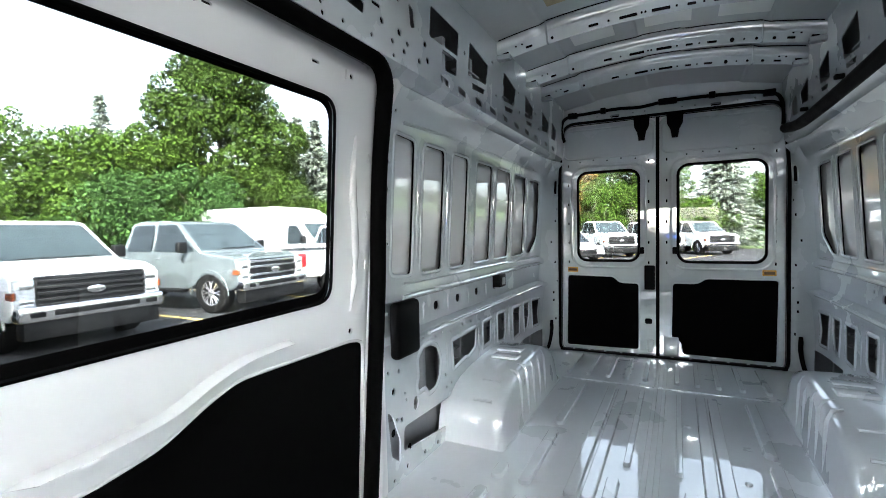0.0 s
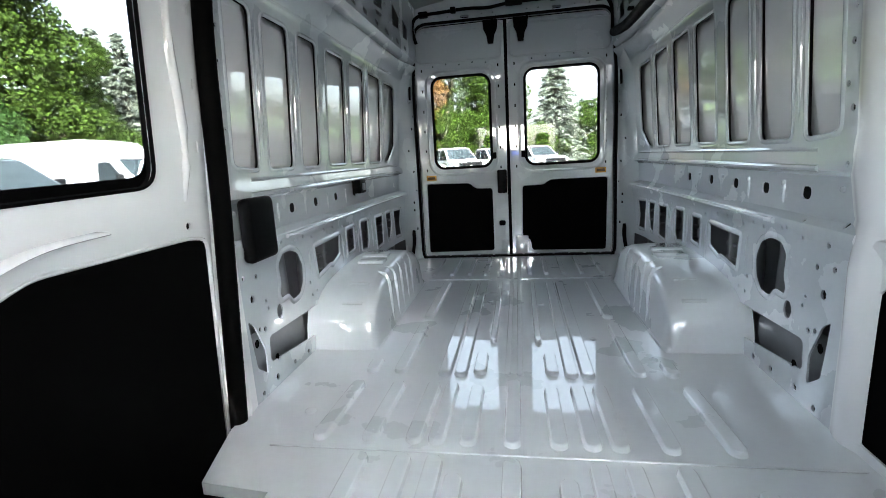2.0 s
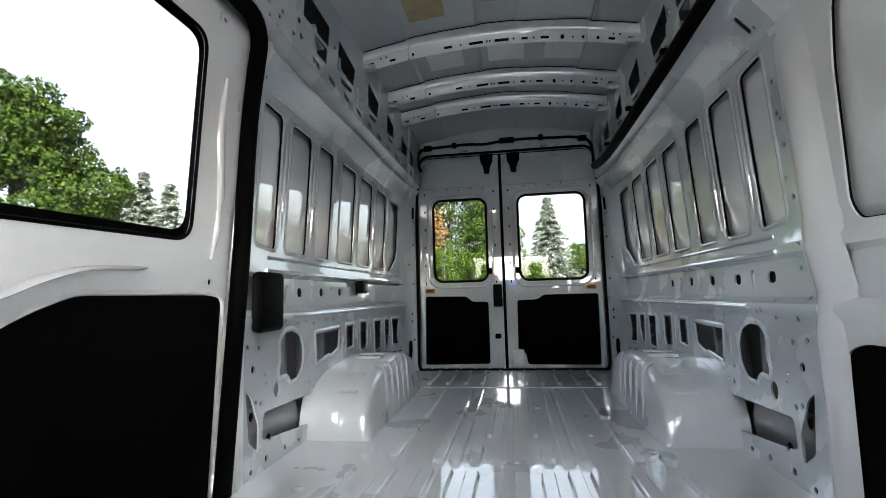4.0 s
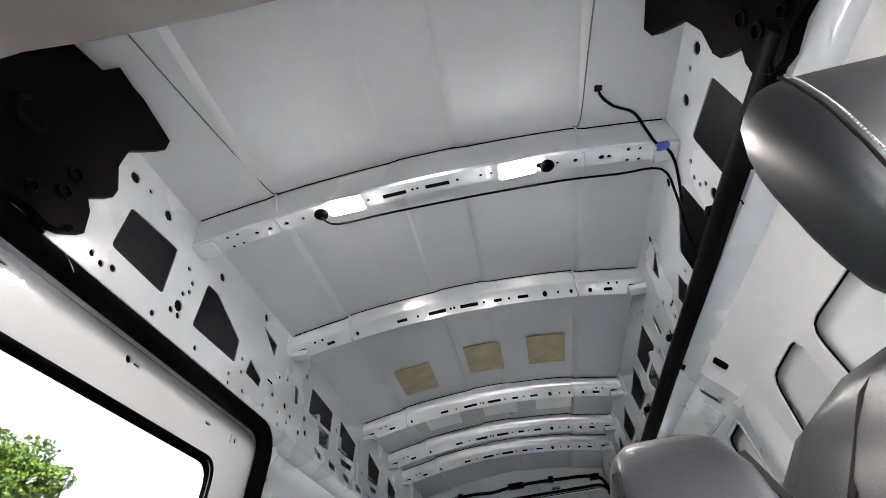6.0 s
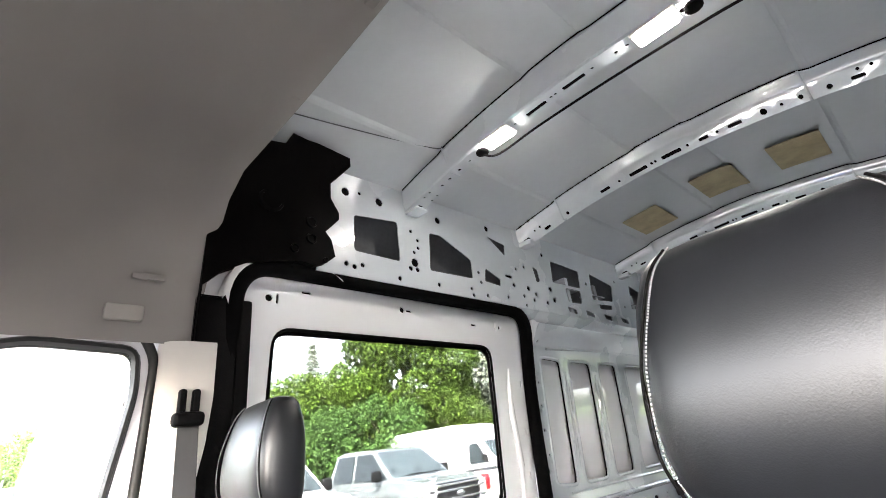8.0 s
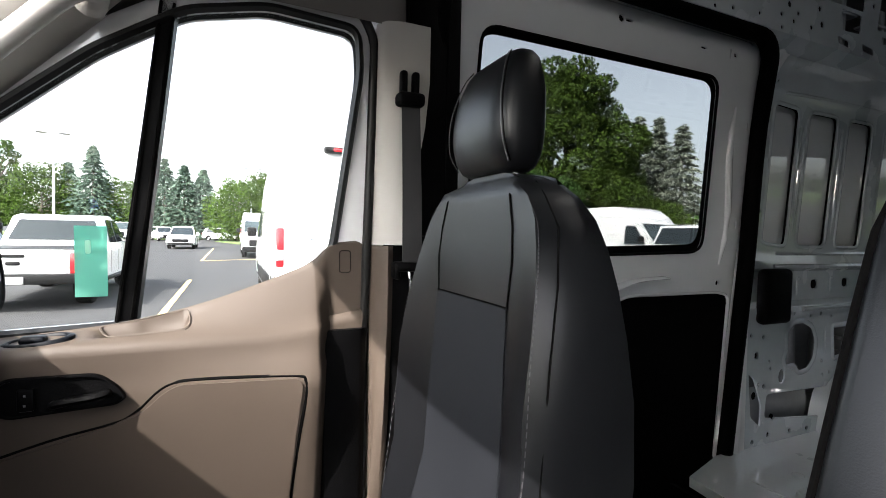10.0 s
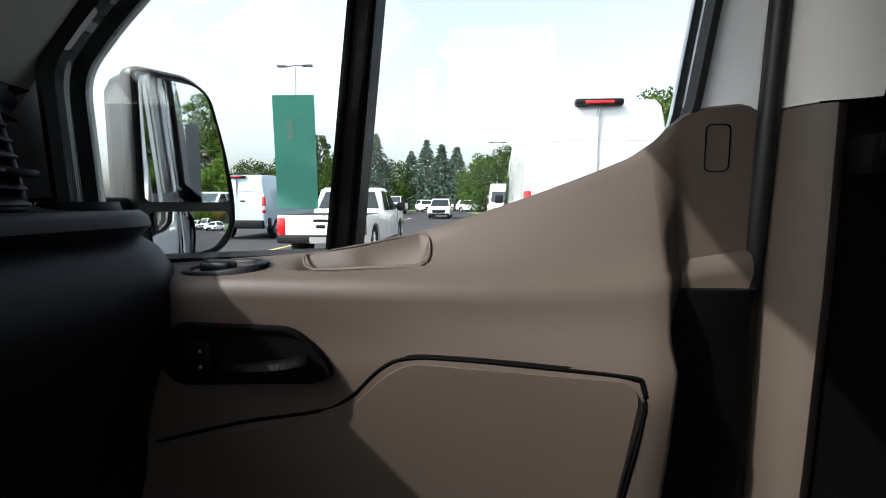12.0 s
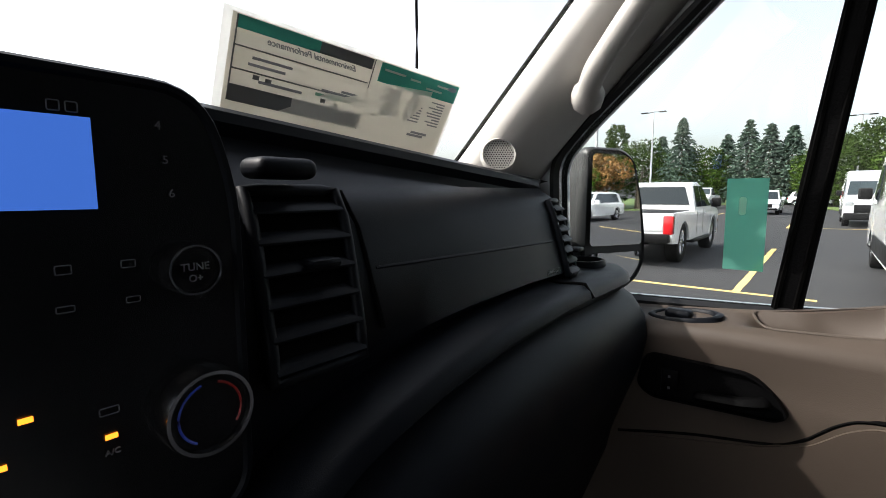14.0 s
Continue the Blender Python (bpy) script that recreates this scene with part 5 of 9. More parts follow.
def profile_body(name, pts, half, material, root, bevel=0.05, taper=None, label=""):
    """A body from its side outline (x forward, z up), rounded along both flanks; taper narrows it above a height."""
    b = bmesh.new()
    L = [b.verts.new((x, half, z)) for x, z in pts]
    R = [b.verts.new((x, -half, z)) for x, z in pts]
    n = len(pts)
    b.faces.new(L)
    b.faces.new(R[::-1])
    rim = []
    for i in range(n):
        j = (i + 1) % n
        b.faces.new((L[j], L[i], R[i], R[j]))
    b.edges.ensure_lookup_table()
    for i in range(n):
        j = (i + 1) % n
        for A in (L, R):
            e = b.edges.get((A[i], A[j]))
            if e:
                rim.append(e)
    if bevel:
        bmesh.ops.bevel(b, geom=rim, offset=bevel, segments=3, affect="EDGES", profile=0.6, clamp_overlap=True)
    if taper:
        z0, z1, k = taper
        for v in b.verts:
            if v.co.z > z0:
                v.co.y *= 1 - k * min(1, (v.co.z - z0) / (z1 - z0))
    bmesh.ops.triangulate(b, faces=[f for f in b.faces if len(f.verts) > 4])
    return part(name, b, material, root, label, smooth=35)


def wheel(root, x, y, r=0.44, w=0.26, rim_mat=None):
    s = 1 if y > 0 else -1
    N = 22
    b = bmesh.new()
    loft(b, [[(x + rr * math.cos(2 * math.pi * k / N), y + s * dy, r + rr * math.sin(2 * math.pi * k / N)) for k in range(N)]
             for rr, dy in ((r * 0.62, -w), (r * 0.93, -w), (r, -w + 0.03), (r, -0.03), (r * 0.93, 0.0), (r * 0.62, 0.0), (r * 0.58, -0.03))], True, False)
    tyre = part("tyre", b, TYRE, root, smooth=50)
    b = bmesh.new()
    loft(b, [[(x + rr * math.cos(2 * math.pi * k / N), y + s * dy, r + rr * math.sin(2 * math.pi * k / N)) for k in range(N)]
             for rr, dy in ((r * 0.62, -0.06), (r * 0.605, -0.012), (r * 0.57, -0.016), (r * 0.55, -0.05))], False, False)
    for k in range(8):
        a = 2 * math.pi * k / 8
        for da in (-0.16, 0.16):
            p0 = Vector((x + r * 0.15 * math.cos(a), y - s * 0.022, r + r * 0.15 * math.sin(a)))
            p1 = Vector((x + r * 0.57 * math.cos(a + da), y - s * 0.026, r + r * 0.57 * math.sin(a + da)))
            tube(b, [p0, p1], 0.013, 5)
    part("rim", b, rim_mat or ALLOY, tyre, "bright spoked alloy wheel rim")
    b = bmesh.new()
    loft(b, [[(x + rr * math.cos(2 * math.pi * k / N), y + s * dy, r + rr * math.sin(2 * math.pi * k / N)) for k in range(N)] for rr, dy in ((r * 0.60, -0.075), (r * 0.3, -0.085))], True, True)
    part("brake_disc", b, CAR_BLACK, tyre, "dark brake disc behind the spokes")
    b = bmesh.new()
    loft(b, [[(x + rr * math.cos(2 * math.pi * k / N), y + s * dy, r + rr * math.sin(2 * math.pi * k / N)) for k in range(N)] for rr, dy in ((r * 0.19, -0.05), (r * 0.19, -0.012), (r * 0.14, 0.0))], True, True)
    part("hub_cap", b, rim_mat or ALLOY, tyre)


def quad_pane(name, pts, material, root, label="", thick=0.012):
    b = bmesh.new()
    P = [Vector(p) for p in pts]
    n = (P[1] - P[0]).cross(P[2] - P[0]).normalized()
    loft(b, [[p - n * thick for p in P], [p + n * 0.004 for p in P]], True, True)
    return part(name, b, material, root, label, smooth=20)


def car_mirror(root, x, y, z, s, material):
    b = bmesh.new()
    box(b, x - 0.07, x + 0.07, min(s * y, s * (y + 0.22)), max(s * y, s * (y + 0.22)), z - 0.10, z + 0.13, 0.04, 3)
    part("wing_mirror", b, material, root)


def pickup(name, label, paint, m, length=6.1, w=2.03, h=1.98, big=True, grille_mat=None):
    """A crew-cab pickup, nose along +x, standing on z = 0, origin at its middle."""
    root = thing(name, label, "pickup truck", "parked pickups")
    hl, half = length / 2, w / 2
    k = length / 6.1
    fx, rx = hl - 0.82 * k, -hl + 1.25 * k
    hood, belt, bed, sill = h * 0.615, h * 0.64, h * 0.62, h * 0.27
    low = [(-hl, sill + 0.12), (-hl + 0.02, bed)] + [(-hl + 2.50 * k, bed), (hl - 1.45 * k, belt), (hl - 1.10 * k, hood + 0.05), (hl - 0.35, hood + 0.01), (hl - 0.08, hood - 0.08), (hl, hood - 0.35), (hl, sill + 0.08), (hl - 0.25, sill - 0.04)]
    low += list(reversed(arch(fx, 0.50, sill - 0.03))) + [(fx - 0.62, sill - 0.02), (rx + 0.62, sill - 0.02)] + list(reversed(arch(rx, 0.50, sill - 0.03))) + [(-hl + 0.1, sill)]
    profile_body("body", low, half, paint, root, 0.06)
    c0, c1 = -hl + 2.55 * k, hl - 1.05 * k
    cab = [(c0, belt - 0.08), (c0 + 0.05, belt + 0.05), (c0 + 0.22, h - 0.06), (c0 + 0.5, h), (c1 - 1.1, h), (c1 - 0.82, h - 0.06), (c1 - 0.02, belt + 0.02), (c1, belt - 0.08)]
    profile_body("cab", cab, half - 0.03, paint, root, 0.05, (belt, h, 0.17))
    inset = lambda z: (half - 0.03) * (1 - 0.17 * max(0, (z - belt) / (h - belt)))
    zb, zt = belt + 0.04, h - 0.10
    quad_pane("windscreen", [(c1 - 0.07, -inset(zb) + 0.08, zb + 0.02), (c1 - 0.07, inset(zb) - 0.08, zb + 0.02), (c1 - 0.80, inset(zt) - 0.10, zt + 0.02), (c1 - 0.80, -inset(zt) + 0.10, zt + 0.02)], SCREEN_GLASS, root, "pale windscreen that mirrors the sky")
    quad_pane("rear_window", [(c0 + 0.035, inset(zb) - 0.12, zb + 0.06), (c0 + 0.035, -inset(zb) + 0.12, zb + 0.06), (c0 + 0.19, -inset(zt) + 0.14, zt - 0.02), (c0 + 0.19, inset(zt) - 0.14, zt - 0.02)], CAR_GLASS, root)
    mid = (c0 + c1) / 2 - 0.2
    for s in (1, -1):
        for xa, xb, xc, xd in ((c0 + 0.22, mid - 0.06, mid - 0.06, c0 + 0.34), (mid + 0.06, c1 - 0.20, c1 - 0.86, mid + 0.06)):
            quad_pane("side_window", [(xa, s * (inset(zb) + 0.004), zb), (xb, s * (inset(zb) + 0.004), zb), (xc, s * (inset(zt) + 0.004), zt), (xd, s * (inset(zt) + 0.004), zt)][::s], CAR_GLASS, root)
        car_mirror(root, c1 - 0.38, half + 0.02, belt + 0.12, s, CAR_BLACK)
        for x in (mid, c1 - 0.25, c0 + 0.15):
            b = bmesh.new()
            box(b, x - 0.006, x + 0.006, min(s * (half - 0.01), s * (half + 0.003)), max(s * (half - 0.01), s * (half + 0.003)), sill + 0.05, belt - 0.02)
            part("door_gap", b, CAR_BLACK, root)
        for x in (mid + 0.18, c0 + 0.34):
            b = bmesh.new()
            box(b, x - 0.09, x + 0.09, min(s * half, s * (half + 0.03)), max(s * half, s * (half + 0.03)), belt - 0.14, belt - 0.10, 0.01, 1)
            part("door_handle", b, paint, root)
        b = bmesh.new()
        box(b, rx + 0.7, fx - 0.7, min(s * (half - 0.12), s * (half + 0.06)), max(s * (half - 0.12), s * (half + 0.06)), sill - 0.10, sill - 0.03, 0.02, 2)
        part("side_step", b, CAR_BLACK, root)
        wheel(root, fx, s * (half - 0.03))
        wheel(root, rx, s * (half - 0.03))
        b = bmesh.new()
        box(b, hl - 0.30, hl + 0.012, min(s * (half - 0.27), s * (half - 0.02)), max(s * (half - 0.27), s * (half - 0.02)), hood - 0.53, hood - 0.12, 0.03, 2)
        hd = part("headlamp", b, LAMP_CLEAR, root, "clear headlamp")
        b = bmesh.new()
        box(b, hl - 0.16, hl + 0.016, min(s * (half - 0.05), s * (half + 0.006)), max(s * (half - 0.05), s * (half + 0.006)), hood - 0.40, hood - 0.29, 0.01, 1)
        part("marker", b, LAMP_AMBER, hd)
        for z in (hood - 0.44, hood - 0.22):
            b = bmesh.new()
            box(b, hl - 0.02, hl + 0.022, min(s * (half - 0.25), s * (half - 0.08)), max(s * (half - 0.25), s * (half - 0.08)), z - 0.045, z + 0.045, 0.02, 2)
            part("lamp_bowl", b, CHROME, hd)
        b = bmesh.new()
        box(b, hl + 0.10, hl + 0.150, min(s * (half - 0.33), s * (half - 0.14)), max(s * (half - 0.33), s * (half - 0.14)), sill + 0.03, sill + 0.11, 0.02, 2)
        part("fog_lamp", b, CAR_BLACK, root)
        b = bmesh.new()
        tube(b, [(fx + 0.53 * math.cos(math.pi * t / 10), s * (half - 0.01), 0.40 + 0.53 * math.sin(math.pi * t / 10)) for t in range(11)], 0.020, 6)
        part("wheel_lip", b, paint, root)
        b = bmesh.new()
        box(b, -hl - 0.015, -hl + 0.16, min(s * (half - 0.17), s * (half + 0.004)), max(s * (half - 0.17), s * (half + 0.004)), bed - 0.42, bed - 0.05, 0.02, 2)
        part("tail_lamp", b, LAMP_RED, root, "red tail lamp")
    b = bmesh.new()
    loft(b, [[(x, y * ww, z) for y, z in ((-0.62, hood - 0.05), (-0.52, hood + 0.022), (0, hood + 0.032), (0.52, hood + 0.022), (0.62, hood - 0.05))] for x, ww in ((hl - 0.16, 0.90), (hl - 0.5, 0.97), (hl - 1.2, 1.0), (hl - 1.06 * k, 1.05))], False, False)
    b.verts.ensure_lookup_table()
    b.faces.new(b.verts[:5])
    part("bonnet_bulge", b, paint, root)
    for y in (-0.25, 0.3):
        b = bmesh.new()
        tube(b, [(c1 - 0.02, y - 0.3, zb + 0.03), (c1 - 0.05, y, zb + 0.05), (c1 - 0.06, y + 0.3, zb + 0.05)], 0.012, 5)
        part("wiper", b, CAR_BLACK, root)
    g = grille_mat or GRILLE
    for s in (1, -1):
        b = bmesh.new()
        box(b, hl - 0.04, hl + 0.032, min(s * (half - 0.30), s * (half - 0.265)), max(s * (half - 0.30), s * (half - 0.265)), hood - 0.58, hood - 0.09, 0.01, 1)
        part("grille_end", b, g, root)
        b = bmesh.new()
        loft(b, [[(c1 - 0.55, s * yy, zz) for yy, zz in ((0.18, belt + 0.05), (0.62, belt + 0.05), (0.60, belt + 0.30), (0.52, belt + 0.42), (0.32, belt + 0.42), (0.24, belt + 0.30))], [(c1 - 0.56, s * yy, zz) for yy, zz in ((0.18, belt + 0.05), (0.62, belt + 0.05), (0.60, belt + 0.30), (0.52, belt + 0.42), (0.32, belt + 0.42), (0.24, belt + 0.30))]], True, True)
        bmesh.ops.transform(b, matrix=Matrix.Translation((-0.35, 0, -0.1)), verts=b.verts)
        part("seat_back", b, CAR_BLACK, root)
    b = bmesh.new()
    box(b, hl - 0.06, hl + 0.02, -half + 0.27, half - 0.27, hood - 0.58, hood - 0.09, 0.03, 2)
    gr = part("grille", b, CAR_BLACK, root, "dark grille")
    for z in (hood - 0.53, hood - 0.42, hood - 0.25, hood - 0.14) if grille_mat else (hood - 0.50, hood - 0.42, hood - 0.33, hood - 0.25, hood - 0.16):
        b = bmesh.new()
        box(b, hl + 0.01, hl + 0.045, -half + 0.28, half - 0.28, z - 0.022, z + 0.022, 0.008, 1)
        part("grille_bar", b, g, gr)
    b = bmesh.new()
    loft(b, [[(hl + d, ww * 0.13 * math.cos(2 * math.pi * t / 16), hood - 0.335 + ww * 0.06 * math.sin(2 * math.pi * t / 16)) for t in range(16)] for d, ww in ((0.03, 1), (0.06, 1), (0.065, 0.85))], True, True)
    part("badge", b, CHROME, gr)
    b = bmesh.new()
    box(b, hl - 0.10, hl + 0.14, -half + 0.01, half - 0.01, sill - 0.04, sill + 0.19, 0.05, 3)
    fb = part("front_bumper", b, CHROME if big else CAR_BLACK, root, "front bumper")
    b = bmesh.new()
    box(b, hl + 0.10, hl + 0.148, -half + 0.42, half - 0.42, sill + 0.03, sill + 0.12, 0.02, 2)
    part("bumper_slot", b, CAR_BLACK, fb)
    b = bmesh.new()
    box(b, hl - 0.15, hl + 0.09, -half + 0.08, half - 0.08, sill - 0.29, sill - 0.02, 0.03, 2)
    part("air_dam", b, CAR_BLACK, fb)
    b = bmesh.new()
    box(b, -hl - 0.16, -hl + 0.08, -half + 0.04, half - 0.04, sill + 0.02, sill + 0.20, 0.03, 2)
    rb = part("rear_bumper", b, CAR_BLACK, root)
    b = bmesh.new()
    box(b, -hl - 0.178, -hl - 0.14, -0.19, 0.19, sill + 0.03, sill + 0.16, 0.005, 1)
    part("plate_holder", b, mat("grey_plate", (0.25, 0.25, 0.26), 0.5), rb)
    b = bmesh.new()
    box(b, -hl - 0.012, -hl + 0.03, -half + 0.17, half - 0.17, sill + 0.24, bed - 0.03, 0.02, 2)
    tg = part("tailgate", b, paint, root)
    b = bmesh.new()
    box(b, -hl - 0.022, -hl, -0.16, 0.16, bed - 0.14, bed - 0.08, 0.01, 1)
    part("tailgate_handle", b, CAR_BLACK, tg)
    b = bmesh.new()
    box(b, -hl - 0.022, -hl, -0.10, 0.10, bed - 0.27, bed - 0.20, 0.02, 2)
    part("badge", b, CAR_BLACK, tg)
    b = bmesh.new()
    box(b, -hl + 0.07, c0 - 0.03, -half + 0.12, half - 0.12, bed - 0.01, bed + 0.012)
    part("bed_floor", b, CAR_BLACK, root)
    root.matrix_world = m
    return root


def van(name, label, paint, m, length=6.4, w=2.06, h=2.78, rear=True):
    """A panel van, nose along +x, standing on z = 0."""
    root = thing(name, label, "van", "parked vans")
    hl, half = length / 2, w / 2
    fx, rx = hl - 0.98, -hl + 1.02
    sill = 0.42
    low = [(-hl, sill + 0.1), (-hl, 1.25), (-hl + 0.03, h - 0.5), (-hl + 0.10, h - 0.12), (-hl + 0.25, h - 0.02), (-hl + 0.9, h), (hl - 2.6, h), (hl - 2.0, h - 0.12), (hl - 1.55, h - 0.42), (hl - 0.62, 1.32), (hl - 0.12, 1.08), (hl, 0.85), (hl, sill + 0.05), (hl - 0.2, sill - 0.05)]
    low += list(reversed(arch(fx, 0.46, sill - 0.04))) + [(fx - 0.55, sill - 0.05), (rx + 0.55, sill - 0.05)] + list(reversed(arch(rx, 0.46, sill - 0.04))) + [(-hl + 0.1, sill - 0.02)]
    profile_body("body", low, half, paint, root, 0.10, (1.3, h, 0.13))
    ins = lambda z: half * (1 - 0.13 * max(0, (z - 1.3) / (h - 1.3)))
    tt = (h - 0.42 - 1.32)
    ws = lambda z: hl - 0.62 - 0.93 * (z - 1.32) / tt + 0.02
    za, zb = 1.40, min(h - 0.50, 2.05)
    quad_pane("windscreen", [(ws(za), -ins(za) + 0.1, za), (ws(za), ins(za) - 0.1, za), (ws(zb), ins(zb) - 0.12, zb), (ws(zb), -ins(zb) + 0.12, zb)], SCREEN_GLASS, root, "pale windscreen that mirrors the sky")
    for s in (1, -1):
        z0, z1 = 1.28, min(h - 0.55, 1.98)
        quad_pane("door_window", [(hl - 1.95, s * (ins(z0) + 0.004), z0), (hl - 0.95, s * (ins(z0) + 0.004), z0 + 0.02), (hl - 1.50, s * (ins(z1) + 0.004), z1), (hl - 1.95, s * (ins(z1) + 0.004), z1)][::s], CAR_GLASS, root)
        car_mirror(root, hl - 1.02, half + 0.03, 1.45, s, CAR_BLACK)
        wheel(root, fx, s * (half - 0.03), 0.36, 0.24)
        wheel(root, rx, s * (half - 0.03), 0.36, 0.24)
        b = bmesh.new()
        box(b, hl - 0.42, hl - 0.02, min(s * (half - 0.34), s * (half - 0.03)), max(s * (half - 0.34), s * (half - 0.03)), 0.90, 1.12, 0.05, 3)
        part("headlamp", b, LAMP_CLEAR, root, "clear headlamp")
        b = bmesh.new()
        box(b, -hl - 0.012, -hl + 0.10, min(s * (half - 0.11), s * (half + 0.004)), max(s * (half - 0.11), s * (half + 0.004)), 0.95, 1.55, 0.03, 2)
        tl = part("tail_lamp", b, LAMP_RED, root, "tall red tail lamp")
        b = bmesh.new()
        box(b, -hl - 0.018, -hl + 0.08, min(s * (half - 0.10), s * (half + 0.006)), max(s * (half - 0.10), s * (half + 0.006)), 1.06, 1.22, 0.01, 1)
        part("reverse_lens", b, LAMP_CLEAR, tl)
        b = bmesh.new()
        box(b, rx + 0.55, fx - 0.55, min(s * (half - 0.03), s * (half + 0.012)), max(s * (half - 0.03), s * (half + 0.012)), sill - 0.02, sill + 0.28, 0.03, 2)
        part("side_cladding", b, CAR_BLACK, root)
        b = bmesh.new()
        box(b, -hl + 0.2, rx - 0.50, min(s * (half - 0.03), s * (half + 0.012)), max(s * (half - 0.03), s * (half + 0.012)), sill - 0.02, sill + 0.36, 0.03, 2)
        part("rear_cladding", b, CAR_BLACK, root)
        for z in (h - 0.62, h - 0.82):
            b = bmesh.new()
            tube(b, [(-hl + 0.5, s * (ins(z) + 0.002), z), (-hl + 2.4, s * (ins(z) + 0.002), z + 0.02)], 0.008, 5)
            part("side_swage", b, CAR_BLACK if z < 0 else paint, root)
        for z in (1.1, h - 0.75):
            b = bmesh.new()
            box(b, -hl + 0.02, -hl + 0.10, min(s * (ins(z) - 0.01), s * (ins(z) + 0.03)), max(s * (ins(z) - 0.01), s * (ins(z) + 0.03)), z - 0.05, z + 0.05, 0.01, 1)
            part("door_hinge", b, paint, root)
    b = bmesh.new()
    box(b, hl - 0.1, hl + 0.025, -half + 0.35, half - 0.35, 0.62, 0.98, 0.05, 3)
    part("grille", b, CAR_BLACK, root, "black grille")
    b = bmesh.new()
    box(b, hl - 0.2, hl + 0.07, -half + 0.02, half - 0.02, 0.32, 0.62, 0.06, 3)
    part("front_bumper", b, CAR_BLACK, root)
    b = bmesh.new()
    box(b, -hl - 0.12, -hl + 0.1, -half + 0.04, half - 0.04, sill - 0.02, sill + 0.28, 0.05, 3)
    part("rear_bumper", b, CAR_BLACK, root)
    b = bmesh.new()
    box(b, -hl - 0.035, -hl + 0.12, -0.33, 0.33, h - 0.14, h - 0.05, 0.03, 2)
    bl = part("brake_lamp", b, CAR_BLACK, root, "high brake lamp")
    b = bmesh.new()
    box(b, -hl - 0.045, -hl + 0.05, -0.20, 0.20, h - 0.125, h - 0.075, 0.015, 2)
    part("brake_lens", b, LAMP_RED, bl)
    if rear:
        b = bmesh.new()
        box(b, -hl - 0.006, -hl + 0.05, -0.006, 0.006, sill + 0.28, h - 0.16)
        part("door_gap", b, mat("shade_gap", (0.25, 0.25, 0.26), 0.7), root)
        for s in (1, -1):
            b = bmesh.new()
            z1 = h - 0.62
            loop = [(s * 0.04, z1 + 0.02), (s * 0.70, z1), (s * 0.79, z1 - 0.10), (s * 0.83, 1.62)]
            tube(b, [(-hl - 0.004 + (0.03 * max(0, z - 1.25) / 1.0), y, z) for y, z in loop], 0.008, 5)
            part("panel_crease", b, paint, root)
        b = bmesh.new()
        box(b, -hl - 0.03, -hl + 0.02, -0.30, -0.12, 1.36, 1.41, 0.015, 2)
        part("door_handle", b, CAR_BLACK, root)
        for y0, n in ((0.52, 7), (0.18, 2)):
            for i in range(n):
                b = bmesh.new()
                box(b, -hl - 0.012, -hl, y0 - i * 0.05 - 0.018, y0 - i * 0.05 + 0.018, 1.375, 1.40)
                part("badge_bar", b, CHROME, root)
    root.matrix_world = m
    return root


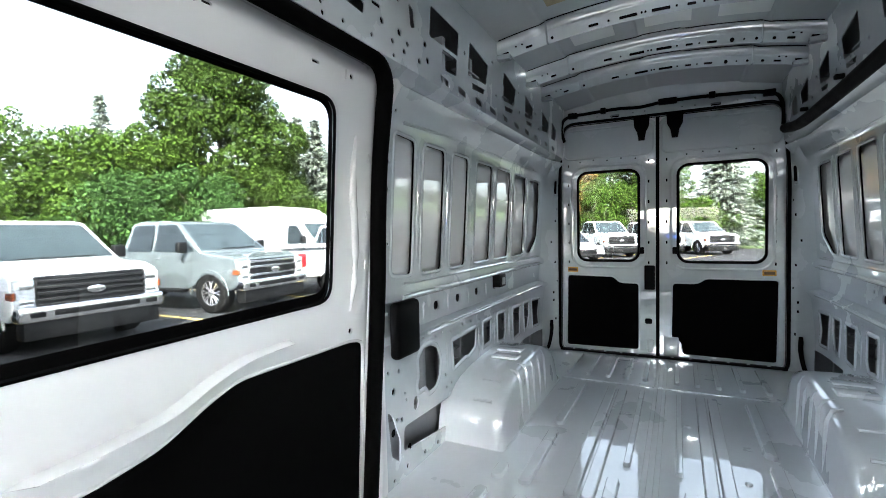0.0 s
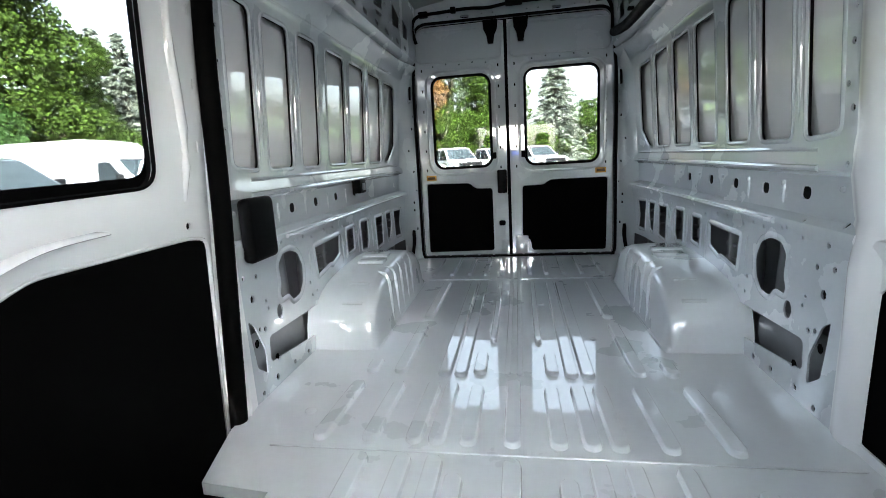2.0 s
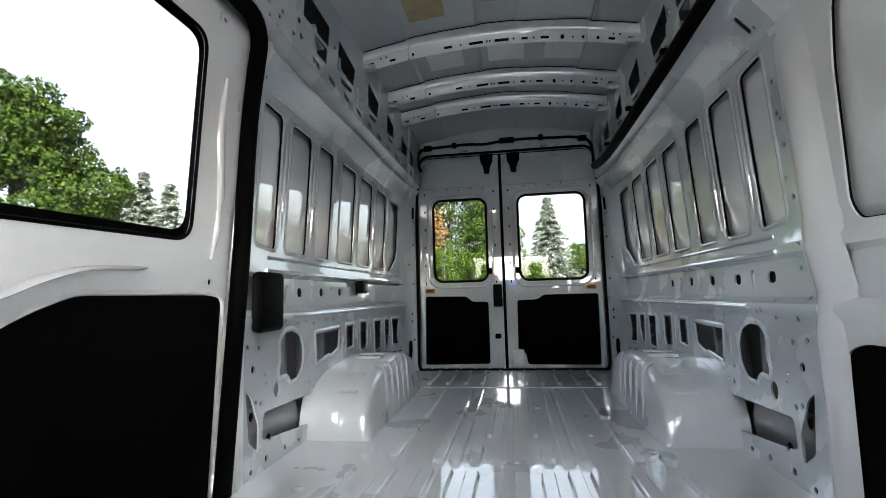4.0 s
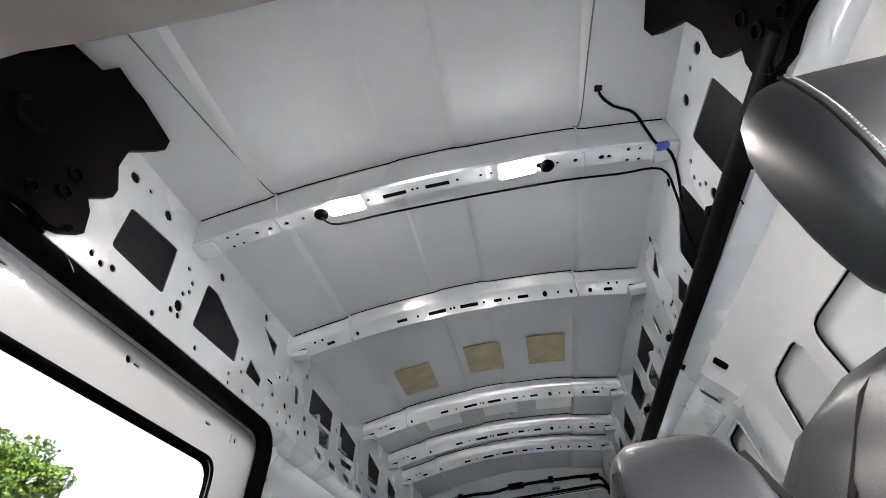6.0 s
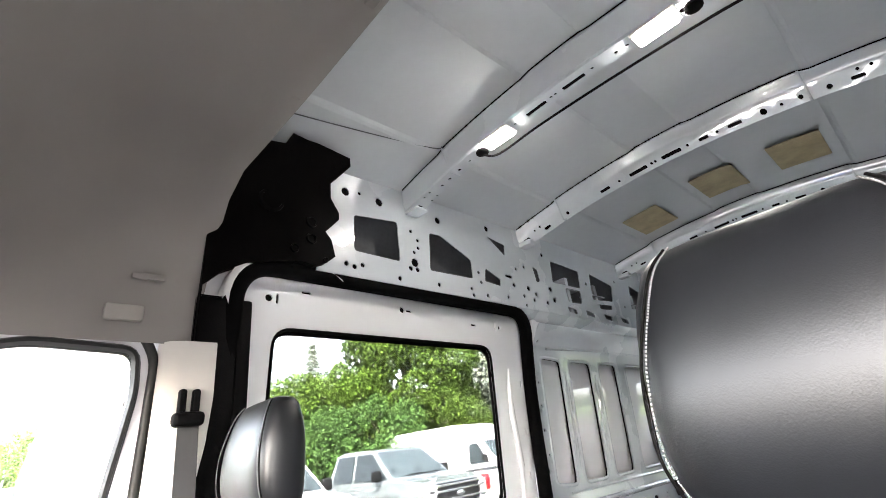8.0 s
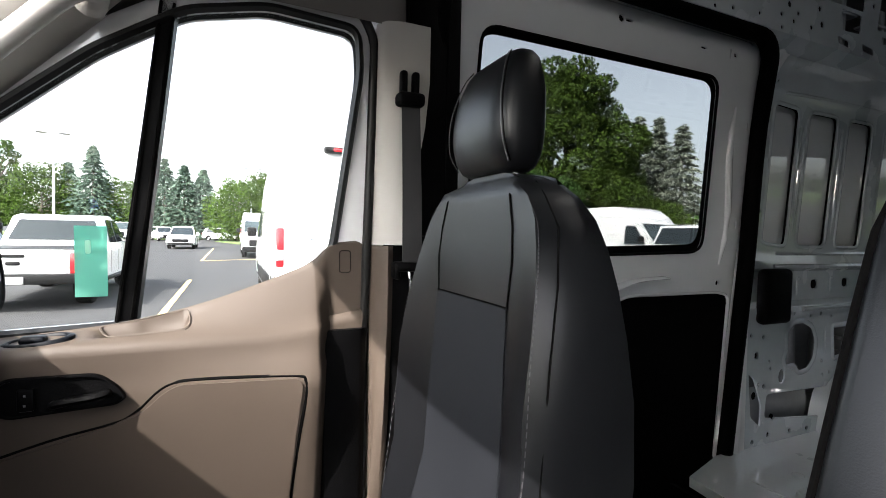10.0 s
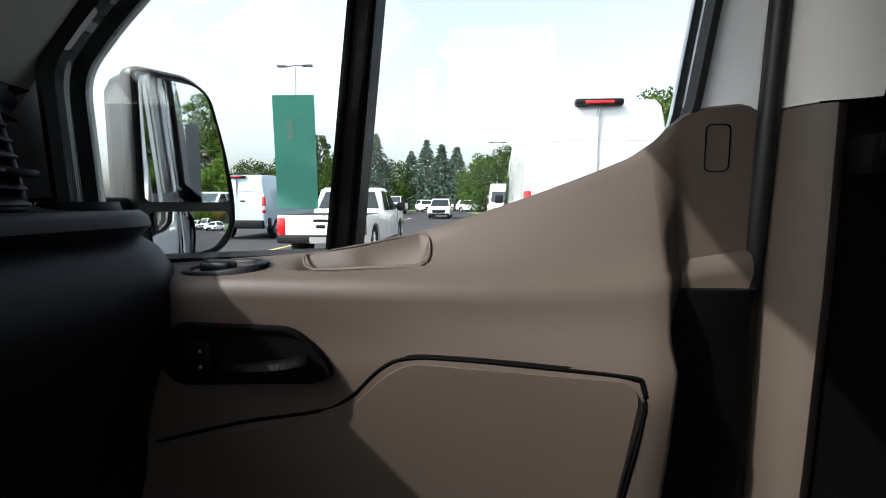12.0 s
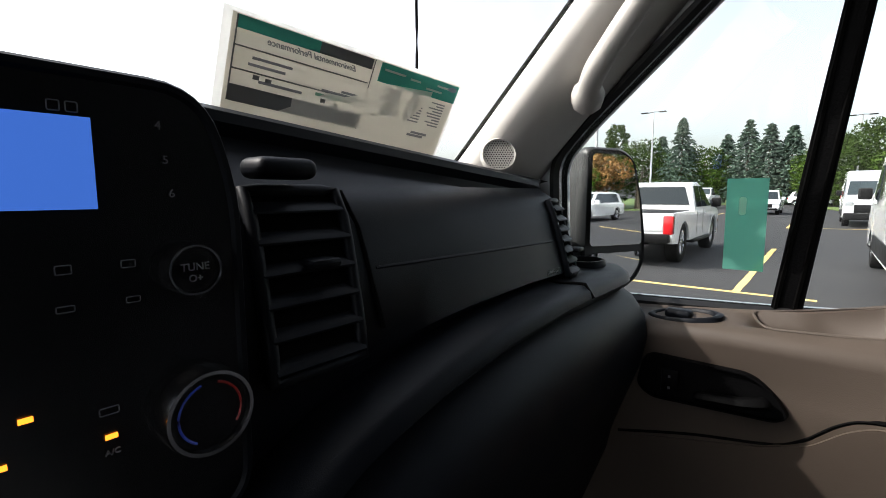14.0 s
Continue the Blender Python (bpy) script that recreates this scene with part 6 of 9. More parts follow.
def suv(name, label, paint, m, length=4.6, w=1.85, h=1.66):
    root = thing(name, label, "car", "parked cars")
    hl, half = length / 2, w / 2
    fx, rx = hl - 0.88, -hl + 0.85
    sill, belt = 0.34, h * 0.60
    low = [(-hl, sill + 0.15), (-hl + 0.03, belt), (-hl + 0.3, belt + 0.06), (hl - 1.35, belt), (hl - 0.35, belt - 0.13), (hl - 0.05, belt - 0.3), (hl, sill + 0.1), (hl - 0.2, sill - 0.04)]
    low += list(reversed(arch(fx, 0.42, sill - 0.03))) + [(fx - 0.5, sill - 0.04), (rx + 0.5, sill - 0.04)] + list(reversed(arch(rx, 0.42, sill - 0.03))) + [(-hl + 0.12, sill)]
    profile_body("body", low, half, paint, root, 0.08)
    cab = [(-hl + 0.1, belt - 0.05), (-hl + 0.35, h - 0.12), (-hl + 0.8, h - 0.01), (hl - 2.3, h), (hl - 1.95, h - 0.06), (hl - 1.15, belt - 0.02)]
    profile_body("cab", cab, half - 0.05, paint, root, 0.06, (belt, h, 0.2))
    ins = lambda z: (half - 0.05) * (1 - 0.2 * max(0, (z - belt) / (h - belt)))
    zb, zt = belt + 0.04, h - 0.10
    quad_pane("windscreen", [(hl - 1.20, -ins(zb) + 0.08, zb), (hl - 1.20, ins(zb) - 0.08, zb), (hl - 1.90, ins(zt) - 0.08, zt), (hl - 1.90, -ins(zt) + 0.08, zt)], CAR_GLASS, root)
    for s in (1, -1):
        quad_pane("side_window", [(-hl + 0.55, s * (ins(zb) + 0.004), zb), (hl - 1.45, s * (ins(zb) + 0.004), zb), (hl - 2.05, s * (ins(zt) + 0.004), zt), (-hl + 0.7, s * (ins(zt) + 0.004), zt)][::s], CAR_GLASS, root)
        car_mirror(root, hl - 1.5, half, belt + 0.08, s, paint)
        wheel(root, fx, s * (half - 0.03), 0.34, 0.22)
        wheel(root, rx, s * (half - 0.03), 0.34, 0.22)
        b = bmesh.new()
        box(b, hl - 0.4, hl - 0.03, min(s * (half - 0.4), s * (half - 0.03)), max(s * (half - 0.4), s * (half - 0.03)), belt - 0.34, belt - 0.22, 0.03, 2)
        part("headlamp", b, LAMP_CLEAR, root)
        b = bmesh.new()
        box(b, -hl - 0.01, -hl + 0.15, min(s * (half - 0.3), s * half), max(s * (half - 0.3), s * half), belt - 0.22, belt - 0.06, 0.02, 2)
        part("tail_lamp", b, LAMP_RED, root)
    b = bmesh.new()
    box(b, hl - 0.1, hl + 0.02, -half + 0.4, half - 0.4, belt - 0.52, belt - 0.26, 0.05, 3)
    part("grille", b, CAR_BLACK, root, "dark grille")
    b = bmesh.new()
    box(b, hl - 0.15, hl + 0.03, -half + 0.1, half - 0.1, sill - 0.02, sill + 0.12, 0.04, 2)
    part("lower_bumper", b, CAR_BLACK, root)
    root.matrix_world = m
    return root


def at(x, y, heading):
    """A vehicle's pose: the middle of its length, and the way its nose points, degrees from +x."""
    return pose(x, y, GROUND_Z, 0, 0, heading)


pickup("pickup_truck", "white crew-cab pickup with a dark grille and chrome bumper", CAR_WHITE, at(-11.0, 4.25, 0), 6.1, 2.03, 1.98)
pickup("pickup_truck", "silver-blue crew-cab pickup with chrome grille bars", CAR_SILVER, at(-11.05, 7.62, 5), 6.1, 2.03, 2.0, grille_mat=CHROME)
pickup("pickup_truck", "white pickup seen from behind its bed side", CAR_WHITE, at(-9.5, 12.35, 90), 6.1, 2.03, 1.95)
van("panel_van", "white high-roof panel van parked behind pickups", CAR_WHITE, at(-15.0, 14.7, 0), 7.2, 2.06, 2.75)
van("panel_van", "white high-roof panel van seen from its closed rear doors", CAR_WHITE, at(-10.29, 1.45, 180), 6.5, 2.02, 2.86)
pickup("pickup_truck", "small white crew-cab pickup with black rear bumper", CAR_WHITE, at(-12.5, -3.55, 180), 5.07, 1.90, 1.75, big=False)
van("panel_van", "white mid-roof van facing the lane", CAR_WHITE, at(-29.6, 1.35, 0), 5.9, 2.06, 2.5)
suv("suv", "white compact SUV facing the lane", CAR_WHITE, at(-40.8, -3.55, 0))
van("panel_van", "pale blue-white van parked beyond the pickup", CAR_BLUE, at(-19.5, -8.9, 180), 5.9, 2.06, 2.35)
suv("suv", "white SUV parked far across the lot", CAR_WHITE, at(-67, -1.2, 60))
suv("suv", "white SUV parked far across the lot", CAR_WHITE, at(-64, -7.6, 20))
pickup("pickup_truck", "white pickup parked across the far lane", CAR_WHITE, at(-52, -9.6, 0), 5.6)
suv("suv", "white SUV parked far across the lot", CAR_WHITE, at(-46, -13.5, 0))
pickup("pickup_truck", "white pickup parked at the back of the lot", CAR_WHITE, at(0.8, 33.2, -58), 5.8, 2.0, 1.95)
pickup("pickup_truck", "white pickup parked at the back of the lot", CAR_WHITE, at(-1.9, 32.4, -58), 5.8, 2.0, 1.95)
pickup("pickup_truck", "white pickup with dark wheel arches at the back of the lot", CAR_WHITE, at(-4.2, 30.0, -58), 5.8, 2.0, 2.05)
suv("suv", "white car with a long sloping bonnet behind the van", CAR_WHITE, at(-5.2, 24.6, -52), 4.9, 1.9, 1.55)


# ---- street lamps and the wire ----
def street_lamp(x, y, h):
    root = thing("street_lamp", "tall grey steel parking lot lamp with two heads", "street lamp", "parking lot lamps")
    b = bmesh.new()
    tube(b, [(x, y, GROUND_Z), (x, y, GROUND_Z + h * 0.5), (x, y, GROUND_Z + h)], [0.10, 0.08, 0.06], 10)
    part("pole", b, mat("grey_pole", (0.45, 0.46, 0.47), 0.5), root)
    b = bmesh.new()
    tube(b, [(x, y, GROUND_Z), (x, y, GROUND_Z + 0.7)], 0.3, 14)
    part("base", b, mat("concrete", (0.4, 0.39, 0.37), 0.9, vary=0.1), root)
    b = bmesh.new()
    tube(b, [(x - 0.1, y - 0.55, GROUND_Z + h), (x, y, GROUND_Z + h + 0.05), (x + 0.1, y + 0.55, GROUND_Z + h)], 0.035, 6)
    part("arm", b, GRILLE, root)
    for s in (-1, 1):
        b = bmesh.new()
        box(b, x - 0.17, x + 0.17, y + s * 0.8 - 0.32, y + s * 0.8 + 0.32, GROUND_Z + h - 0.04, GROUND_Z + h + 0.06, 0.03, 2)
        part("lamp_head", b, GRILLE, root)
    return root


street_lamp(-29.4, -11.7, 9.7)
street_lamp(-47.7, -13.4, 9.0)
street_lamp(-62, 2.0, 9.0)
street_lamp(-26.0, -25.0, 9.2)


# ---- trees ----
LEAF = {k: mat("leaves_" + k, c, 0.6, vary=0.42, scale=1.5, island=0.35, speck=0.1, spec=0.1) for k, c in
        (("maple", (0.034, 0.061, 0.008)), ("lime", (0.046, 0.084, 0.010)), ("spruce", (0.075, 0.112, 0.085)), ("grey_spruce", (0.19, 0.22, 0.175)), ("rust", (0.22, 0.12, 0.045)), ("dark", (0.035, 0.075, 0.018)))}
BARK = mat("bark", (0.10, 0.08, 0.06), 0.9, vary=0.25, scale=6, bump=0.6, bump_scale=30)


def leaf_cloud(name, centres, radii, n, size, material, root, seed, squash=0.8):
    """Many small bent leaves gathered round clump centres."""
    r = np.random.default_rng(seed)
    C, R = np.array(centres), np.array(radii)
    p = R ** 2 / (R ** 2).sum()
    idx = r.choice(len(C), n, p=p)
    d = r.normal(size=(n, 3))
    d /= np.linalg.norm(d, axis=1)[:, None]
    rad = r.uniform(0.55, 1.05, n) ** 0.6
    d[:, 2] *= squash
    pos = C[idx] + d * (R[idx] * rad)[:, None]
    a = r.normal(size=(n, 3))
    a /= np.linalg.norm(a, axis=1)[:, None]
    nrm = d * 1.0 + np.array([0, 0, 0.25]) + 0.5 * r.normal(size=(n, 3))
    b = np.cross(a, nrm)
    b /= np.linalg.norm(b, axis=1)[:, None] + 1e-9
    s = size * r.uniform(0.6, 1.3, n)[:, None]
    V = np.empty((n * 4, 3))
    V[0::4] = pos - a * s * 0.6
    V[1::4] = pos + b * s * 0.38
    V[2::4] = pos + a * s * 0.6 + np.cross(a, b) * s * 0.15
    V[3::4] = pos - b * s * 0.38
    F = np.arange(n * 4).reshape(n, 4)
    me = bpy.data.meshes.new(name)
    me.from_pydata(V.tolist(), [], F.tolist())
    me.materials.append(material)
    ob = new(name, me)
    ob.parent = root
    return ob


def broad_tree(x, y, h, w, kind, seed, label, n=5200, leaf=0.26, low=0.12):
    r = random.Random(seed)
    root = thing("tree", label, "tree", "trees round the lot")
    b = bmesh.new()
    top = (x + r.uniform(-0.3, 0.3), y + r.uniform(-0.3, 0.3), GROUND_Z + h * 0.7)
    tube(b, [(x, y, GROUND_Z), (x + 0.05, y, GROUND_Z + h * 0.25), (x, y + 0.1, GROUND_Z + h * 0.5), top], [0.035 * h * 0.7, 0.025 * h * 0.7, 0.016 * h * 0.7, 0.05], 8)
    centres, radii = [], []
    N = 58 if h > 6 else 40
    for i in range(N):
        t = (i + 0.5) / N
        zz = GROUND_Z + h * (low + (0.96 - low) * t)
        prof = math.sin(math.pi * (0.12 + 0.80 * t) ** 0.85) ** 0.7
        rr = w / 2 * prof
        a = i * 2.4 + r.uniform(-0.5, 0.5)
        q = rr * r.uniform(0.45, 0.95)
        c = (x + q * math.cos(a), y + q * math.sin(a), zz)
        centres.append(c)
        radii.append(w * r.uniform(0.095, 0.18) * (0.55 + 0.5 * prof))
        if i % 4 == 0:
            z0 = GROUND_Z + h * (0.2 + 0.45 * t)
            tube(b, [(x, y, z0), ((x + c[0]) / 2, (y + c[1]) / 2, (z0 + c[2]) / 2 + 0.2), c], [0.010 * h, 0.006 * h, 0.02], 5)
    part("trunk", b, BARK, root)
    leaf_cloud("crown", centres, radii, n, leaf, LEAF[kind], root, seed)
    return root


def conifer(x, y, h, w, kind, seed, label, n=5200, needle=0.24):
    r = np.random.default_rng(seed)
    root = thing("conifer", label, "tree", "trees round the lot")
    b = bmesh.new()
    tube(b, [(x, y, GROUND_Z), (x, y, GROUND_Z + h * 0.5), (x, y, GROUND_Z + h)], [0.018 * h, 0.011 * h, 0.02], 7)
    tiers = int(h * 2.2)
    V, F = [], []
    per = max(6, n // (tiers * 14))
    for t in range(tiers):
        f = (t + 0.5) / tiers
        zz = GROUND_Z + h * (0.05 + 0.94 * f)
        reach = w / 2 * (1 - f) ** 0.85 + 0.08
        for k in range(14):
            a = 2 * math.pi * (k + r.uniform(-0.35, 0.35)) / 14 + t
            rr = reach * r.uniform(0.65, 1.1)
            z1 = zz + r.uniform(-0.15, 0.15)
            if k % 4 == 0 and rr > 0.4:
                tube(b, [(x, y, z1), (x + rr * 0.85 * math.cos(a), y + rr * 0.85 * math.sin(a), z1 - 0.18 * rr)], [0.025, 0.008], 4)
            for i in range(per):
                s = r.uniform(0.25, 1.0)
                p = np.array([x + rr * s * math.cos(a) + r.normal() * 0.08, y + rr * s * math.sin(a) + r.normal() * 0.08, z1 - 0.22 * rr * s * s + r.normal() * 0.05])
                d = np.array([math.cos(a + r.normal() * 0.6), math.sin(a + r.normal() * 0.6), -0.35 + r.normal() * 0.3])
                u = np.cross(d, r.normal(size=3))
                u /= np.linalg.norm(u) + 1e-9
                L = needle * r.uniform(0.6, 1.3)
                j = len(V)
                V += [tuple(p - d * L * 0.5), tuple(p + u * L * 0.22), tuple(p + d * L * 0.6), tuple(p - u * L * 0.22)]
                F.append((j, j + 1, j + 2, j + 3))
    part("trunk", b, BARK, root)
    me = bpy.data.meshes.new("needles")
    me.from_pydata(V, [], F)
    me.materials.append(LEAF[kind])
    o = new("needles", me)
    o.parent = root
    return root


def polar(theta, d):
    return -d * math.sin(radians(theta)), d * math.cos(radians(theta))


for i, (th, d, h, w, kind, label, n, leaf) in enumerate((
        (51.3, 31, 12.6, 9.2, "maple", "tall full-crowned green maple behind the pickups", 22000, 0.31),
        (57.5, 28, 6.9, 6.8, "lime", "rounded bright green tree behind the pickups", 9000, 0.26),
        (63.0, 27, 6.6, 6.5, "lime", "rounded bright green tree behind the pickups", 8000, 0.26),
        (69.5, 29, 7.4, 7.5, "lime", "loose pale green tree at the edge of the lot", 8000, 0.26),
        (76.0, 33, 6.4, 7.0, "maple", "green tree at the edge of the lot", 6000, 0.28),
        (47.0, 27, 5.2, 5.5, "maple", "low green bush behind the van", 5000, 0.24),
        (54.0, 25, 4.6, 6.0, "dark", "dark green hedge bush behind the pickups", 5000, 0.24),
        (60.5, 24.5, 4.2, 6.0, "dark", "dark green hedge bush behind the pickups", 5000, 0.24),
        (66.5, 25, 4.2, 6.0, "lime", "bright green bush behind the pickups", 5000, 0.24),
        (41.5, 30, 3.6, 5.0, "lime", "low bright green bush by the verge", 4000, 0.22),
        (11.8, 43, 10.5, 6.5, "rust", "rust-brown leaved tree at the back of the lot", 7000, 0.30),
        (7.4, 46, 14.0, 9.5, "maple", "tall green maple at the back of the lot", 12000, 0.32),
        (2.6, 47, 11.5, 6.5, "lime", "bright green tree at the back of the lot", 7000, 0.30),
        (8.6, 41, 5.6, 5.5, "lime", "bright green bush behind parked pickups", 5000, 0.26),
        (4.4, 41, 5.2, 5.5, "lime", "bright green bush behind parked pickups", 5000, 0.26),
        (-8.6, 45, 6.0, 6.0, "lime", "yellow-green tree at the back of the lot", 6000, 0.28),
        (-2.0, 38, 3.6, 5.0, "lime", "bright green bush behind parked pickups", 4000, 0.24),
        (16.5, 44, 12.0, 8.0, "maple", "green tree at the back of the lot", 5000, 0.34),
        (22, 44, 11.0, 8.0, "maple", "green tree at the back of the lot", 5000, 0.34),
        (29, 42, 10.0, 8.0, "maple", "green tree at the back of the lot", 5000, 0.34),
        (109.3, 88, 13.5, 5.5, "maple", "slim tall green tree across the lot", 3500, 0.45),
        (112.5, 85, 9.0, 8.0, "lime", "green tree across the lot", 3500, 0.45),
        (106.5, 80, 9.5, 9.0, "maple", "green tree across the lot", 3500, 0.45),
        (116.5, 86, 8.0, 10.0, "maple", "green tree across the lot", 3500, 0.45),
        (121.5, 90, 7.0, 10.0, "maple", "green tree across the lot", 3000, 0.45),
        (100.5, 78, 8.0, 8.0, "lime", "green tree across the lot", 3500, 0.42),
        (89.5, 66, 7.8, 8.0, "lime", "loose green tree across the lot", 5000, 0.38),
        (86.5, 62, 8.4, 8.5, "maple", "loose green tree across the lot", 5000, 0.38),
        (83.0, 58, 7.6, 8.0, "lime", "loose green tree across the lot", 5000, 0.38),
        (79.5, 50, 7.0, 8.0, "maple", "green tree across the lot", 4000, 0.36))):
    broad_tree(*polar(th, d), h, w, kind, 100 + i, label, int(n * 2.6), leaf * 0.58, 0.16 if h > 8 else 0.04)
for i, (th, d, h, w, kind, label, n) in enumerate((
        (62.0, 41, 11.8, 5.0, "grey_spruce", "blue-grey spruce rising behind green trees", 5000),
        (43.2, 36, 10.2, 5.6, "grey_spruce", "tall narrow blue-grey spruce", 7000),
        (41.2, 35, 9.8, 5.2, "grey_spruce", "tall narrow blue-grey spruce", 7000),
        (38.8, 34, 9.0, 5.4, "grey_spruce", "tall narrow blue-grey spruce", 6000),
        (45.5, 34, 6.0, 3.6, "rust", "browning spruce beside green trees", 4500),
        (-4.4, 40, 9.4, 6.2, "grey_spruce", "broad blue-grey spruce at the back of the lot", 14000),
        (1.2, 45, 9.0, 5.0, "grey_spruce", "blue-grey spruce at the back of the lot", 7000),
        (96.6, 76, 11.2, 8.6, "spruce", "dark blue-green spruce across the lot", 3500),
        (94.8, 74, 10.3, 8.6, "spruce", "dark blue-green spruce across the lot", 3500),
        (93.0, 74, 9.9, 8.6, "spruce", "dark blue-green spruce across the lot", 3500),
        (102.6, 76, 12.1, 8.6, "spruce", "dark blue-green spruce across the lot", 3500),
        (98.4, 80, 9.9, 8.6, "spruce", "dark blue-green spruce across the lot", 3000),
        (104.5, 84, 10.5, 8.6, "spruce", "dark blue-green spruce across the lot", 3000))):
    conifer(*polar(th, d), h, w, kind, 300 + i, label, int(n * 1.5), 0.24 if d < 60 else 0.46)
# scrub that closes the far edge of the lot
for i, (x0, y0, x1, y1, h) in enumerate(((-95, -75, -86, -12, 5.0), (-84, -14, -74, 16, 4.5), (-72, 18, -46, 30, 4.5), (-60, 46, 40, 50, 5.0), (40, 50, 120, 20, 5.0))):
    r = random.Random(50 + i)
    cs, rs = [], []
    for k in range(60):
        t = k / 59
        cs.append((x0 + (x1 - x0) * t + r.uniform(-2, 2), y0 + (y1 - y0) * t + r.uniform(-2, 2), GROUND_Z + r.uniform(0.3, 0.75) * h))
        rs.append(r.uniform(1.2, 2.2))
    root = thing("scrub", "far dark green scrub along the edge of the lot", "bushes", kind="stuff")
    leaf_cloud("foliage", cs, rs, 5000, 0.5, LEAF["dark"], root, 70 + i)


# ==== cab ====
# ---- floor, bulkheads and outer body of the cab ----
bm = bmesh.new()
plate(bm, [(-0.84, -0.95), (0.84, -0.95), (0.84, 0.30), (-0.84, 0.30)], [], lambda u, v, d: (u, v, -0.03 - d), 0.04)
solo("cab_floor", bm, mat("black_cab_mat", (0.01, 0.01, 0.01), 0.9, bump=0.3, bump_scale=200), "black rubber cab floor mat", "floor", kind="structure")
bm = bmesh.new()
box(bm, -0.90, 0.90, -1.06, -0.97, -0.4, 0.70, 0.02, 2)
solo("bulkhead", bm, BLACK_PLASTIC, "black firewall under the windscreen", "bulkhead", kind="structure")
bonnet = thing("bonnet", "white sloping van bonnet with black grille", "bonnet")
bm = bmesh.new()
loft(bm, [[(x * w, y, z - 0.04 * abs(x) ** 2) for x in (-1, -0.8, -0.4, 0, 0.4, 0.8, 1)] + [(x * w, y, zb) for x in (1, 0, -1)] for y, z, w, zb in ((-1.07, 0.70, 0.93, -0.3), (-1.3, 0.66, 0.94, -0.35), (-1.6, 0.52, 0.92, -0.4), (-1.78, 0.32, 0.86, -0.42), (-1.84, 0.0, 0.84, -0.42))], True, True)
part("hood", bm, WHITE, bonnet)
bm = bmesh.new()
box(bm, -0.5, 0.5, -1.90, -1.80, -0.25, 0.12, 0.04, 2)
part("grille", bm, BLACK_PLASTIC, bonnet)
bm = bmesh.new()
loft(bm, [[(x, y, 1.965 - 0.16 * x * x - (0.6 - y) * k) for x in (-0.72, -0.5, -0.25, 0, 0.25, 0.5, 0.72)] for y, k in ((0.6, 0), (0.2, 0.0), (-0.1, 0.12), (-0.3, 0.38), (-0.44, 0.60))], False, False)
solo("cab_roof", bm, WHITE, "white rounded roof over the cab", "van roof", kind="structure", smooth=60)
for s in (-1, 1):
    bm = bmesh.new()
    loft(bm, [[(s * 0.72, y, zt), (s * 0.765, y, max(zt - 0.18, 1.30)), (s * 0.778, y, max(zm, 1.345)), (s * 0.772, y, 1.338)] for y, zt, zm in ((0.32, 1.885, 1.55), (0.1, 1.88, 1.5), (-0.1, 1.80, 1.45), (-0.3, 1.55, 1.40), (-0.44, 1.34, 1.335))], False, False)
    solo("cab_roof_side", bm, WHITE, "white roof flank over the cab door", "van body", "cab roof flanks", "structure", smooth=60)
for x, y in ((-0.82, -1.05), (0.82, -1.05), (-0.82, 2.69), (0.82, 2.69)):
    wroot = thing("road_wheel", "black tyred steel road wheel of the van", "wheel", "road wheels")
    wheel(wroot, 0, 0.12 if x > 0 else -0.12, 0.35, 0.22)
    wroot.matrix_world = Matrix.Translation((x, y, GROUND_Z)) @ pose(0, 0, 0, 0, 0, -90)
bm = bmesh.new()
box(bm, -0.80, 0.80, -1.7, 4.0, -0.42, -0.06, 0.05, 2)
for v in bm.verts:
    if -0.3 < v.co.y < 1.3 and v.co.x < -0.6:
        v.co.x = -0.6
bmesh.ops.delete(bm, geom=[f for f in bm.faces if f.normal.z > 0.9], context="FACES")
solo("chassis", bm, BLACK_PLASTIC, "black underbody of the van", "chassis", kind="structure")

# ---- headliner ----
LINER = [(-0.745, 1.272), (-0.742, 1.40), (-0.728, 1.55), (-0.70, 1.66), (-0.64, 1.725), (-0.52, 1.758), (-0.3, 1.776), (0, 1.784), (0.3, 1.776), (0.52, 1.758), (0.64, 1.725), (0.70, 1.66), (0.728, 1.55), (0.742, 1.40), (0.745, 1.272)]


def liner_ring(y, top, lift=0.0, dy=0.0):
    out = []
    for x, z in LINER:
        k = (z - 1.272) / (1.784 - 1.272)
        rear = interp([(0, -1.0), (0.25, -0.93), (0.54, -0.75), (0.76, -0.6), (0.885, -0.45), (0.95, -0.2), (0.984, -0.05), (1.0, 0.0)], k)
        out.append((x * (1 + lift * 0.02), y + dy * rear, 1.272 + k * (top - 1.272) + lift * 0.012))
    return out


bm = bmesh.new()
rings = [liner_ring(0.285, 1.784, 1.0, 0.085), liner_ring(0.29, 1.784, 0.2, 0.085), liner_ring(0.282, 1.782, 0, 0.085), liner_ring(0.225, 1.776, 0, 0.08), liner_ring(0.215, 1.782, 0, 0.08), liner_ring(0.10, 1.775, 0, 0.04), liner_ring(-0.05, 1.75, 0), liner_ring(-0.15, 1.70, 0), liner_ring(-0.22, 1.60, 0), liner_ring(-0.27, 1.48), liner_ring(-0.33, 1.36), liner_ring(-0.40, 1.285)]
loft(bm, rings, False, False)
liner = solo("headliner", bm, HEADLINER, "grey-beige moulded cloth headliner of the cab", "headliner", kind="structure", smooth=60)
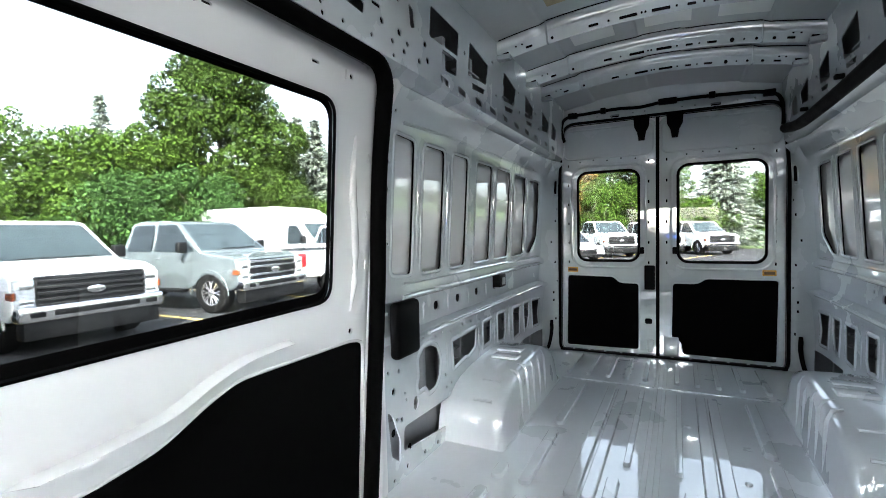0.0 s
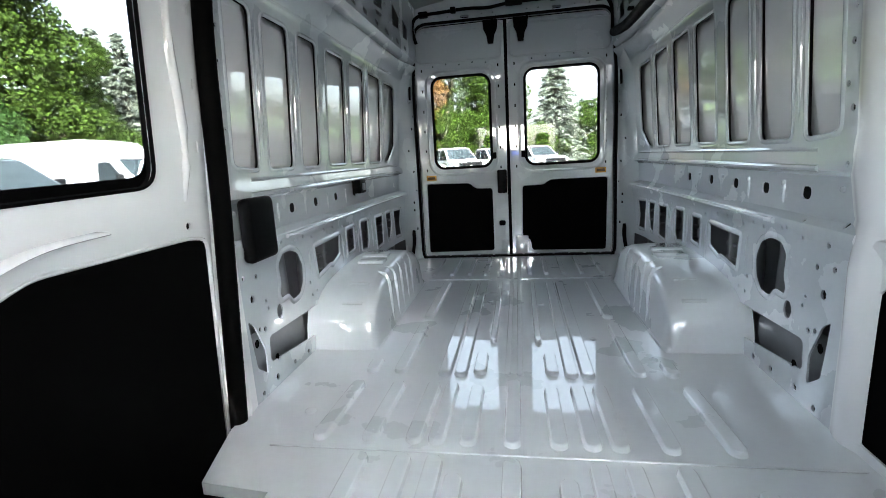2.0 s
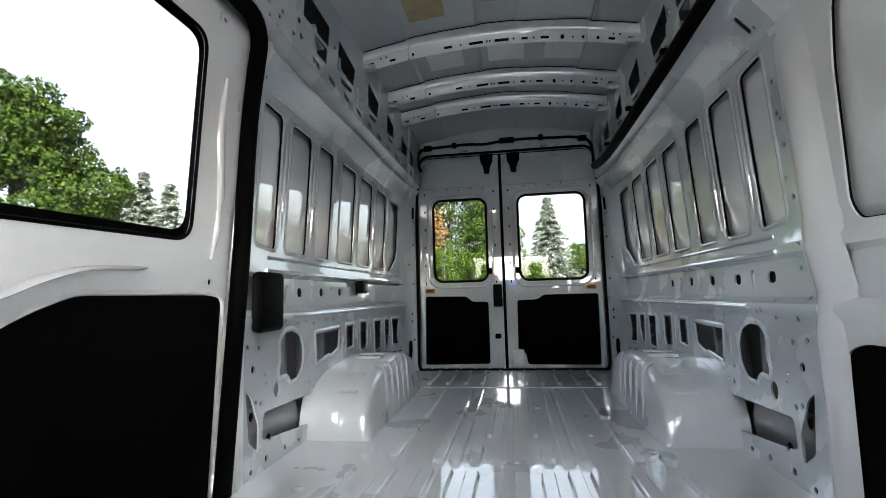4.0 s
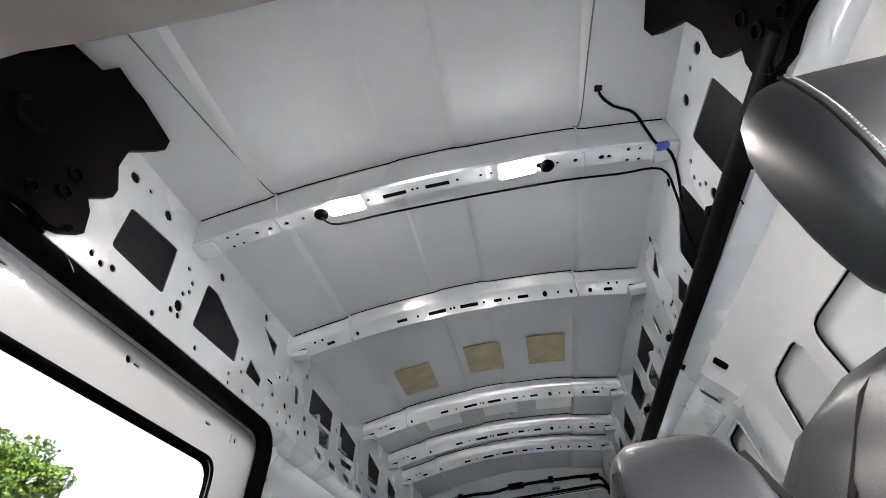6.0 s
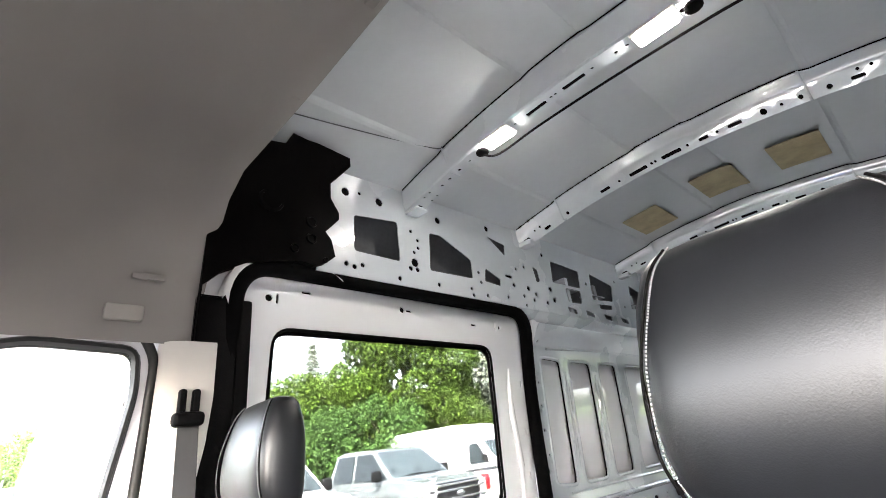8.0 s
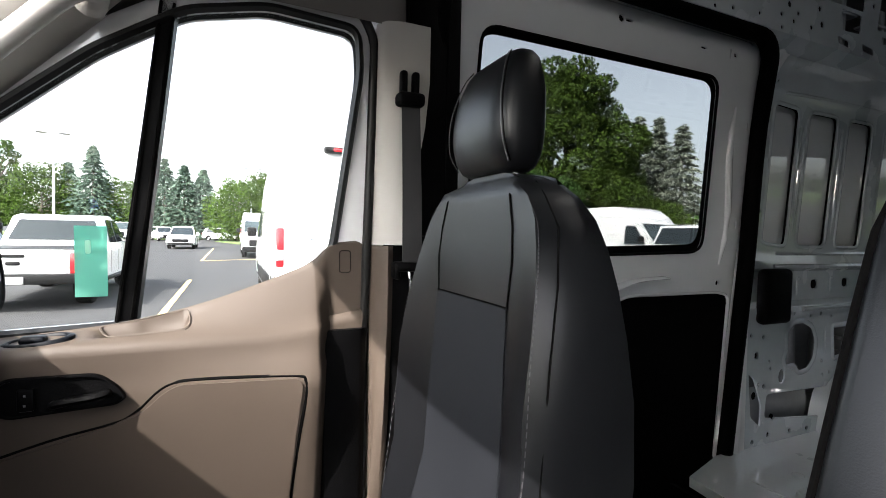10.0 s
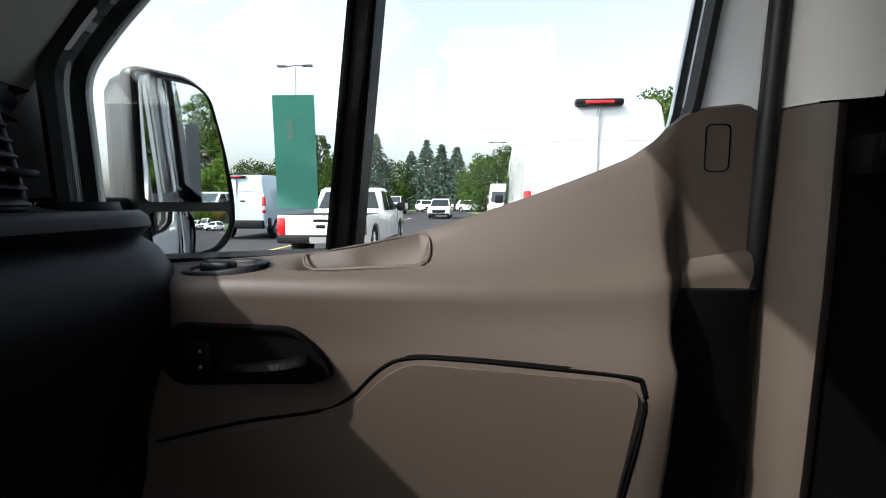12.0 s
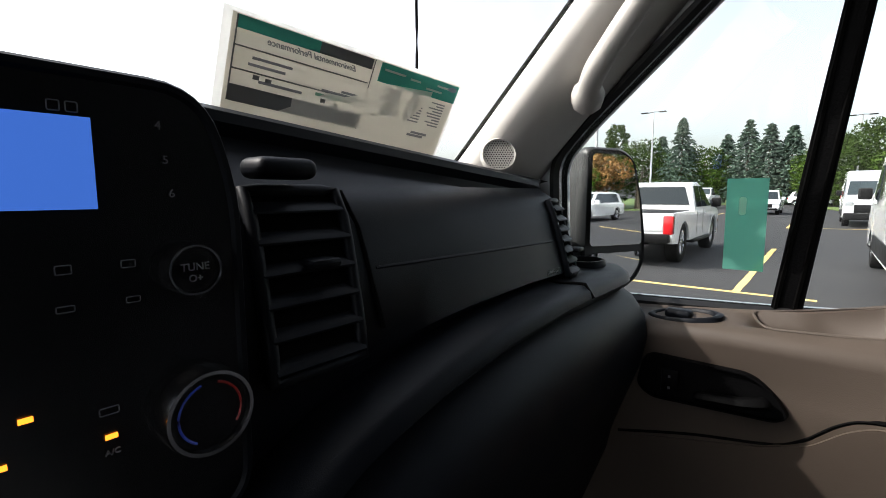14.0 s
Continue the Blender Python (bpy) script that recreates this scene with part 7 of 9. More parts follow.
for x in (-0.40, 0.0, 0.40):
    b = bmesh.new()
    box(b, x - 0.05, x + 0.05, 0.245, 0.27, 1.766, 1.772, 0.003, 1)
    part("clip_pocket", b, HEADLINER, liner)
# small blanking cover over the passenger door
b = bmesh.new()
box(b, -0.742, -0.726, 0.01, 0.085, 1.315, 1.352, 0.006, 2)
part("hook_cover", b, mat("hook_cover_cloth", (0.24, 0.227, 0.212), 0.9), liner, "pale rectangular hook cover")
b = bmesh.new()
box(b, -0.739, -0.727, 0.05, 0.12, 1.415, 1.432, 0.006, 2)
part("clip_cover", b, HEADLINER, liner)


# ---- black moulded corner brackets behind the headliner ----
def corner_bracket(s):
    bm = bmesh.new()
    prof = [(0.195, 1.28), (0.20, 1.42), (0.24, 1.46), (0.30, 1.49), (0.36, 1.50), (0.46, 1.515), (0.52, 1.508), (0.555, 1.522), (0.587, 1.548), (0.575, 1.60), (0.555, 1.625), (0.60, 1.675), (0.597, 1.695), (0.56, 1.73), (0.548, 1.77), (0.575, 1.80), (0.60, 1.83), (0.59, 1.85), (0.44, 1.86), (0.385, 1.868), (0.37, 1.84), (0.25, 1.835), (0.20, 1.80)]

    prof = [(u - 0.038 * max(0, min(1, (u - 0.28) / 0.2)), v) for u, v in prof]

    def f(u, v, d):
        x = 0.725 - 0.10 * max(0, (v - 1.66) / 0.2) ** 1.3 - 0.045 * max(0, min(1, (u - 0.2) / 0.24))
        return (s * (x + d), u, v)
    plate(bm, prof, [], f, 0.025, [0.28 + 0.04 * k for k in range(8)], [1.4, 1.55, 1.6, 1.65, 1.7, 1.74, 1.78, 1.82])
    root = solo("corner_bracket", bm, BRACKET_BLACK, "black moulded plastic bracket behind the headliner", "bracket", "roof corner brackets", smooth=50)
    for y, z, r in ((0.35, 1.69, 0.034), (0.47, 1.645, 0.016), (0.47, 1.59, 0.015), (0.515, 1.53, 0.008), (0.42, 1.55, 0.012)):
        b = bmesh.new()
        xx = f(y, z, 0)[0]
        loft(b, [[(xx - s * h, y + r * k * math.cos(a * math.pi / 8), z + r * k * math.sin(a * math.pi / 8)) for a in range(16)] for k, h in ((1.15, 0.0), (1.05, 0.006), (0.85, 0.006), (0.80, -0.012))], True, False)
        part("boss", b, BLACK_PLASTIC, root)
    b = bmesh.new()
    box(b, min(s * 0.737, s * 0.75), max(s * 0.737, s * 0.75), 0.192, 0.298, 0.80, 1.40, 0.012, 2)
    part("pillar_strip", b, BLACK_PLASTIC, root)
    b = bmesh.new()
    box(b, min(s * 0.741, s * 0.775), max(s * 0.741, s * 0.775), 0.280, 0.334, 0.797, 1.40, 0.008, 2)
    part("seal_cover", b, BLACK_PLASTIC, root)
    return root


corner_bracket(-1)
corner_bracket(1)


# ---- windscreen, A pillars, sun visor ----
def screen_edge(t):
    return -0.84 + 0.44 * t, 0.835 + 0.45 * t


bm = bmesh.new()
rows = []
for i in range(9):
    t = i / 8
    row = []
    for k in range(17):
        x = -0.70 + 1.4 * k / 16
        y, z = screen_edge(t)
        bow = (1 - (x / 0.70) ** 2)
        row.append((x * (1 - 0.03 * t), y - 0.17 * bow * (1 - 0.6 * t), z - 0.03 * bow * (1 - t)))
    rows.append(row)
loft(bm, rows, False, False)
frit = bmesh.new()
loft(frit, [[(x * 0.70 * (1 - 0.03 * t), screen_edge(t)[0] - 0.17 * (1 - x * x) * (1 - 0.6 * t) + 0.006, screen_edge(t)[1] - 0.03 * (1 - x * x) * (1 - t) - 0.004) for x in [-1 + k / 8 for k in range(17)]] for t in (0.945, 1.0, 1.06, 1.13)], False, False)
solo("screen_header", frit, RUBBER_AND_SHADE, "black band along the top of the windscreen", "trim", kind="structure", smooth=60)
solo("windscreen", bm, CLEAR, "large clear curved windscreen", "window", kind="structure", smooth=60).visible_shadow = False
for s in (-1, 1):
    root = thing("a_pillar", "light grey trimmed windscreen pillar with grab handle" if s < 0 else "light grey trimmed windscreen pillar", "pillar", "windscreen pillars", "structure")
    bm = bmesh.new()
    rings = []
    for t in [-0.14, -0.05, 0.0, 0.15, 0.3, 0.5, 0.7, 0.9, 1.05]:
        y, z = screen_edge(t)
        wide = 1.0 + 0.5 * max(0, 0.15 - t) - 0.15 * t
        pts = [(0.688, -0.012, 0.008), (0.668, 0.012, -0.004), (0.668, 0.035, -0.018), (0.69, 0.052 * wide, -0.033), (0.728, 0.068 * wide, -0.043), (0.768, 0.076 * wide, -0.048), (0.812, 0.076 * wide, -0.046), (0.83, 0.05, -0.03), (0.78, -0.02, 0.01)]
        rings.append([(s * (px - 0.012 * t), y + dy, z + dz) for px, dy, dz in pts])
    loft(bm, rings, True, True)
    part("pillar_cover", bm, PILLAR_TRIM, root, smooth=60)
    bm = bmesh.new()
    tube(bm, [(s * (0.693 - 0.012 * t), screen_edge(t)[0] - 0.02, screen_edge(t)[1] + 0.006) for t in (-0.1, 0.2, 0.5, 0.8, 1.0)], 0.006, 6)
    part("screen_seal", bm, RUBBER_AND_SHADE, root)
    if s < 0:
        bm = bmesh.new()
        path = smooth_line([(-0.706, -0.615, 0.928), (-0.672, -0.598, 0.944), (-0.650, -0.572, 0.972), (-0.643, -0.52, 1.035), (-0.638, -0.45, 1.115), (-0.64, -0.40, 1.17), (-0.665, -0.375, 1.19), (-0.70, -0.385, 1.18)], 5)
        tube(bm, path, [0.024 if i < 4 or i > len(path) - 5 else 0.017 for i in range(len(path))], 10)
        part("grab_handle", bm, PILLAR_TRIM, root, "curved light grey grab handle", smooth=60)
        # tweeter grille low on the pillar
        c, nrm = Vector((-0.660, -0.744, 0.850)), Vector((0.72, 0.60, 0.35)).normalized()
        u = nrm.cross(Vector((0, 0, 1))).normalized()
        v = u.cross(nrm)
        bm = bmesh.new()
        loft(bm, [[c + nrm * h + (u * math.cos(a * math.pi / 12) + v * math.sin(a * math.pi / 12)) * r for a in range(24)] for r, h in ((0.030, -0.006), (0.0292, 0.003), (0.0272, 0.005), (0.0264, 0.002))], True, True)
        tw = part("tweeter", bm, PILLAR_TRIM, root, "round perforated speaker grille")
        bm = bmesh.new()
        for i in range(-6, 7):
            for j in range(-6, 7):
                p = Vector(((i + 0.5 * (j % 2)) * 0.0042, j * 0.0038))
                if p.length < 0.0245:
                    q = c + nrm * 0.0034 + u * p.x + v * p.y
                    bm.faces.new([bm.verts.new(q + (u * math.cos(a * math.pi / 3) + v * math.sin(a * math.pi / 3)) * 0.0013) for a in range(6)])
        part("perforation", bm, SEAM_AND_SHADE, tw, smooth=0)
bm = bmesh.new()
loft(bm, [[(x, y, z) for x in (-0.72, -0.4, 0, 0.4, 0.72)] for y, z in ((-0.46, 1.31), (-0.40, 1.262), (-0.36, 1.275), (-0.33, 1.34))], False, False)
part("front_rail", bm, HEADLINER, liner, smooth=60)
visor = thing("sun_visor", "folded grey cloth sun visor with a white warning label", "sun visor")
bm = bmesh.new()
VN, VU, VV, VC = Vector((0.2992, 0.8078, -0.5086)).normalized(), None, None, Vector((-0.35, -0.25, 1.32))
VU = VN.cross(Vector((0, 0, 1))).normalized()
VV = VU.cross(VN)
VISOR = [(0.30, -0.065), (0.10, -0.097), (-0.09, -0.13), (-0.125, -0.132), (-0.137, -0.10), (-0.137, -0.07), (-0.122, -0.009), (-0.08, 0.05), (0.30, 0.06)]
vis_f = lambda u, v, d: VC + VU * u + VV * v - VN * d
plate(bm, round_poly(VISOR, 0.02, 4), [], vis_f, 0.02)
bmesh.ops.bevel(bm, geom=[e for e in bm.edges if e.calc_face_angle(0) > 1.0], offset=0.005, segments=2, affect="EDGES")
part("visor_board", bm, HEADLINER, visor, smooth=60)
LABEL_WHITE = mat("label_white", (0.80, 0.80, 0.78), 0.5)
LABEL_YELLOW = mat("label_yellow", (0.85, 0.55, 0.02), 0.5)
LA, LU, LV = Vector((0.043, -0.067)), Vector((-0.025, 0.092)), Vector((-0.077, -0.010))


def lab_rect(a0, a1, b0, b1, k, material, name, parent):
    b = bmesh.new()
    pts = [LA + LU * a + LV * c for a, c in ((a0, b0), (a1, b0), (a1, b1), (a0, b1))]
    loft(b, [[vis_f(p.x, p.y, 0.0006 - k) for p in pts], [vis_f(p.x, p.y, -k) for p in pts]], True, True)
    return part(name, b, material, parent, smooth=0)


lab = lab_rect(0, 1, 0, 1, 0.002, LABEL_WHITE, "warning_label", visor)
tagged(lab, "white and yellow warning label")
lab_rect(0.84, 1, 0, 1, 0.003, LABEL_YELLOW, "yellow_band", lab)
for i in range(9):
    lab_rect(0.05, 0.52 if i % 3 else 0.46, 0.06 + i * 0.1, 0.10 + i * 0.1, 0.003, PRINT_GREY, "text_bar", lab)
for i in range(6):
    lab_rect(0.56, 0.78, 0.40 + i * 0.09, 0.44 + i * 0.09, 0.003, PRINT_GREY, "text_bar", lab)
b = bmesh.new()
for r0, r1 in ((0.011, 0.014),):
    c = LA + LU * 0.70 + LV * 0.2
    loft(b, [[vis_f(c.x + r * math.cos(a * math.pi / 8), c.y + r * math.sin(a * math.pi / 8), -0.0032) for a in range(16)] for r in (r0, r1)], True, False)
part("red_ring", b, LAMP_RED, lab, smooth=0)


# ---- cab doors ----
WIN = round_poly([(-0.705, 0.60), (-0.38, 0.615), (-0.238, 0.625), (-0.081, 0.662), (-0.009, 0.705), (0.045, 0.76), (0.098, 1.17), (0.09, 1.262), (-0.10, 1.272), (-0.25, 1.235), (-0.40, 1.135), (-0.66, 0.90), (-0.71, 0.845)], 0.03, 4)


def frame_x(z):
    return 0.805 - 0.05 * max(0, z - 0.62)


def cab_door(s):
    label = "closed passenger door with brown trim, dark pull handle and window" if s < 0 else "driver door with brown trim standing open"
    root = thing("door_4" if s < 0 else "door_5", label, "door", "cab doors", "structure")
    ff = lambda u, v, d: (s * (frame_x(v) + d), u, v)
    bm = bmesh.new()
    plate(bm, round_poly([(-0.80, -0.08), (0.115, -0.08), (0.128, 1.25), (0.09, 1.315), (-0.12, 1.322), (-0.27, 1.285), (-0.44, 1.175), (-0.73, 0.91), (-0.80, 0.82)], 0.03), [WIN], ff, 0.03)
    part("door_frame", bm, WHITE, root, "white door frame", smooth=30)
    bm = bmesh.new()
    plate(bm, round_poly([(-0.86, -0.35), (0.235, -0.35), (0.235, 1.335), (-0.13, 1.335), (-0.29, 1.30), (-0.46, 1.19), (-0.75, 0.93), (-0.86, 0.82)], 0.02), [WIN], lambda u, v, d: (s * (frame_x(v) + 0.055 + d), u, v), 0.012)
    part("outer_skin", bm, WHITE, root, "white outer skin")
    bm = bmesh.new()
    strip(bm, WIN, 0.018, ff, 0.012)
    part("window_gasket", bm, DOOR_RUBBER, root, "black window seal", smooth=60)
    bm = bmesh.new()
    rim = round_poly([(-0.79, 0.3), (0.112, 0.3), (0.128, 1.24), (0.09, 1.305), (-0.12, 1.312), (-0.27, 1.275), (-0.44, 1.165), (-0.73, 0.90), (-0.79, 0.82)], 0.03)
    tube(bm, [ff(u, v, -0.008) for u, v in rim], 0.011, 8, closed=True, up=(1, 0, 0))
    part("door_seal", bm, DOOR_RUBBER, root, "black rubber door seal", smooth=60)
    bm = bmesh.new()
    loft(bm, [[ff(u, v, 0) for u, v in WIN], [ff(u, v, 0.06) for u, v in WIN]], True, False)
    part("window_reveal", bm, RUBBER_AND_SHADE, root, smooth=60)
    bm = bmesh.new()
    pane(bm, round_poly([(u * 1.01, v + (0.008 if v > 0.9 else -0.01)) for u, v in WIN], 0.004, 1), lambda u, v, d: ff(u, v, 0.022 + d), 0.003)
    part("window_pane", bm, CLEAR, root, "clear glass", smooth=0).visible_shadow = False
    bm = bmesh.new()
    loft(bm, [[ff(y - w, z, 0.0), ff(y + w, z, 0.0), ff(y + w, z, 0.045), ff(y - w, z, 0.045)] for y, z, w in ((-0.358, 0.58, 0.0185), (-0.332, 0.80, 0.0175), (-0.305, 1.02, 0.016), (-0.278, 1.25, 0.0145))], True, True)
    post = part("division_post", bm, BLACK_PLASTIC, root, "black window division post")
    for dy in (-0.011, 0.011):
        bm = bmesh.new()
        tube(bm, [ff(y + dy, z, -0.002) for y, z in ((-0.358, 0.60), (-0.332, 0.80), (-0.305, 1.02), (-0.279, 1.24))], 0.003, 5)
        part("post_lip", bm, RUBBER_AND_SHADE, post)
    # moulded trim: top ledge with a well, swelling flank
    sill = [(-0.80, 0.585), (-0.62, 0.598), (-0.50, 0.607), (-0.40, 0.616), (-0.33, 0.625), (-0.28, 0.637), (-0.22, 0.653), (-0.166, 0.671), (-0.114, 0.690), (-0.066, 0.708), (-0.022, 0.726), (0.006, 0.745), (0.022, 0.763), (0.036, 0.774), (0.055, 0.781), (0.10, 0.785), (0.112, 0.778)]

    trim_edge = lambda y: interp([(-0.8, 0.570), (-0.5, 0.588), (-0.45, 0.591), (-0.1, 0.591), (-0.03, 0.597), (0.012, 0.603), (0.11, 0.62)], y)

    def ring_at(y):
        zt = interp(sill, y)
        inn = 0.035 * max(0, min(1, (y + 0.35) / 0.32))
        rec = 0.052 * max(0, min(1, (y - 0.004) / 0.032))
        ze = trim_edge(y)
        well = 0.029 * max(0, min(1, (y + 0.394) / 0.022)) * max(0, min(1, (-0.240 - y) / 0.010))
        top = lambda x: zt + (ze + 0.010 - zt) * (0.785 - x) / 0.053
        pts = [(0.835, zt - 0.045), (0.800, zt - 0.005), (0.790, zt + 0.003), (0.785, zt), (0.781 + rec * 0.05, top(0.781) - well), (0.770 + rec * 0.25, top(0.770) - well), (0.752 + rec * 0.6, top(0.752) - well), (0.745 + rec * 0.75, top(0.745)), (0.732 + rec, ze + 0.010),
               (0.7255 + rec, ze + 0.0055), (0.7205 + rec, ze - 0.002), (0.7180 + rec, ze - 0.013), (0.729 - inn * 0.5 + rec * 1.6, 0.545), (0.726 - inn + rec * 1.8, 0.52), (0.730 - inn + rec * 1.8, 0.48), (0.737 - inn + rec * 1.75, 0.44), (0.746 - inn + rec * 1.6, 0.40),
               (0.758 - inn + rec * 1.5, 0.34), (0.780 - inn * 0.6 + rec * 0.9, 0.2), (0.790, 0.05), (0.80, -0.05)]
        return [(s * x, y, z) for x, z in pts]
    ysx = [-0.80, -0.74, -0.68, -0.62, -0.56, -0.50, -0.44, -0.41, -0.392, -0.384, -0.36, -0.32, -0.28, -0.256, -0.249, -0.241, -0.20, -0.15, -0.11, -0.08, -0.045, -0.02, 0.0, 0.005, 0.012, 0.020, 0.028, 0.036, 0.05, 0.065, 0.08, 0.095, 0.104, 0.110]
    bm = bmesh.new()
    vr = loft(bm, [ring_at(y) for y in ysx], False, False)
    bm.faces.new([bm.verts.new((s * 0.835, 0.110, -0.05))] + vr[-1][::-1])
    trim = part("door_trim", bm, TAN, root, "brown moulded door trim", smooth=50)
    # black plate that stands for the shade on the shut edge of the door
    bm = bmesh.new()
    loft(bm, [[(s * x, y, z) for x, y in ((0.80, 0.020), (0.764, 0.026), (0.760, 0.040), (0.762, 0.100), (0.775, 0.118), (0.80, 0.120))] for z in (-0.06, 0.2, 0.4, 0.56, 0.588)], True, True)
    part("shut_edge_shade", bm, BLACK_PLASTIC, root, "black plate for the shade at the door shut edge", smooth=50)
    if s > 0:
        return root
    sx = lambda y, z: interp([(0.05, 0.790), (0.2, 0.780), (0.34, 0.758), (0.40, 0.746), (0.44, 0.737), (0.48, 0.730), (0.52, 0.726), (0.545, 0.730)], z) - 0.035 * max(0, min(1, (y + 0.35) / 0.32)) * (interp([(0.05, 0.0), (0.2, 0.6), (0.34, 1.0)], z) if z < 0.53 else 0.6)
    # map pocket: a groove and the panel under it
    groove = smooth_line([(-0.56, 0.40, 0), (-0.45, 0.432, 0), (-0.36, 0.45, 0), (-0.322, 0.470, 0), (-0.288, 0.504, 0), (-0.258, 0.519, 0), (-0.20, 0.521, 0), (-0.12, 0.519, 0), (-0.04, 0.515, 0), (-0.026, 0.505, 0), (-0.024, 0.47, 0), (-0.034, 0.38, 0), (-0.045, 0.25, 0), (-0.05, 0.1, 0)], 5)
    bm = bmesh.new()
    tube(bm, [(-(sx(p.x, p.y) + 0.0028), p.x, p.y) for p in groove], 0.0040, 6)
    part("pocket_groove", bm, SEAM_AND_SHADE, trim, "dark groove round the door pocket")
    bm = bmesh.new()
    outl = round_poly([(-0.315, 0.465), (-0.281, 0.499), (-0.254, 0.5145), (-0.041, 0.5105), (-0.031, 0.496), (-0.042, 0.38), (-0.06, 0.10), (-0.54, 0.10), (-0.54, 0.40), (-0.362, 0.4445)], 0.012)
    plate(bm, outl, [], lambda u, v, d: (-(sx(u, v) - 0.004 + d), u, v), 0.008, [-0.5, -0.4, -0.3, -0.2, -0.1], [0.15, 0.25, 0.35, 0.42, 0.47])
    part("map_pocket", bm, TAN, trim, "brown door pocket panel", smooth=50)
    # pull handle in its dark cup
    hx = lambda y, z: -(interp([(0.45, 0.727), (0.50, 0.724), (0.56, 0.727)], z))
    cup = round_poly([(-0.515, 0.548), (-0.38, 0.546), (-0.352, 0.522), (-0.338, 0.500), (-0.352, 0.491), (-0.44, 0.487), (-0.505, 0.484), (-0.525, 0.50)], 0.016, 4)
    bm = bmesh.new()
    plate(bm, cup, [], lambda u, v, d: (hx(u, v) + 0.006 - d, u, v), 0.006)
    hd = part("handle_cup", bm, BLACK_PLASTIC, root, "black inner handle cup")
    bm = bmesh.new()
    strip(bm, cup, 0.006, lambda u, v, d: (hx(u, v) + 0.004 - d, u, v), 0.007)
    part("cup_bezel", bm, BLACK_PLASTIC, hd, smooth=60)
    bm = bmesh.new()
    tube(bm, smooth_line([(hx(0, .5) + 0.010, -0.445, 0.500), (hx(0, .5) + 0.022, -0.42, 0.508), (hx(0, .5) + 0.024, -0.385, 0.512), (hx(0, .5) + 0.014, -0.358, 0.516)], 4), [0.004] + [0.011] * 11 + [0.006], 8, flat=0.7)
    part("lever", bm, BLACK_PLASTIC, hd, smooth=60)
    bm = bmesh.new()
    box(bm, hx(0, .5) + 0.004, hx(0, .5) + 0.013, -0.491, -0.467, 0.494, 0.533, 0.004, 2, )
    lk = part("lock_rocker", bm, BLACK_PLASTIC, hd, "lock switch with pale padlock marks")
    for z in (0.505, 0.522):
        bm = bmesh.new()
        box(bm, hx(0, .5) + 0.013, hx(0, .5) + 0.0136, -0.4808, -0.4776, z - 0.0017, z + 0.0017)
        part("padlock_mark", bm, PRINT_PALE, lk)
    # window switch on the ledge
    zl = 0.604
    bm = bmesh.new()
    loft(bm, [[(-0.757 + 0.026 * k * math.sin(a * math.pi / 10) * 0.9, -0.473 + 0.052 * k * math.cos(a * math.pi / 10), zl + h + 0.11 * (0.052 * k * math.cos(a * math.pi / 10)) - 0.15 * 0.026 * k * math.sin(a * math.pi / 10)) for a in range(20)] for k, h in ((1, -0.012), (1, 0.003), (0.90, 0.005), (0.80, 0.004), (0.76, -0.002))], True, True)
    sw = part("switch_bezel", bm, DASH_PLASTIC, root, "oval window switch", smooth=60)
    bm = bmesh.new()
    box(bm, -0.768, -0.746, -0.500, -0.462, zl - 0.004, zl + 0.010, 0.006, 3)
    part("switch_rocker", bm, DASH_PLASTIC, sw)
    # rim of the ledge well and the small square cover at the rear
    bm = bmesh.new()
    well = round_poly([(-0.394, 0.788), (-0.243, 0.787), (-0.236, 0.746), (-0.374, 0.744)], 0.018, 4)
    strip(bm, well, 0.003, lambda u, v, d: (-v, u, interp(sill, u) + 0.001 - max(0, 0.785 - v) * (interp(sill, u) - trim_edge(u) - 0.010) / 0.053 - d * 0.5), 0.002)
    part("well_rim", bm, TAN, trim)
    bm = bmesh.new()
    strip(bm, rrect(0.058, 0.083, 0.715, 0.765, 0.006), 0.0014, lambda u, v, d: (-(0.7835 + d), u, v), 0.002)
    part("screw_cover", bm, SEAM_AND_SHADE, trim)
    return root


door_4 = cab_door(-1)
door_5 = cab_door(1)
hinge = Vector((0.86, -0.84, 0))
door_5.matrix_world = Matrix.Translation(hinge) @ pose(0, 0, 0, 0, 0, -68) @ Matrix.Translation(-hinge)
# sheet of green film on the quarter glass
GREEN_FILM = bpy.data.materials.new("green_window_film")
GREEN_FILM.use_nodes = True
gn = GREEN_FILM.node_tree
gn.nodes.clear()
go, gm, gm2 = gn.nodes.new("ShaderNodeOutputMaterial"), gn.nodes.new("ShaderNodeMixShader"), gn.nodes.new("ShaderNodeMixShader")
gd, gt, gp = gn.nodes.new("ShaderNodeBsdfDiffuse"), gn.nodes.new("ShaderNodeBsdfTranslucent"), gn.nodes.new("ShaderNodeBsdfTransparent")
for q in (gd, gt):
    q.inputs["Color"].default_value = (0.30, 0.62, 0.52, 1)
gp.inputs["Color"].default_value = (0.42, 0.80, 0.68, 1)
gm.inputs["Fac"].default_value, gm2.inputs["Fac"].default_value = 0.75, 0.30
gn.links.new(gd.outputs[0], gm.inputs[1])
gn.links.new(gt.outputs[0], gm.inputs[2])
gn.links.new(gm.outputs[0], gm2.inputs[1])
gn.links.new(gp.outputs[0], gm2.inputs[2])
gn.links.new(gm2.outputs[0], go.inputs["Surface"])
bm = bmesh.new()
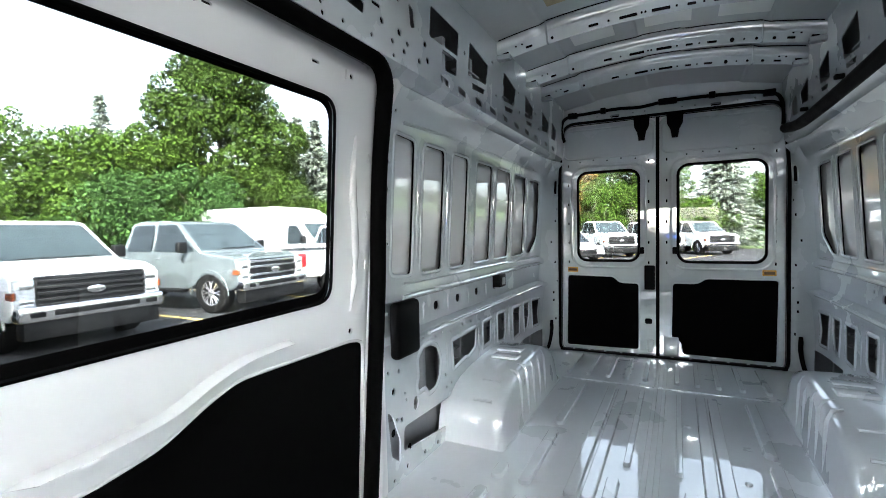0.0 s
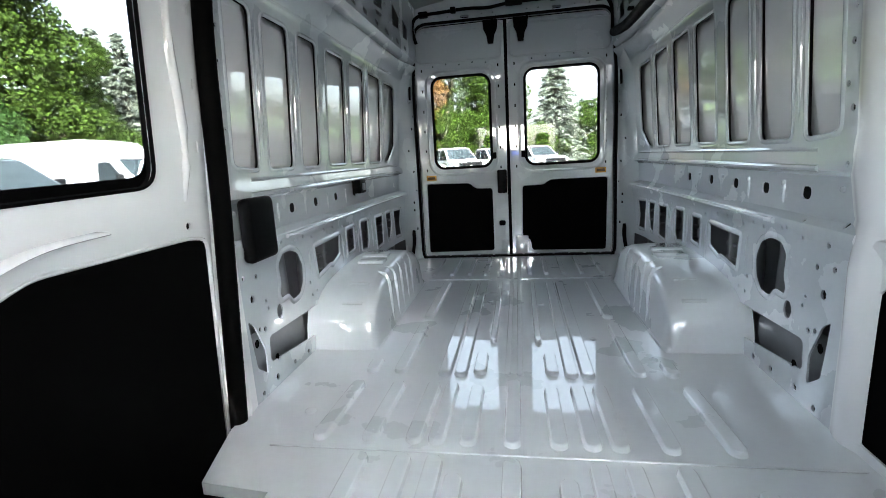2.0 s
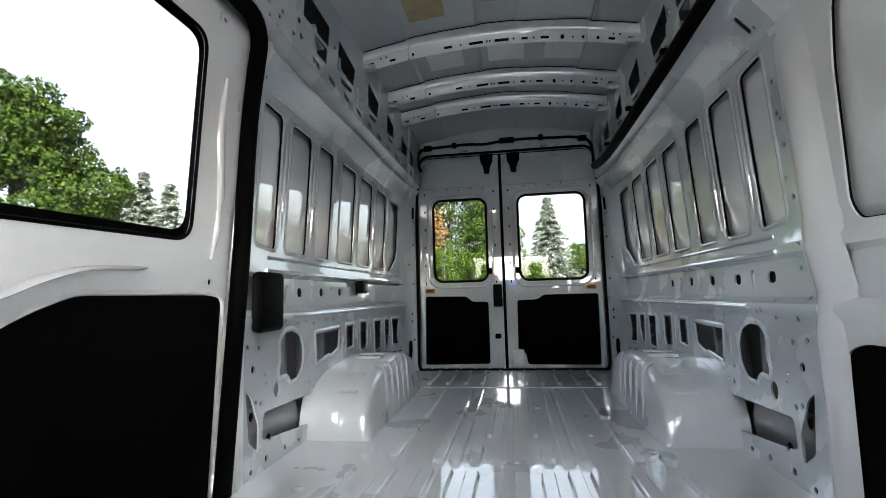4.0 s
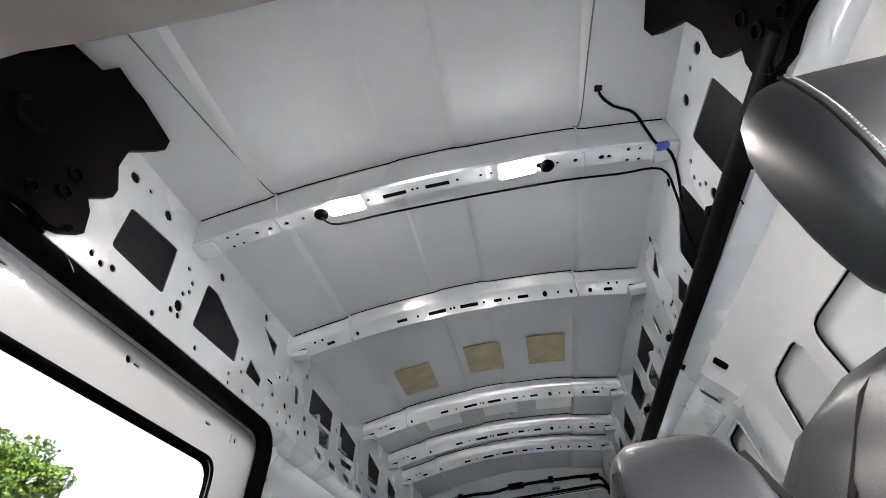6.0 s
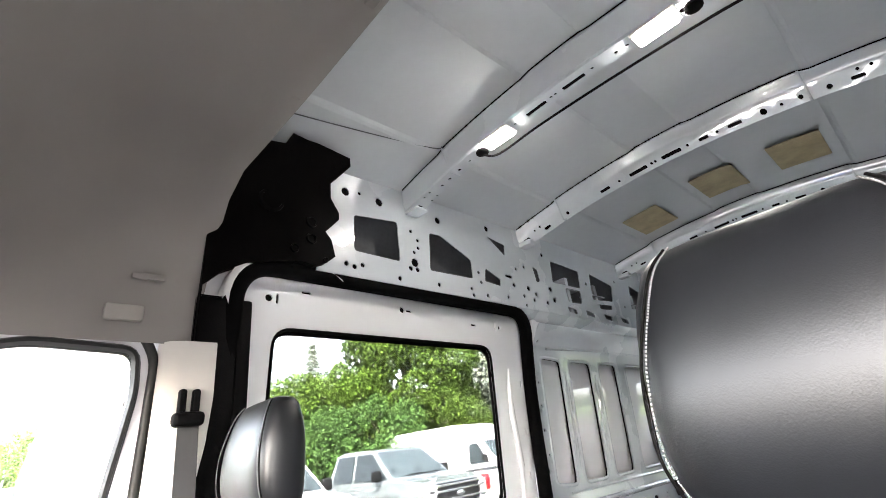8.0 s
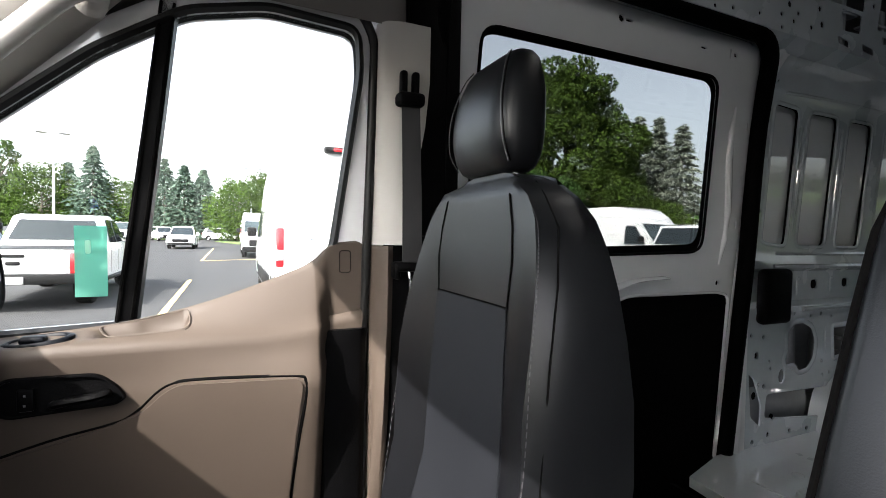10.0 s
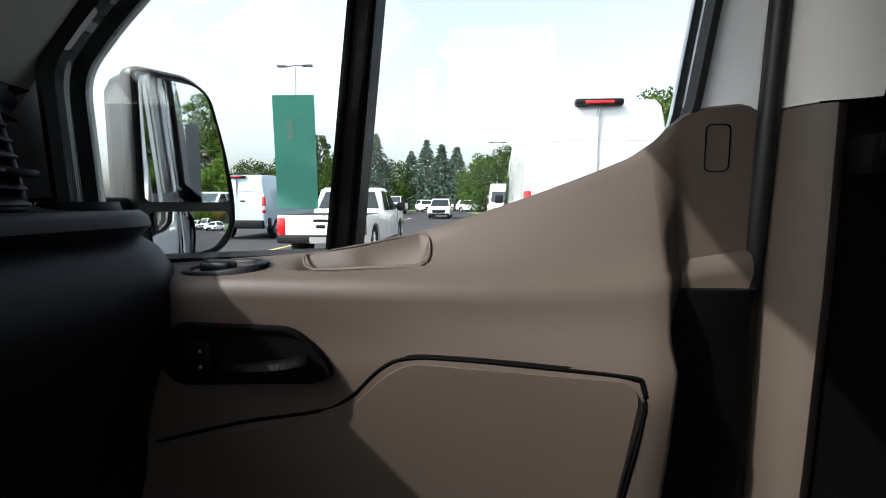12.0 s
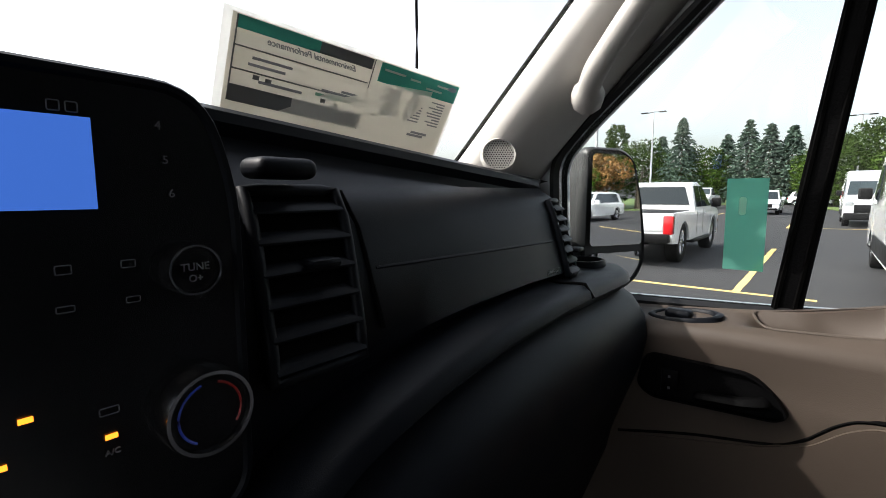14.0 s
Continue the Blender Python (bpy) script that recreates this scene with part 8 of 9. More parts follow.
plate(bm, [(-0.437, 0.672), (-0.385, 0.672), (-0.385, 0.809), (-0.437, 0.809)], [], lambda u, v, d: (-(frame_x(v) + 0.018 + d), u, v), 0.001)
film = thing("window_film", "green paper sheet stuck on the door glass", "sticker")
part("sheet", bm, GREEN_FILM, film, smooth=0)
bm = bmesh.new()
plate(bm, rrect(-0.420, -0.411, 0.755, 0.782, 0.004), [], lambda u, v, d: (-(frame_x(v) + 0.0165 + d), u, v), 0.001)
part("tape_mark", bm, paper_mat("pale_green_tape", (0.55, 0.80, 0.70)), film, "pale strip of tape", smooth=0)

# ---- B pillar trim and seat belt ----
for s in (-1, 1):
    root = thing("b_pillar", "two-tone pillar trim behind the cab door", "pillar", "door pillars", "structure")
    up, dn = [], []
    for z in (-0.03, 0.2, 0.4, 0.6, 0.70, 0.778):
        dn.append([(s * (0.800 - 0.02 * z), 0.128, z), (s * (0.778 - 0.01 * z), 0.132, z), (s * (0.745), 0.145 - 0.08 * max(0, 0.5 - z), z), (s * 0.737, 0.158 - 0.05 * max(0, 0.5 - z), z), (s * 0.745, 0.172 - 0.05 * max(0, 0.5 - z), z), (s * 0.79, 0.185, z)])
    for z in (0.780, 0.9, 1.05, 1.15, 1.25, 1.276):
        e = interp([(0.78, 0.186), (0.93, 0.214), (1.10, 0.245), (1.28, 0.245)], z)
        up.append([(s * (0.790 - 0.05 * (z - 0.78)), 0.130, z), (s * (0.768 - 0.04 * (z - 0.78)), 0.134, z), (s * (0.742 - 0.02 * (z - 0.78)), 0.148, z), (s * (0.732 - 0.02 * (z - 0.78)), min(0.178, e - 0.012), z), (s * 0.722, e, z), (s * 0.76, e + 0.014, z)])
    bm = bmesh.new()
    loft(bm, dn, False, False)
    part("lower_cover", bm, TAN, root, "brown lower pillar cover", smooth=50)
    bm = bmesh.new()
    loft(bm, up, False, False)
    part("upper_cover", bm, PILLAR_TRIM, root, "light grey upper pillar cover", smooth=50)
# black sheets that stand for the shade on the trim behind the belts
for s in (-1, 1):
    bm = bmesh.new()
    loft(bm, [[(s * 0.752, 0.150, z), (s * 0.748, 0.20, z), (s * 0.745, 0.262, z), (s * 0.765, 0.275, z)] for z in (-0.03, 0.2, 0.5, 0.779, 1.27)], False, False)
    solo("belt_shade", bm, BLACK_PLASTIC, "black sheet that stands for the shade behind the seat belt", "panel", "belt panels", "structure", smooth=50)
# steel body of the driver's pillar, added to stop sun reaching the floor
bm = bmesh.new()
loft(bm, [[(0.800 - 0.05 * max(0, z - 0.7), 0.19, z), (0.862 - 0.05 * max(0, z - 0.7), 0.19, z), (0.872 - 0.05 * max(0, z - 0.7), 0.345, z), (0.805 - 0.05 * max(0, z - 0.7), 0.33, z)] for z in (-0.4, 0.3, 0.7, 1.1, 1.48)], True, True)
solo("pillar_body", bm, WHITE, "white steel pillar between driver door and load space", "pillar", kind="structure")
belt = thing("seat_belt", "dark grey passenger seat belt hanging on the pillar", "seat belt")
bm = bmesh.new()
zz = [1.10, 1.0, 0.9, 0.8, 0.74]
loft(bm, [[(-0.700 + 0.004 * math.sin(z * 9), 0.172 + (1.1 - z) * 0.02, z), (-0.700 + 0.004 * math.sin(z * 9), 0.214 + (1.1 - z) * 0.03, z), (-0.703 + 0.004 * math.sin(z * 9), 0.214 + (1.1 - z) * 0.03, z), (-0.703 + 0.004 * math.sin(z * 9), 0.172 + (1.1 - z) * 0.02, z)] for z in zz], True, True)
part("webbing", bm, BELT, belt)
bm = bmesh.new()
box(bm, -0.722, -0.682, 0.160, 0.222, 1.085, 1.115, 0.010, 3)
box(bm, -0.722, -0.700, 0.170, 0.186, 1.10, 1.165, 0.006, 2)
box(bm, -0.722, -0.700, 0.198, 0.214, 1.10, 1.165, 0.006, 2)
part("guide_loop", bm, BLACK_PLASTIC, belt, "black belt guide")
bm = bmesh.new()
box(bm, -0.725, -0.692, 0.165, 0.255, 0.722, 0.744, 0.006, 2)
box(bm, -0.725, -0.695, 0.160, 0.176, 0.705, 0.744, 0.006, 2)
part("belt_slot", bm, BLACK_PLASTIC, belt)
bm = bmesh.new()
for y in (0.196, 0.222):
    tube(bm, [(-0.702, y, 0.722), (-0.698, y + 0.002, 0.70), (-0.697, y + 0.003, 0.672)], 0.0035, 6)
part("belt_tongue", bm, CHROME, belt, "bright steel belt tongue")


# ---- seats ----
def front_seat(cx, arm):
    root = thing("front_seat", "charcoal vinyl bucket seat with headrest" + (" and raised armrest" if arm else ""), "seat", "front seats")
    hw = [(0.16, 0.235), (0.3, 0.24), (0.5, 0.255), (0.65, 0.248), (0.75, 0.229), (0.82, 0.205), (0.845, 0.187), (0.865, 0.166), (0.885, 0.132), (0.898, 0.094), (0.904, 0.055)]

    def section(z, grow=0.0):
        w = interp(hw, z) + grow
        y0 = 0.185 + 0.05 * (z - 0.7) - (0.02 if z < 0.4 else 0)
        th = interp([(0.16, 0.15), (0.6, 0.13), (0.8, 0.102), (0.88, 0.082), (0.904, 0.060)], z)
        pts = []
        for k in range(17):
            t = -1 + 2 * k / 16
            bol = 0.052 * max(0, abs(t) - 0.45) ** 1.6 / 0.55 ** 1.6 * min(1, max(0.0, (0.86 - z) / 0.25))
            edge = 0.055 * max(0, abs(t) - 0.88) / 0.12
            pts.append((cx + w * t * (0.985 if abs(t) == 1 else 1), y0 - bol + edge + (0.02 if z > 0.88 else 0), z))
        for k in range(9):
            t = 1 - 2 * k / 8
            pts.append((cx + w * 0.975 * t, y0 + th - 0.016 * abs(t) ** 3, z))
        return pts
    bm = bmesh.new()
    zs = [0.16, 0.3, 0.4, 0.5, 0.6, 0.68, 0.74, 0.79, 0.83, 0.86, 0.88, 0.893, 0.900, 0.904]
    loft(bm, [section(z) for z in zs], True, True)
    back = part("backrest", bm, VINYL, root, smooth=70)

    def face_y(x, z):
        t = (x - cx) / interp(hw, z)
        p = section(z)[:17]
        for a, b in zip(p, p[1:]):
            if a[0] <= x <= b[0]:
                return a[1] + (b[1] - a[1]) * (x - a[0]) / max(1e-6, b[0] - a[0])
        return p[8][1]
    # woven middle panel below the cross seam
    bm = bmesh.new()
    plate(bm, round_poly([(cx - 0.118, 0.705), (cx + 0.118, 0.705), (cx + 0.128, 0.5), (cx + 0.13, 0.30), (cx - 0.13, 0.30), (cx - 0.128, 0.5)], 0.006), [], lambda u, v, d: (u, face_y(u, v) - 0.003 + d, v), 0.004, [cx - 0.1, cx - 0.05, cx, cx + 0.05, cx + 0.1], [0.4, 0.5, 0.6, 0.65])
    part("middle_panel", bm, VINYL_CLOTH, back, "woven charcoal middle panel", smooth=50)
    bm = bmesh.new()
    tube(bm, [(cx - 0.12 + 0.24 * k / 8, face_y(cx - 0.12 + 0.24 * k / 8, 0.706) - 0.0005, 0.706) for k in range(9)], 0.0017, 5)
    part("cross_seam", bm, SEAM_AND_SHADE, back)
    for sd in (-1, 1):
        bm = bmesh.new()
        path = [(0.118, 0.40), (0.12, 0.50), (0.117, 0.60), (0.117, 0.70), (0.124, 0.77), (0.118, 0.82), (0.104, 0.865), (0.085, 0.888)]
        tube(bm, [(cx + sd * x, face_y(cx + sd * x, z) - 0.0006, z) for x, z in path], 0.0017, 6)
        part("panel_seam", bm, SEAM_AND_SHADE, back)
        bm = bmesh.new()
        path = [(0.93, 0.30), (0.93, 0.5), (0.93, 0.65), (0.93, 0.75), (0.93, 0.82), (0.92, 0.86), (0.9, 0.885)]
        tube(bm, [(cx + sd * interp(hw, z) * t, face_y(cx + sd * interp(hw, z) * t, z) - 0.0003, z) for t, z in path], 0.0014, 5)
        part("edge_piping", bm, SEAM_AND_SHADE, back)
        line = smooth_line([(cx + sd * interp(hw, z) * (t - 0.05), face_y(cx + sd * interp(hw, z) * (t - 0.05), z) - 0.0006, z) for t, z in path], 14)
        bm = bmesh.new()
        for p, q in zip(line, line[1:]):
            tube(bm, [p.lerp(q, 0.2), p.lerp(q, 0.8)], 0.0008, 4)
        part("edge_stitching", bm, EDGE_THREAD, back, "row of grey stitches")
    # cushion
    bm = bmesh.new()
    rings = []
    for y, z1, w in ((-0.30, 0.19, 0.225), (-0.29, 0.215, 0.24), (-0.24, 0.232, 0.252), (-0.1, 0.228, 0.258), (0.05, 0.215, 0.255), (0.16, 0.205, 0.25)):
        r = []
        for k in range(13):
            t = -1 + 2 * k / 12
            r.append((cx + w * t, y, z1 + 0.018 * abs(t) ** 3 - 0.05 * max(0, abs(t) - 0.9) / 0.1))
        r += [(cx + w * 0.95, y, 0.08), (cx - w * 0.95, y, 0.08)]
        rings.append(r)
    loft(bm, rings, True, True)
    part("cushion", bm, VINYL, root, smooth=60)
    bm = bmesh.new()
    box(bm, cx - 0.21, cx + 0.21, -0.22, 0.22, -0.03, 0.10, 0.02, 2)
    part("seat_base", bm, BLACK_PLASTIC, root)
    # headrest with its two posts
    bm = bmesh.new()
    rings = []
    for z, w, y0, y1 in ((0.905, 0.072, 0.210, 0.252), (0.912, 0.085, 0.200, 0.262), (0.93, 0.094, 0.190, 0.268), (0.95, 0.097, 0.185, 0.271), (0.97, 0.0985, 0.183, 0.272), (0.99, 0.0985, 0.184, 0.272), (1.01, 0.0985, 0.187, 0.272), (1.03, 0.097, 0.1915, 0.271), (1.05, 0.094, 0.198, 0.268), (1.075, 0.086, 0.209, 0.262), (1.086, 0.076, 0.217, 0.256), (1.090, 0.058, 0.225, 0.250)):
        r = []
        for k in range(28):
            a = 2 * math.pi * k / 28
            cxx, cyy = math.cos(a), math.sin(a)
            r.append((cx + w * math.copysign(abs(cxx) ** 0.45, cxx), (y0 + y1) / 2 + (y1 - y0) / 2 * math.copysign(abs(cyy) ** 0.55, cyy), z))
        rings.append(r)
    loft(bm, rings, True, True)
    head = part("headrest", bm, VINYL, root, smooth=70)
    for sd in (-1, 1):
        bm = bmesh.new()
        pts = [(0.917, 0.086, 0.2045), (0.95, 0.092, 0.1895), (1.0, 0.088, 0.1875), (1.045, 0.078, 0.1975), (1.072, 0.070, 0.2075), (1.087, 0.060, 0.218)]
        P = smooth_line([(cx + sd * w, y - 0.001, z) for z, w, y in pts], 6)
        tube(bm, P, 0.0012, 5)
        part("headrest_seam", bm, SEAM_AND_SHADE, head)
        for i in range(len(P) - 1):
            n = 3
            for q in range(n):
                a = P[i].lerp(P[i + 1], (q + 0.15) / n)
                b2 = P[i].lerp(P[i + 1], (q + 0.75) / n)
                bm = bmesh.new()
                o = Vector((-sd * 0.004, -0.0012, 0))
                tube(bm, [a + o, b2 + o], 0.00075, 4)
                part("stitch", bm, STITCH, head)
        bm = bmesh.new()
        tube(bm, [(cx + sd * 0.052, 0.232, 0.885), (cx + sd * 0.052, 0.234, 0.915)], 0.006, 8)
        part("headrest_post", bm, CHROME, root, "chrome headrest post")
        bm = bmesh.new()
        loft(bm, [[(cx + sd * 0.052 + r * math.cos(a * math.pi / 8), 0.23 + r * 0.8 * math.sin(a * math.pi / 8), z) for a in range(16)] for r, z in ((0.016, 0.888), (0.016, 0.898), (0.012, 0.902))], True, True)
        part("post_sleeve", bm, DASH_PLASTIC, root)
    if arm:
        bm = bmesh.new()
        def arm_ring(z, y0, y1, x0, x1):
            out = []
            for k in range(24):
                c, q = math.cos(2 * math.pi * k / 24), math.sin(2 * math.pi * k / 24)
                out.append(((x0 + x1) / 2 + (x1 - x0) / 2 * math.copysign(abs(c) ** 0.4, c), (y0 + y1) / 2 + (y1 - y0) / 2 * math.copysign(abs(q) ** 0.4, q), z))
            return out
        ARM = ((0.44, 0.040, 0.120, 0.130, 0.184), (0.60, 0.100, 0.172, 0.131, 0.184), (0.70, 0.134, 0.196, 0.131, 0.184), (0.77, 0.158, 0.212, 0.132, 0.184), (0.815, 0.176, 0.224, 0.132, 0.183), (0.836, 0.186, 0.229, 0.133, 0.182), (0.848, 0.195, 0.228, 0.137, 0.178), (0.853, 0.203, 0.222, 0.143, 0.172))
        loft(bm, [arm_ring(*q) for q in ARM], True, True)
        part("armrest", bm, VINYL, root, "raised vinyl armrest", smooth=60)
        for xx in (0.1315, 0.1838):
            bm = bmesh.new()
            tube(bm, [(xx, y0 + 0.006, z) for z, y0, y1, x0, x1 in ARM[:5]] + [(xx + (0.004 if xx < 0.15 else -0.004), 0.194, 0.840)], 0.0022, 5)
            part("armrest_seam", bm, SEAM_AND_SHADE, root)
    return root


front_seat(-0.392, False)
front_seat(0.402, True)

# ---- dashboard ----
dash = thing("dashboard", "dark blue-grey moulded dashboard with vents and centre stack", "dashboard")
brow_z = lambda x: 0.872 - 0.084 * abs(x)


def dash_end(x):
    """How far the fascia bends away towards its end."""
    return 0.11 * (max(0, abs(x) - 0.615) / 0.115) ** 2


def fascia(x, z):
    return interp([(0.66, -0.594), (0.675, -0.596), (0.72, -0.609), (0.765, -0.623), (0.80, -0.645)], z) - dash_end(x)


def dash_ring(x):
    bz = brow_z(x)
    e = max(0, abs(x) - 0.70) / 0.075
    k = 0.03 * e * e
    k2 = dash_end(x)
    pts = [(-1.0, bz - 0.06), (-0.86, bz - 0.035), (-0.76, bz - 0.006), (-0.712, bz + 0.002), (-0.702 - k, bz - 0.003), (-0.700 - k, bz - 0.012), (-0.708 - k, bz - 0.022), (-0.70 - k, bz - 0.034), (-0.655 - k2, 0.795), (-0.634 - k2, 0.782), (-0.622 - k2, 0.763), (-0.609 - k2, 0.72), (-0.596 - k2, 0.678),
           (-0.608 - k, 0.671), (-0.590 - k, 0.669), (-0.556 - k, 0.671), (-0.545 - k, 0.664), (-0.542 - k, 0.654), (-0.552 - k, 0.644), (-0.556 - k, 0.640), (-0.535 - k, 0.628), (-0.518 - k, 0.605), (-0.512 - k, 0.575), (-0.520 - k, 0.53), (-0.545 - k, 0.46), (-0.58, 0.36), (-0.64, 0.2), (-0.70, 0.0), (-0.95, 0.0)]
    fall = interp([(-0.8, 0.0), (-0.5, 0.0), (-0.376, 0.008), (-0.285, 0.02), (-0.218, 0.035), (-0.185, 0.045), (-0.149, 0.062), (-0.1, 0.09), (0.8, 0.09)], x)
    return [(x, y, z - (fall if i > 12 and z > 0.3 else fall * 0.6 if i == 12 else 0)) for i, (y, z) in enumerate(pts)]


bm = bmesh.new()
loft(bm, [dash_ring(x) for x in [-0.775, -0.768, -0.75, -0.73, -0.715, -0.70, -0.685, -0.67, -0.655, -0.64, -0.625, -0.61, -0.5, -0.43, -0.376, -0.33, -0.285, -0.25, -0.218, -0.185, -0.149, -0.12, -0.1, 0.1, 0.3, 0.5, 0.64, 0.70, 0.73, 0.76, 0.775]], True, True)
part("dash_moulding", bm, DASH_PLASTIC, dash, smooth=50)
# seams of the air-bag panel and the shelf
for pts in ([(x, fascia(x, z) + 0.0005, z) for x, z in ((-0.246, 0.79), (-0.25, 0.76), (-0.252, 0.72), (-0.254, 0.678))], [(-0.565, -0.600, 0.671), (-0.567, -0.552, 0.672), (-0.568, -0.541, 0.655)]):
    b = bmesh.new()
    tube(b, pts, 0.0022, 5)
    part("panel_seam", b, SEAM_AND_SHADE, dash)
b = bmesh.new()
tube(b, [(x, fascia(x, z) - 0.0004, z) for x, z in ((-0.26, 0.726), (-0.4, 0.724), (-0.5, 0.723), (-0.595, 0.722))], 0.0016, 6)
part("panel_crease", b, DASH_PLASTIC, dash)
words("airbag_mark", "AIRBAG", 0.0115, Matrix.Translation((-0.568, -0.5965, 0.683)) @ pose(0, 0, 0, 74, 0, 180), mat("embossed_mark", (0.045, 0.047, 0.05), 0.5), dash, "embossed lettering")


def slat_vent(name, edges, z0, z1, n, tab, depth):
    """An air vent laid on the fascia: rim, dark sheet for the shaded throat, slats and a tab; edges gives its two ends
    at a height.
    """
    def on(a, z, out):
        l, r = edges(z)
        x = l + (r - l) * a
        return Vector((x - 0.4 * out * (dash_end(x) > 0.004), fascia(x, z) + out, z))
    A = [k / 6 for k in range(7)]
    rim = [on(a, z0, 0.0) for a in A] + [on(1, z0 + (z1 - z0) * k / 6, 0.0) for k in range(1, 6)] + [on(a, z1, 0.0) for a in reversed(A)] + [on(0, z0 + (z1 - z0) * k / 6, 0.0) for k in range(5, 0, -1)]
    b = bmesh.new()
    tube(b, [p + Vector((0, 0.003, 0)) for p in rim], 0.0052, 8, closed=True, up=(0, 1, 0))
    v = part(name, b, DASH_PLASTIC, dash, "dark slatted air vent", smooth=60)
    # dark sheet on the solid fascia in place of a shaded throat
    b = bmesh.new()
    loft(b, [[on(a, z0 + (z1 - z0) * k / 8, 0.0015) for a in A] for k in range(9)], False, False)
    part("throat_shade", b, SEAM_AND_SHADE, v)
    for i in range(n):
        z = z0 + (z1 - z0) * (i + 0.5) / n
        b = bmesh.new()
        loft(b, [[on(a, z + dz, out) for dz, out in ((-0.0045, 0.001), (-0.0055, depth * 0.9), (-0.004, depth), (-0.002, depth * 0.9), (0.003, 0.001))] for a in A], True, True)
        part("slat", b, DASH_PLASTIC, v, smooth=30)
    b = bmesh.new()
    c = on(tab[0], tab[1], depth)
    box(b, c.x - 0.013, c.x + 0.013, c.y - 0.008, c.y + 0.010, c.z - 0.0035, c.z + 0.0035, 0.003, 2)
    part("vent_tab", b, DASH_PLASTIC, v, "grey vent tab")
    return v


slat_vent("centre_vent", lambda z: (-0.226 - 0.09 * (z - 0.664), -0.151 - 0.06 * (z - 0.664)), 0.664, 0.790, 6, (0.42, 0.738), 0.009)
slat_vent("side_vent", lambda z: (-0.604, -0.646 - 0.14 * (z - 0.672)), 0.674, 0.776, 7, (0.8, 0.706), 0.010)
b = bmesh.new()
box(b, -0.205, -0.158, -0.640, -0.608, 0.798, 0.813, 0.007, 4)
part("vent_wheel", b, DASH_PLASTIC, dash)
# cup ring at the end of the shelf
b = bmesh.new()
loft(b, [[(-0.735 + r * math.cos(a * math.pi / 12), -0.625 + r * 0.8 * math.sin(a * math.pi / 12), z) for a in range(24)] for r, z in ((0.043, 0.655), (0.044, 0.672), (0.041, 0.680), (0.036, 0.680), (0.034, 0.668))], True, True)
part("cup_holder", b, DASH_PLASTIC, dash, "round cup holder rim", smooth=60)
# centre stack
b = bmesh.new()
stack = round_poly([(-0.128, 0.60), (0.27, 0.60), (0.27, 0.846), (-0.112, 0.842), (-0.128, 0.79)], 0.028, 6)
plate(b, stack, [], lambda u, v, d: (u, -0.586 - d, v), 0.10)
bmesh.ops.bevel(b, geom=[e for e in b.edges if e.calc_face_angle(0) > 1.0], offset=0.004, segments=2, affect="EDGES")
GLOSS_BLACK = mat("gloss_black_plastic", (0.004, 0.004, 0.005), 0.25)
st = part("control_panel", b, GLOSS_BLACK, dash, "gloss black control panel", smooth=40)
b = bmesh.new()
loft(b, [[(x, -0.60, z) for x in (-0.15, 0.28)] + [(0.28, -0.70, z), (-0.15, -0.70, z)] for z in (0.30, 0.60)], True, True)
part("lower_console", b, DASH_PLASTIC, dash)
b = bmesh.new()
tube(b, [(u, -0.586, v) for u, v in stack], 0.003, 6, closed=True, up=(0, 1, 0))
part("stack_edge", b, DASH_PLASTIC, st)
SY = -0.5855
b = bmesh.new()
box(b, -0.062, 0.075, SY, SY + 0.001, 0.781, 0.8225)
part("screen", b, SCREEN_BLUE, st, "lit blue display", smooth=0)


def turn_knob(x, z, r, depth, label):
    b = bmesh.new()
    loft(b, [[(x + rr * math.cos(a * math.pi / 16), SY + h, z + rr * math.sin(a * math.pi / 16)) for a in range(32)] for rr, h in ((r, 0.0), (r, depth * 0.7), (r * 0.96, depth), (r * 0.88, depth), (r * 0.86, depth * 0.8))], True, False)
    k = part("knob_ring", b, CHROME, st, label, smooth=50)
    b = bmesh.new()
    loft(b, [[(x + rr * math.cos(a * math.pi / 16), SY + h, z + rr * math.sin(a * math.pi / 16)) for a in range(32)] for rr, h in ((r * 0.87, 0.0), (r * 0.87, depth * 0.82), (r * 0.80, depth * 0.84))], True, True)
    part("knob_face", b, GLOSS_BLACK, k)
    return k


k1 = turn_knob(-0.0995, 0.7485, 0.0138, 0.012, "chrome-ringed tuning knob")
words("knob_word", "TUNE", 0.0056, Matrix.Translation((-0.0995, SY + 0.0108, 0.7500)) @ pose(0, 0, 0, 90, 0, 180), PRINT_PALE, k1)
words("knob_word", "O+", 0.0052, Matrix.Translation((-0.0995, SY + 0.0108, 0.7440)) @ pose(0, 0, 0, 90, 0, 180), PRINT_PALE, k1)
k2 = turn_knob(-0.1025, 0.6695, 0.0243, 0.014, "chrome-ringed temperature dial")
for a0, a1, colour, nm in ((-60, 75, (0.02, 0.06, 0.5), "blue_arc"), (105, 215, (0.35, 0.01, 0.01), "red_arc")):
    b = bmesh.new()
    pts = [(-0.1025 + 0.0168 * math.cos(radians(a0 + (a1 - a0) * i / 14)), SY + 0.0118, 0.6695 + 0.0168 * math.sin(radians(a0 + (a1 - a0) * i / 14))) for i in range(15)]
    tube(b, pts, 0.0007, 4)
    part("dial_arc", b, mat(nm, colour, 0.5), k2)
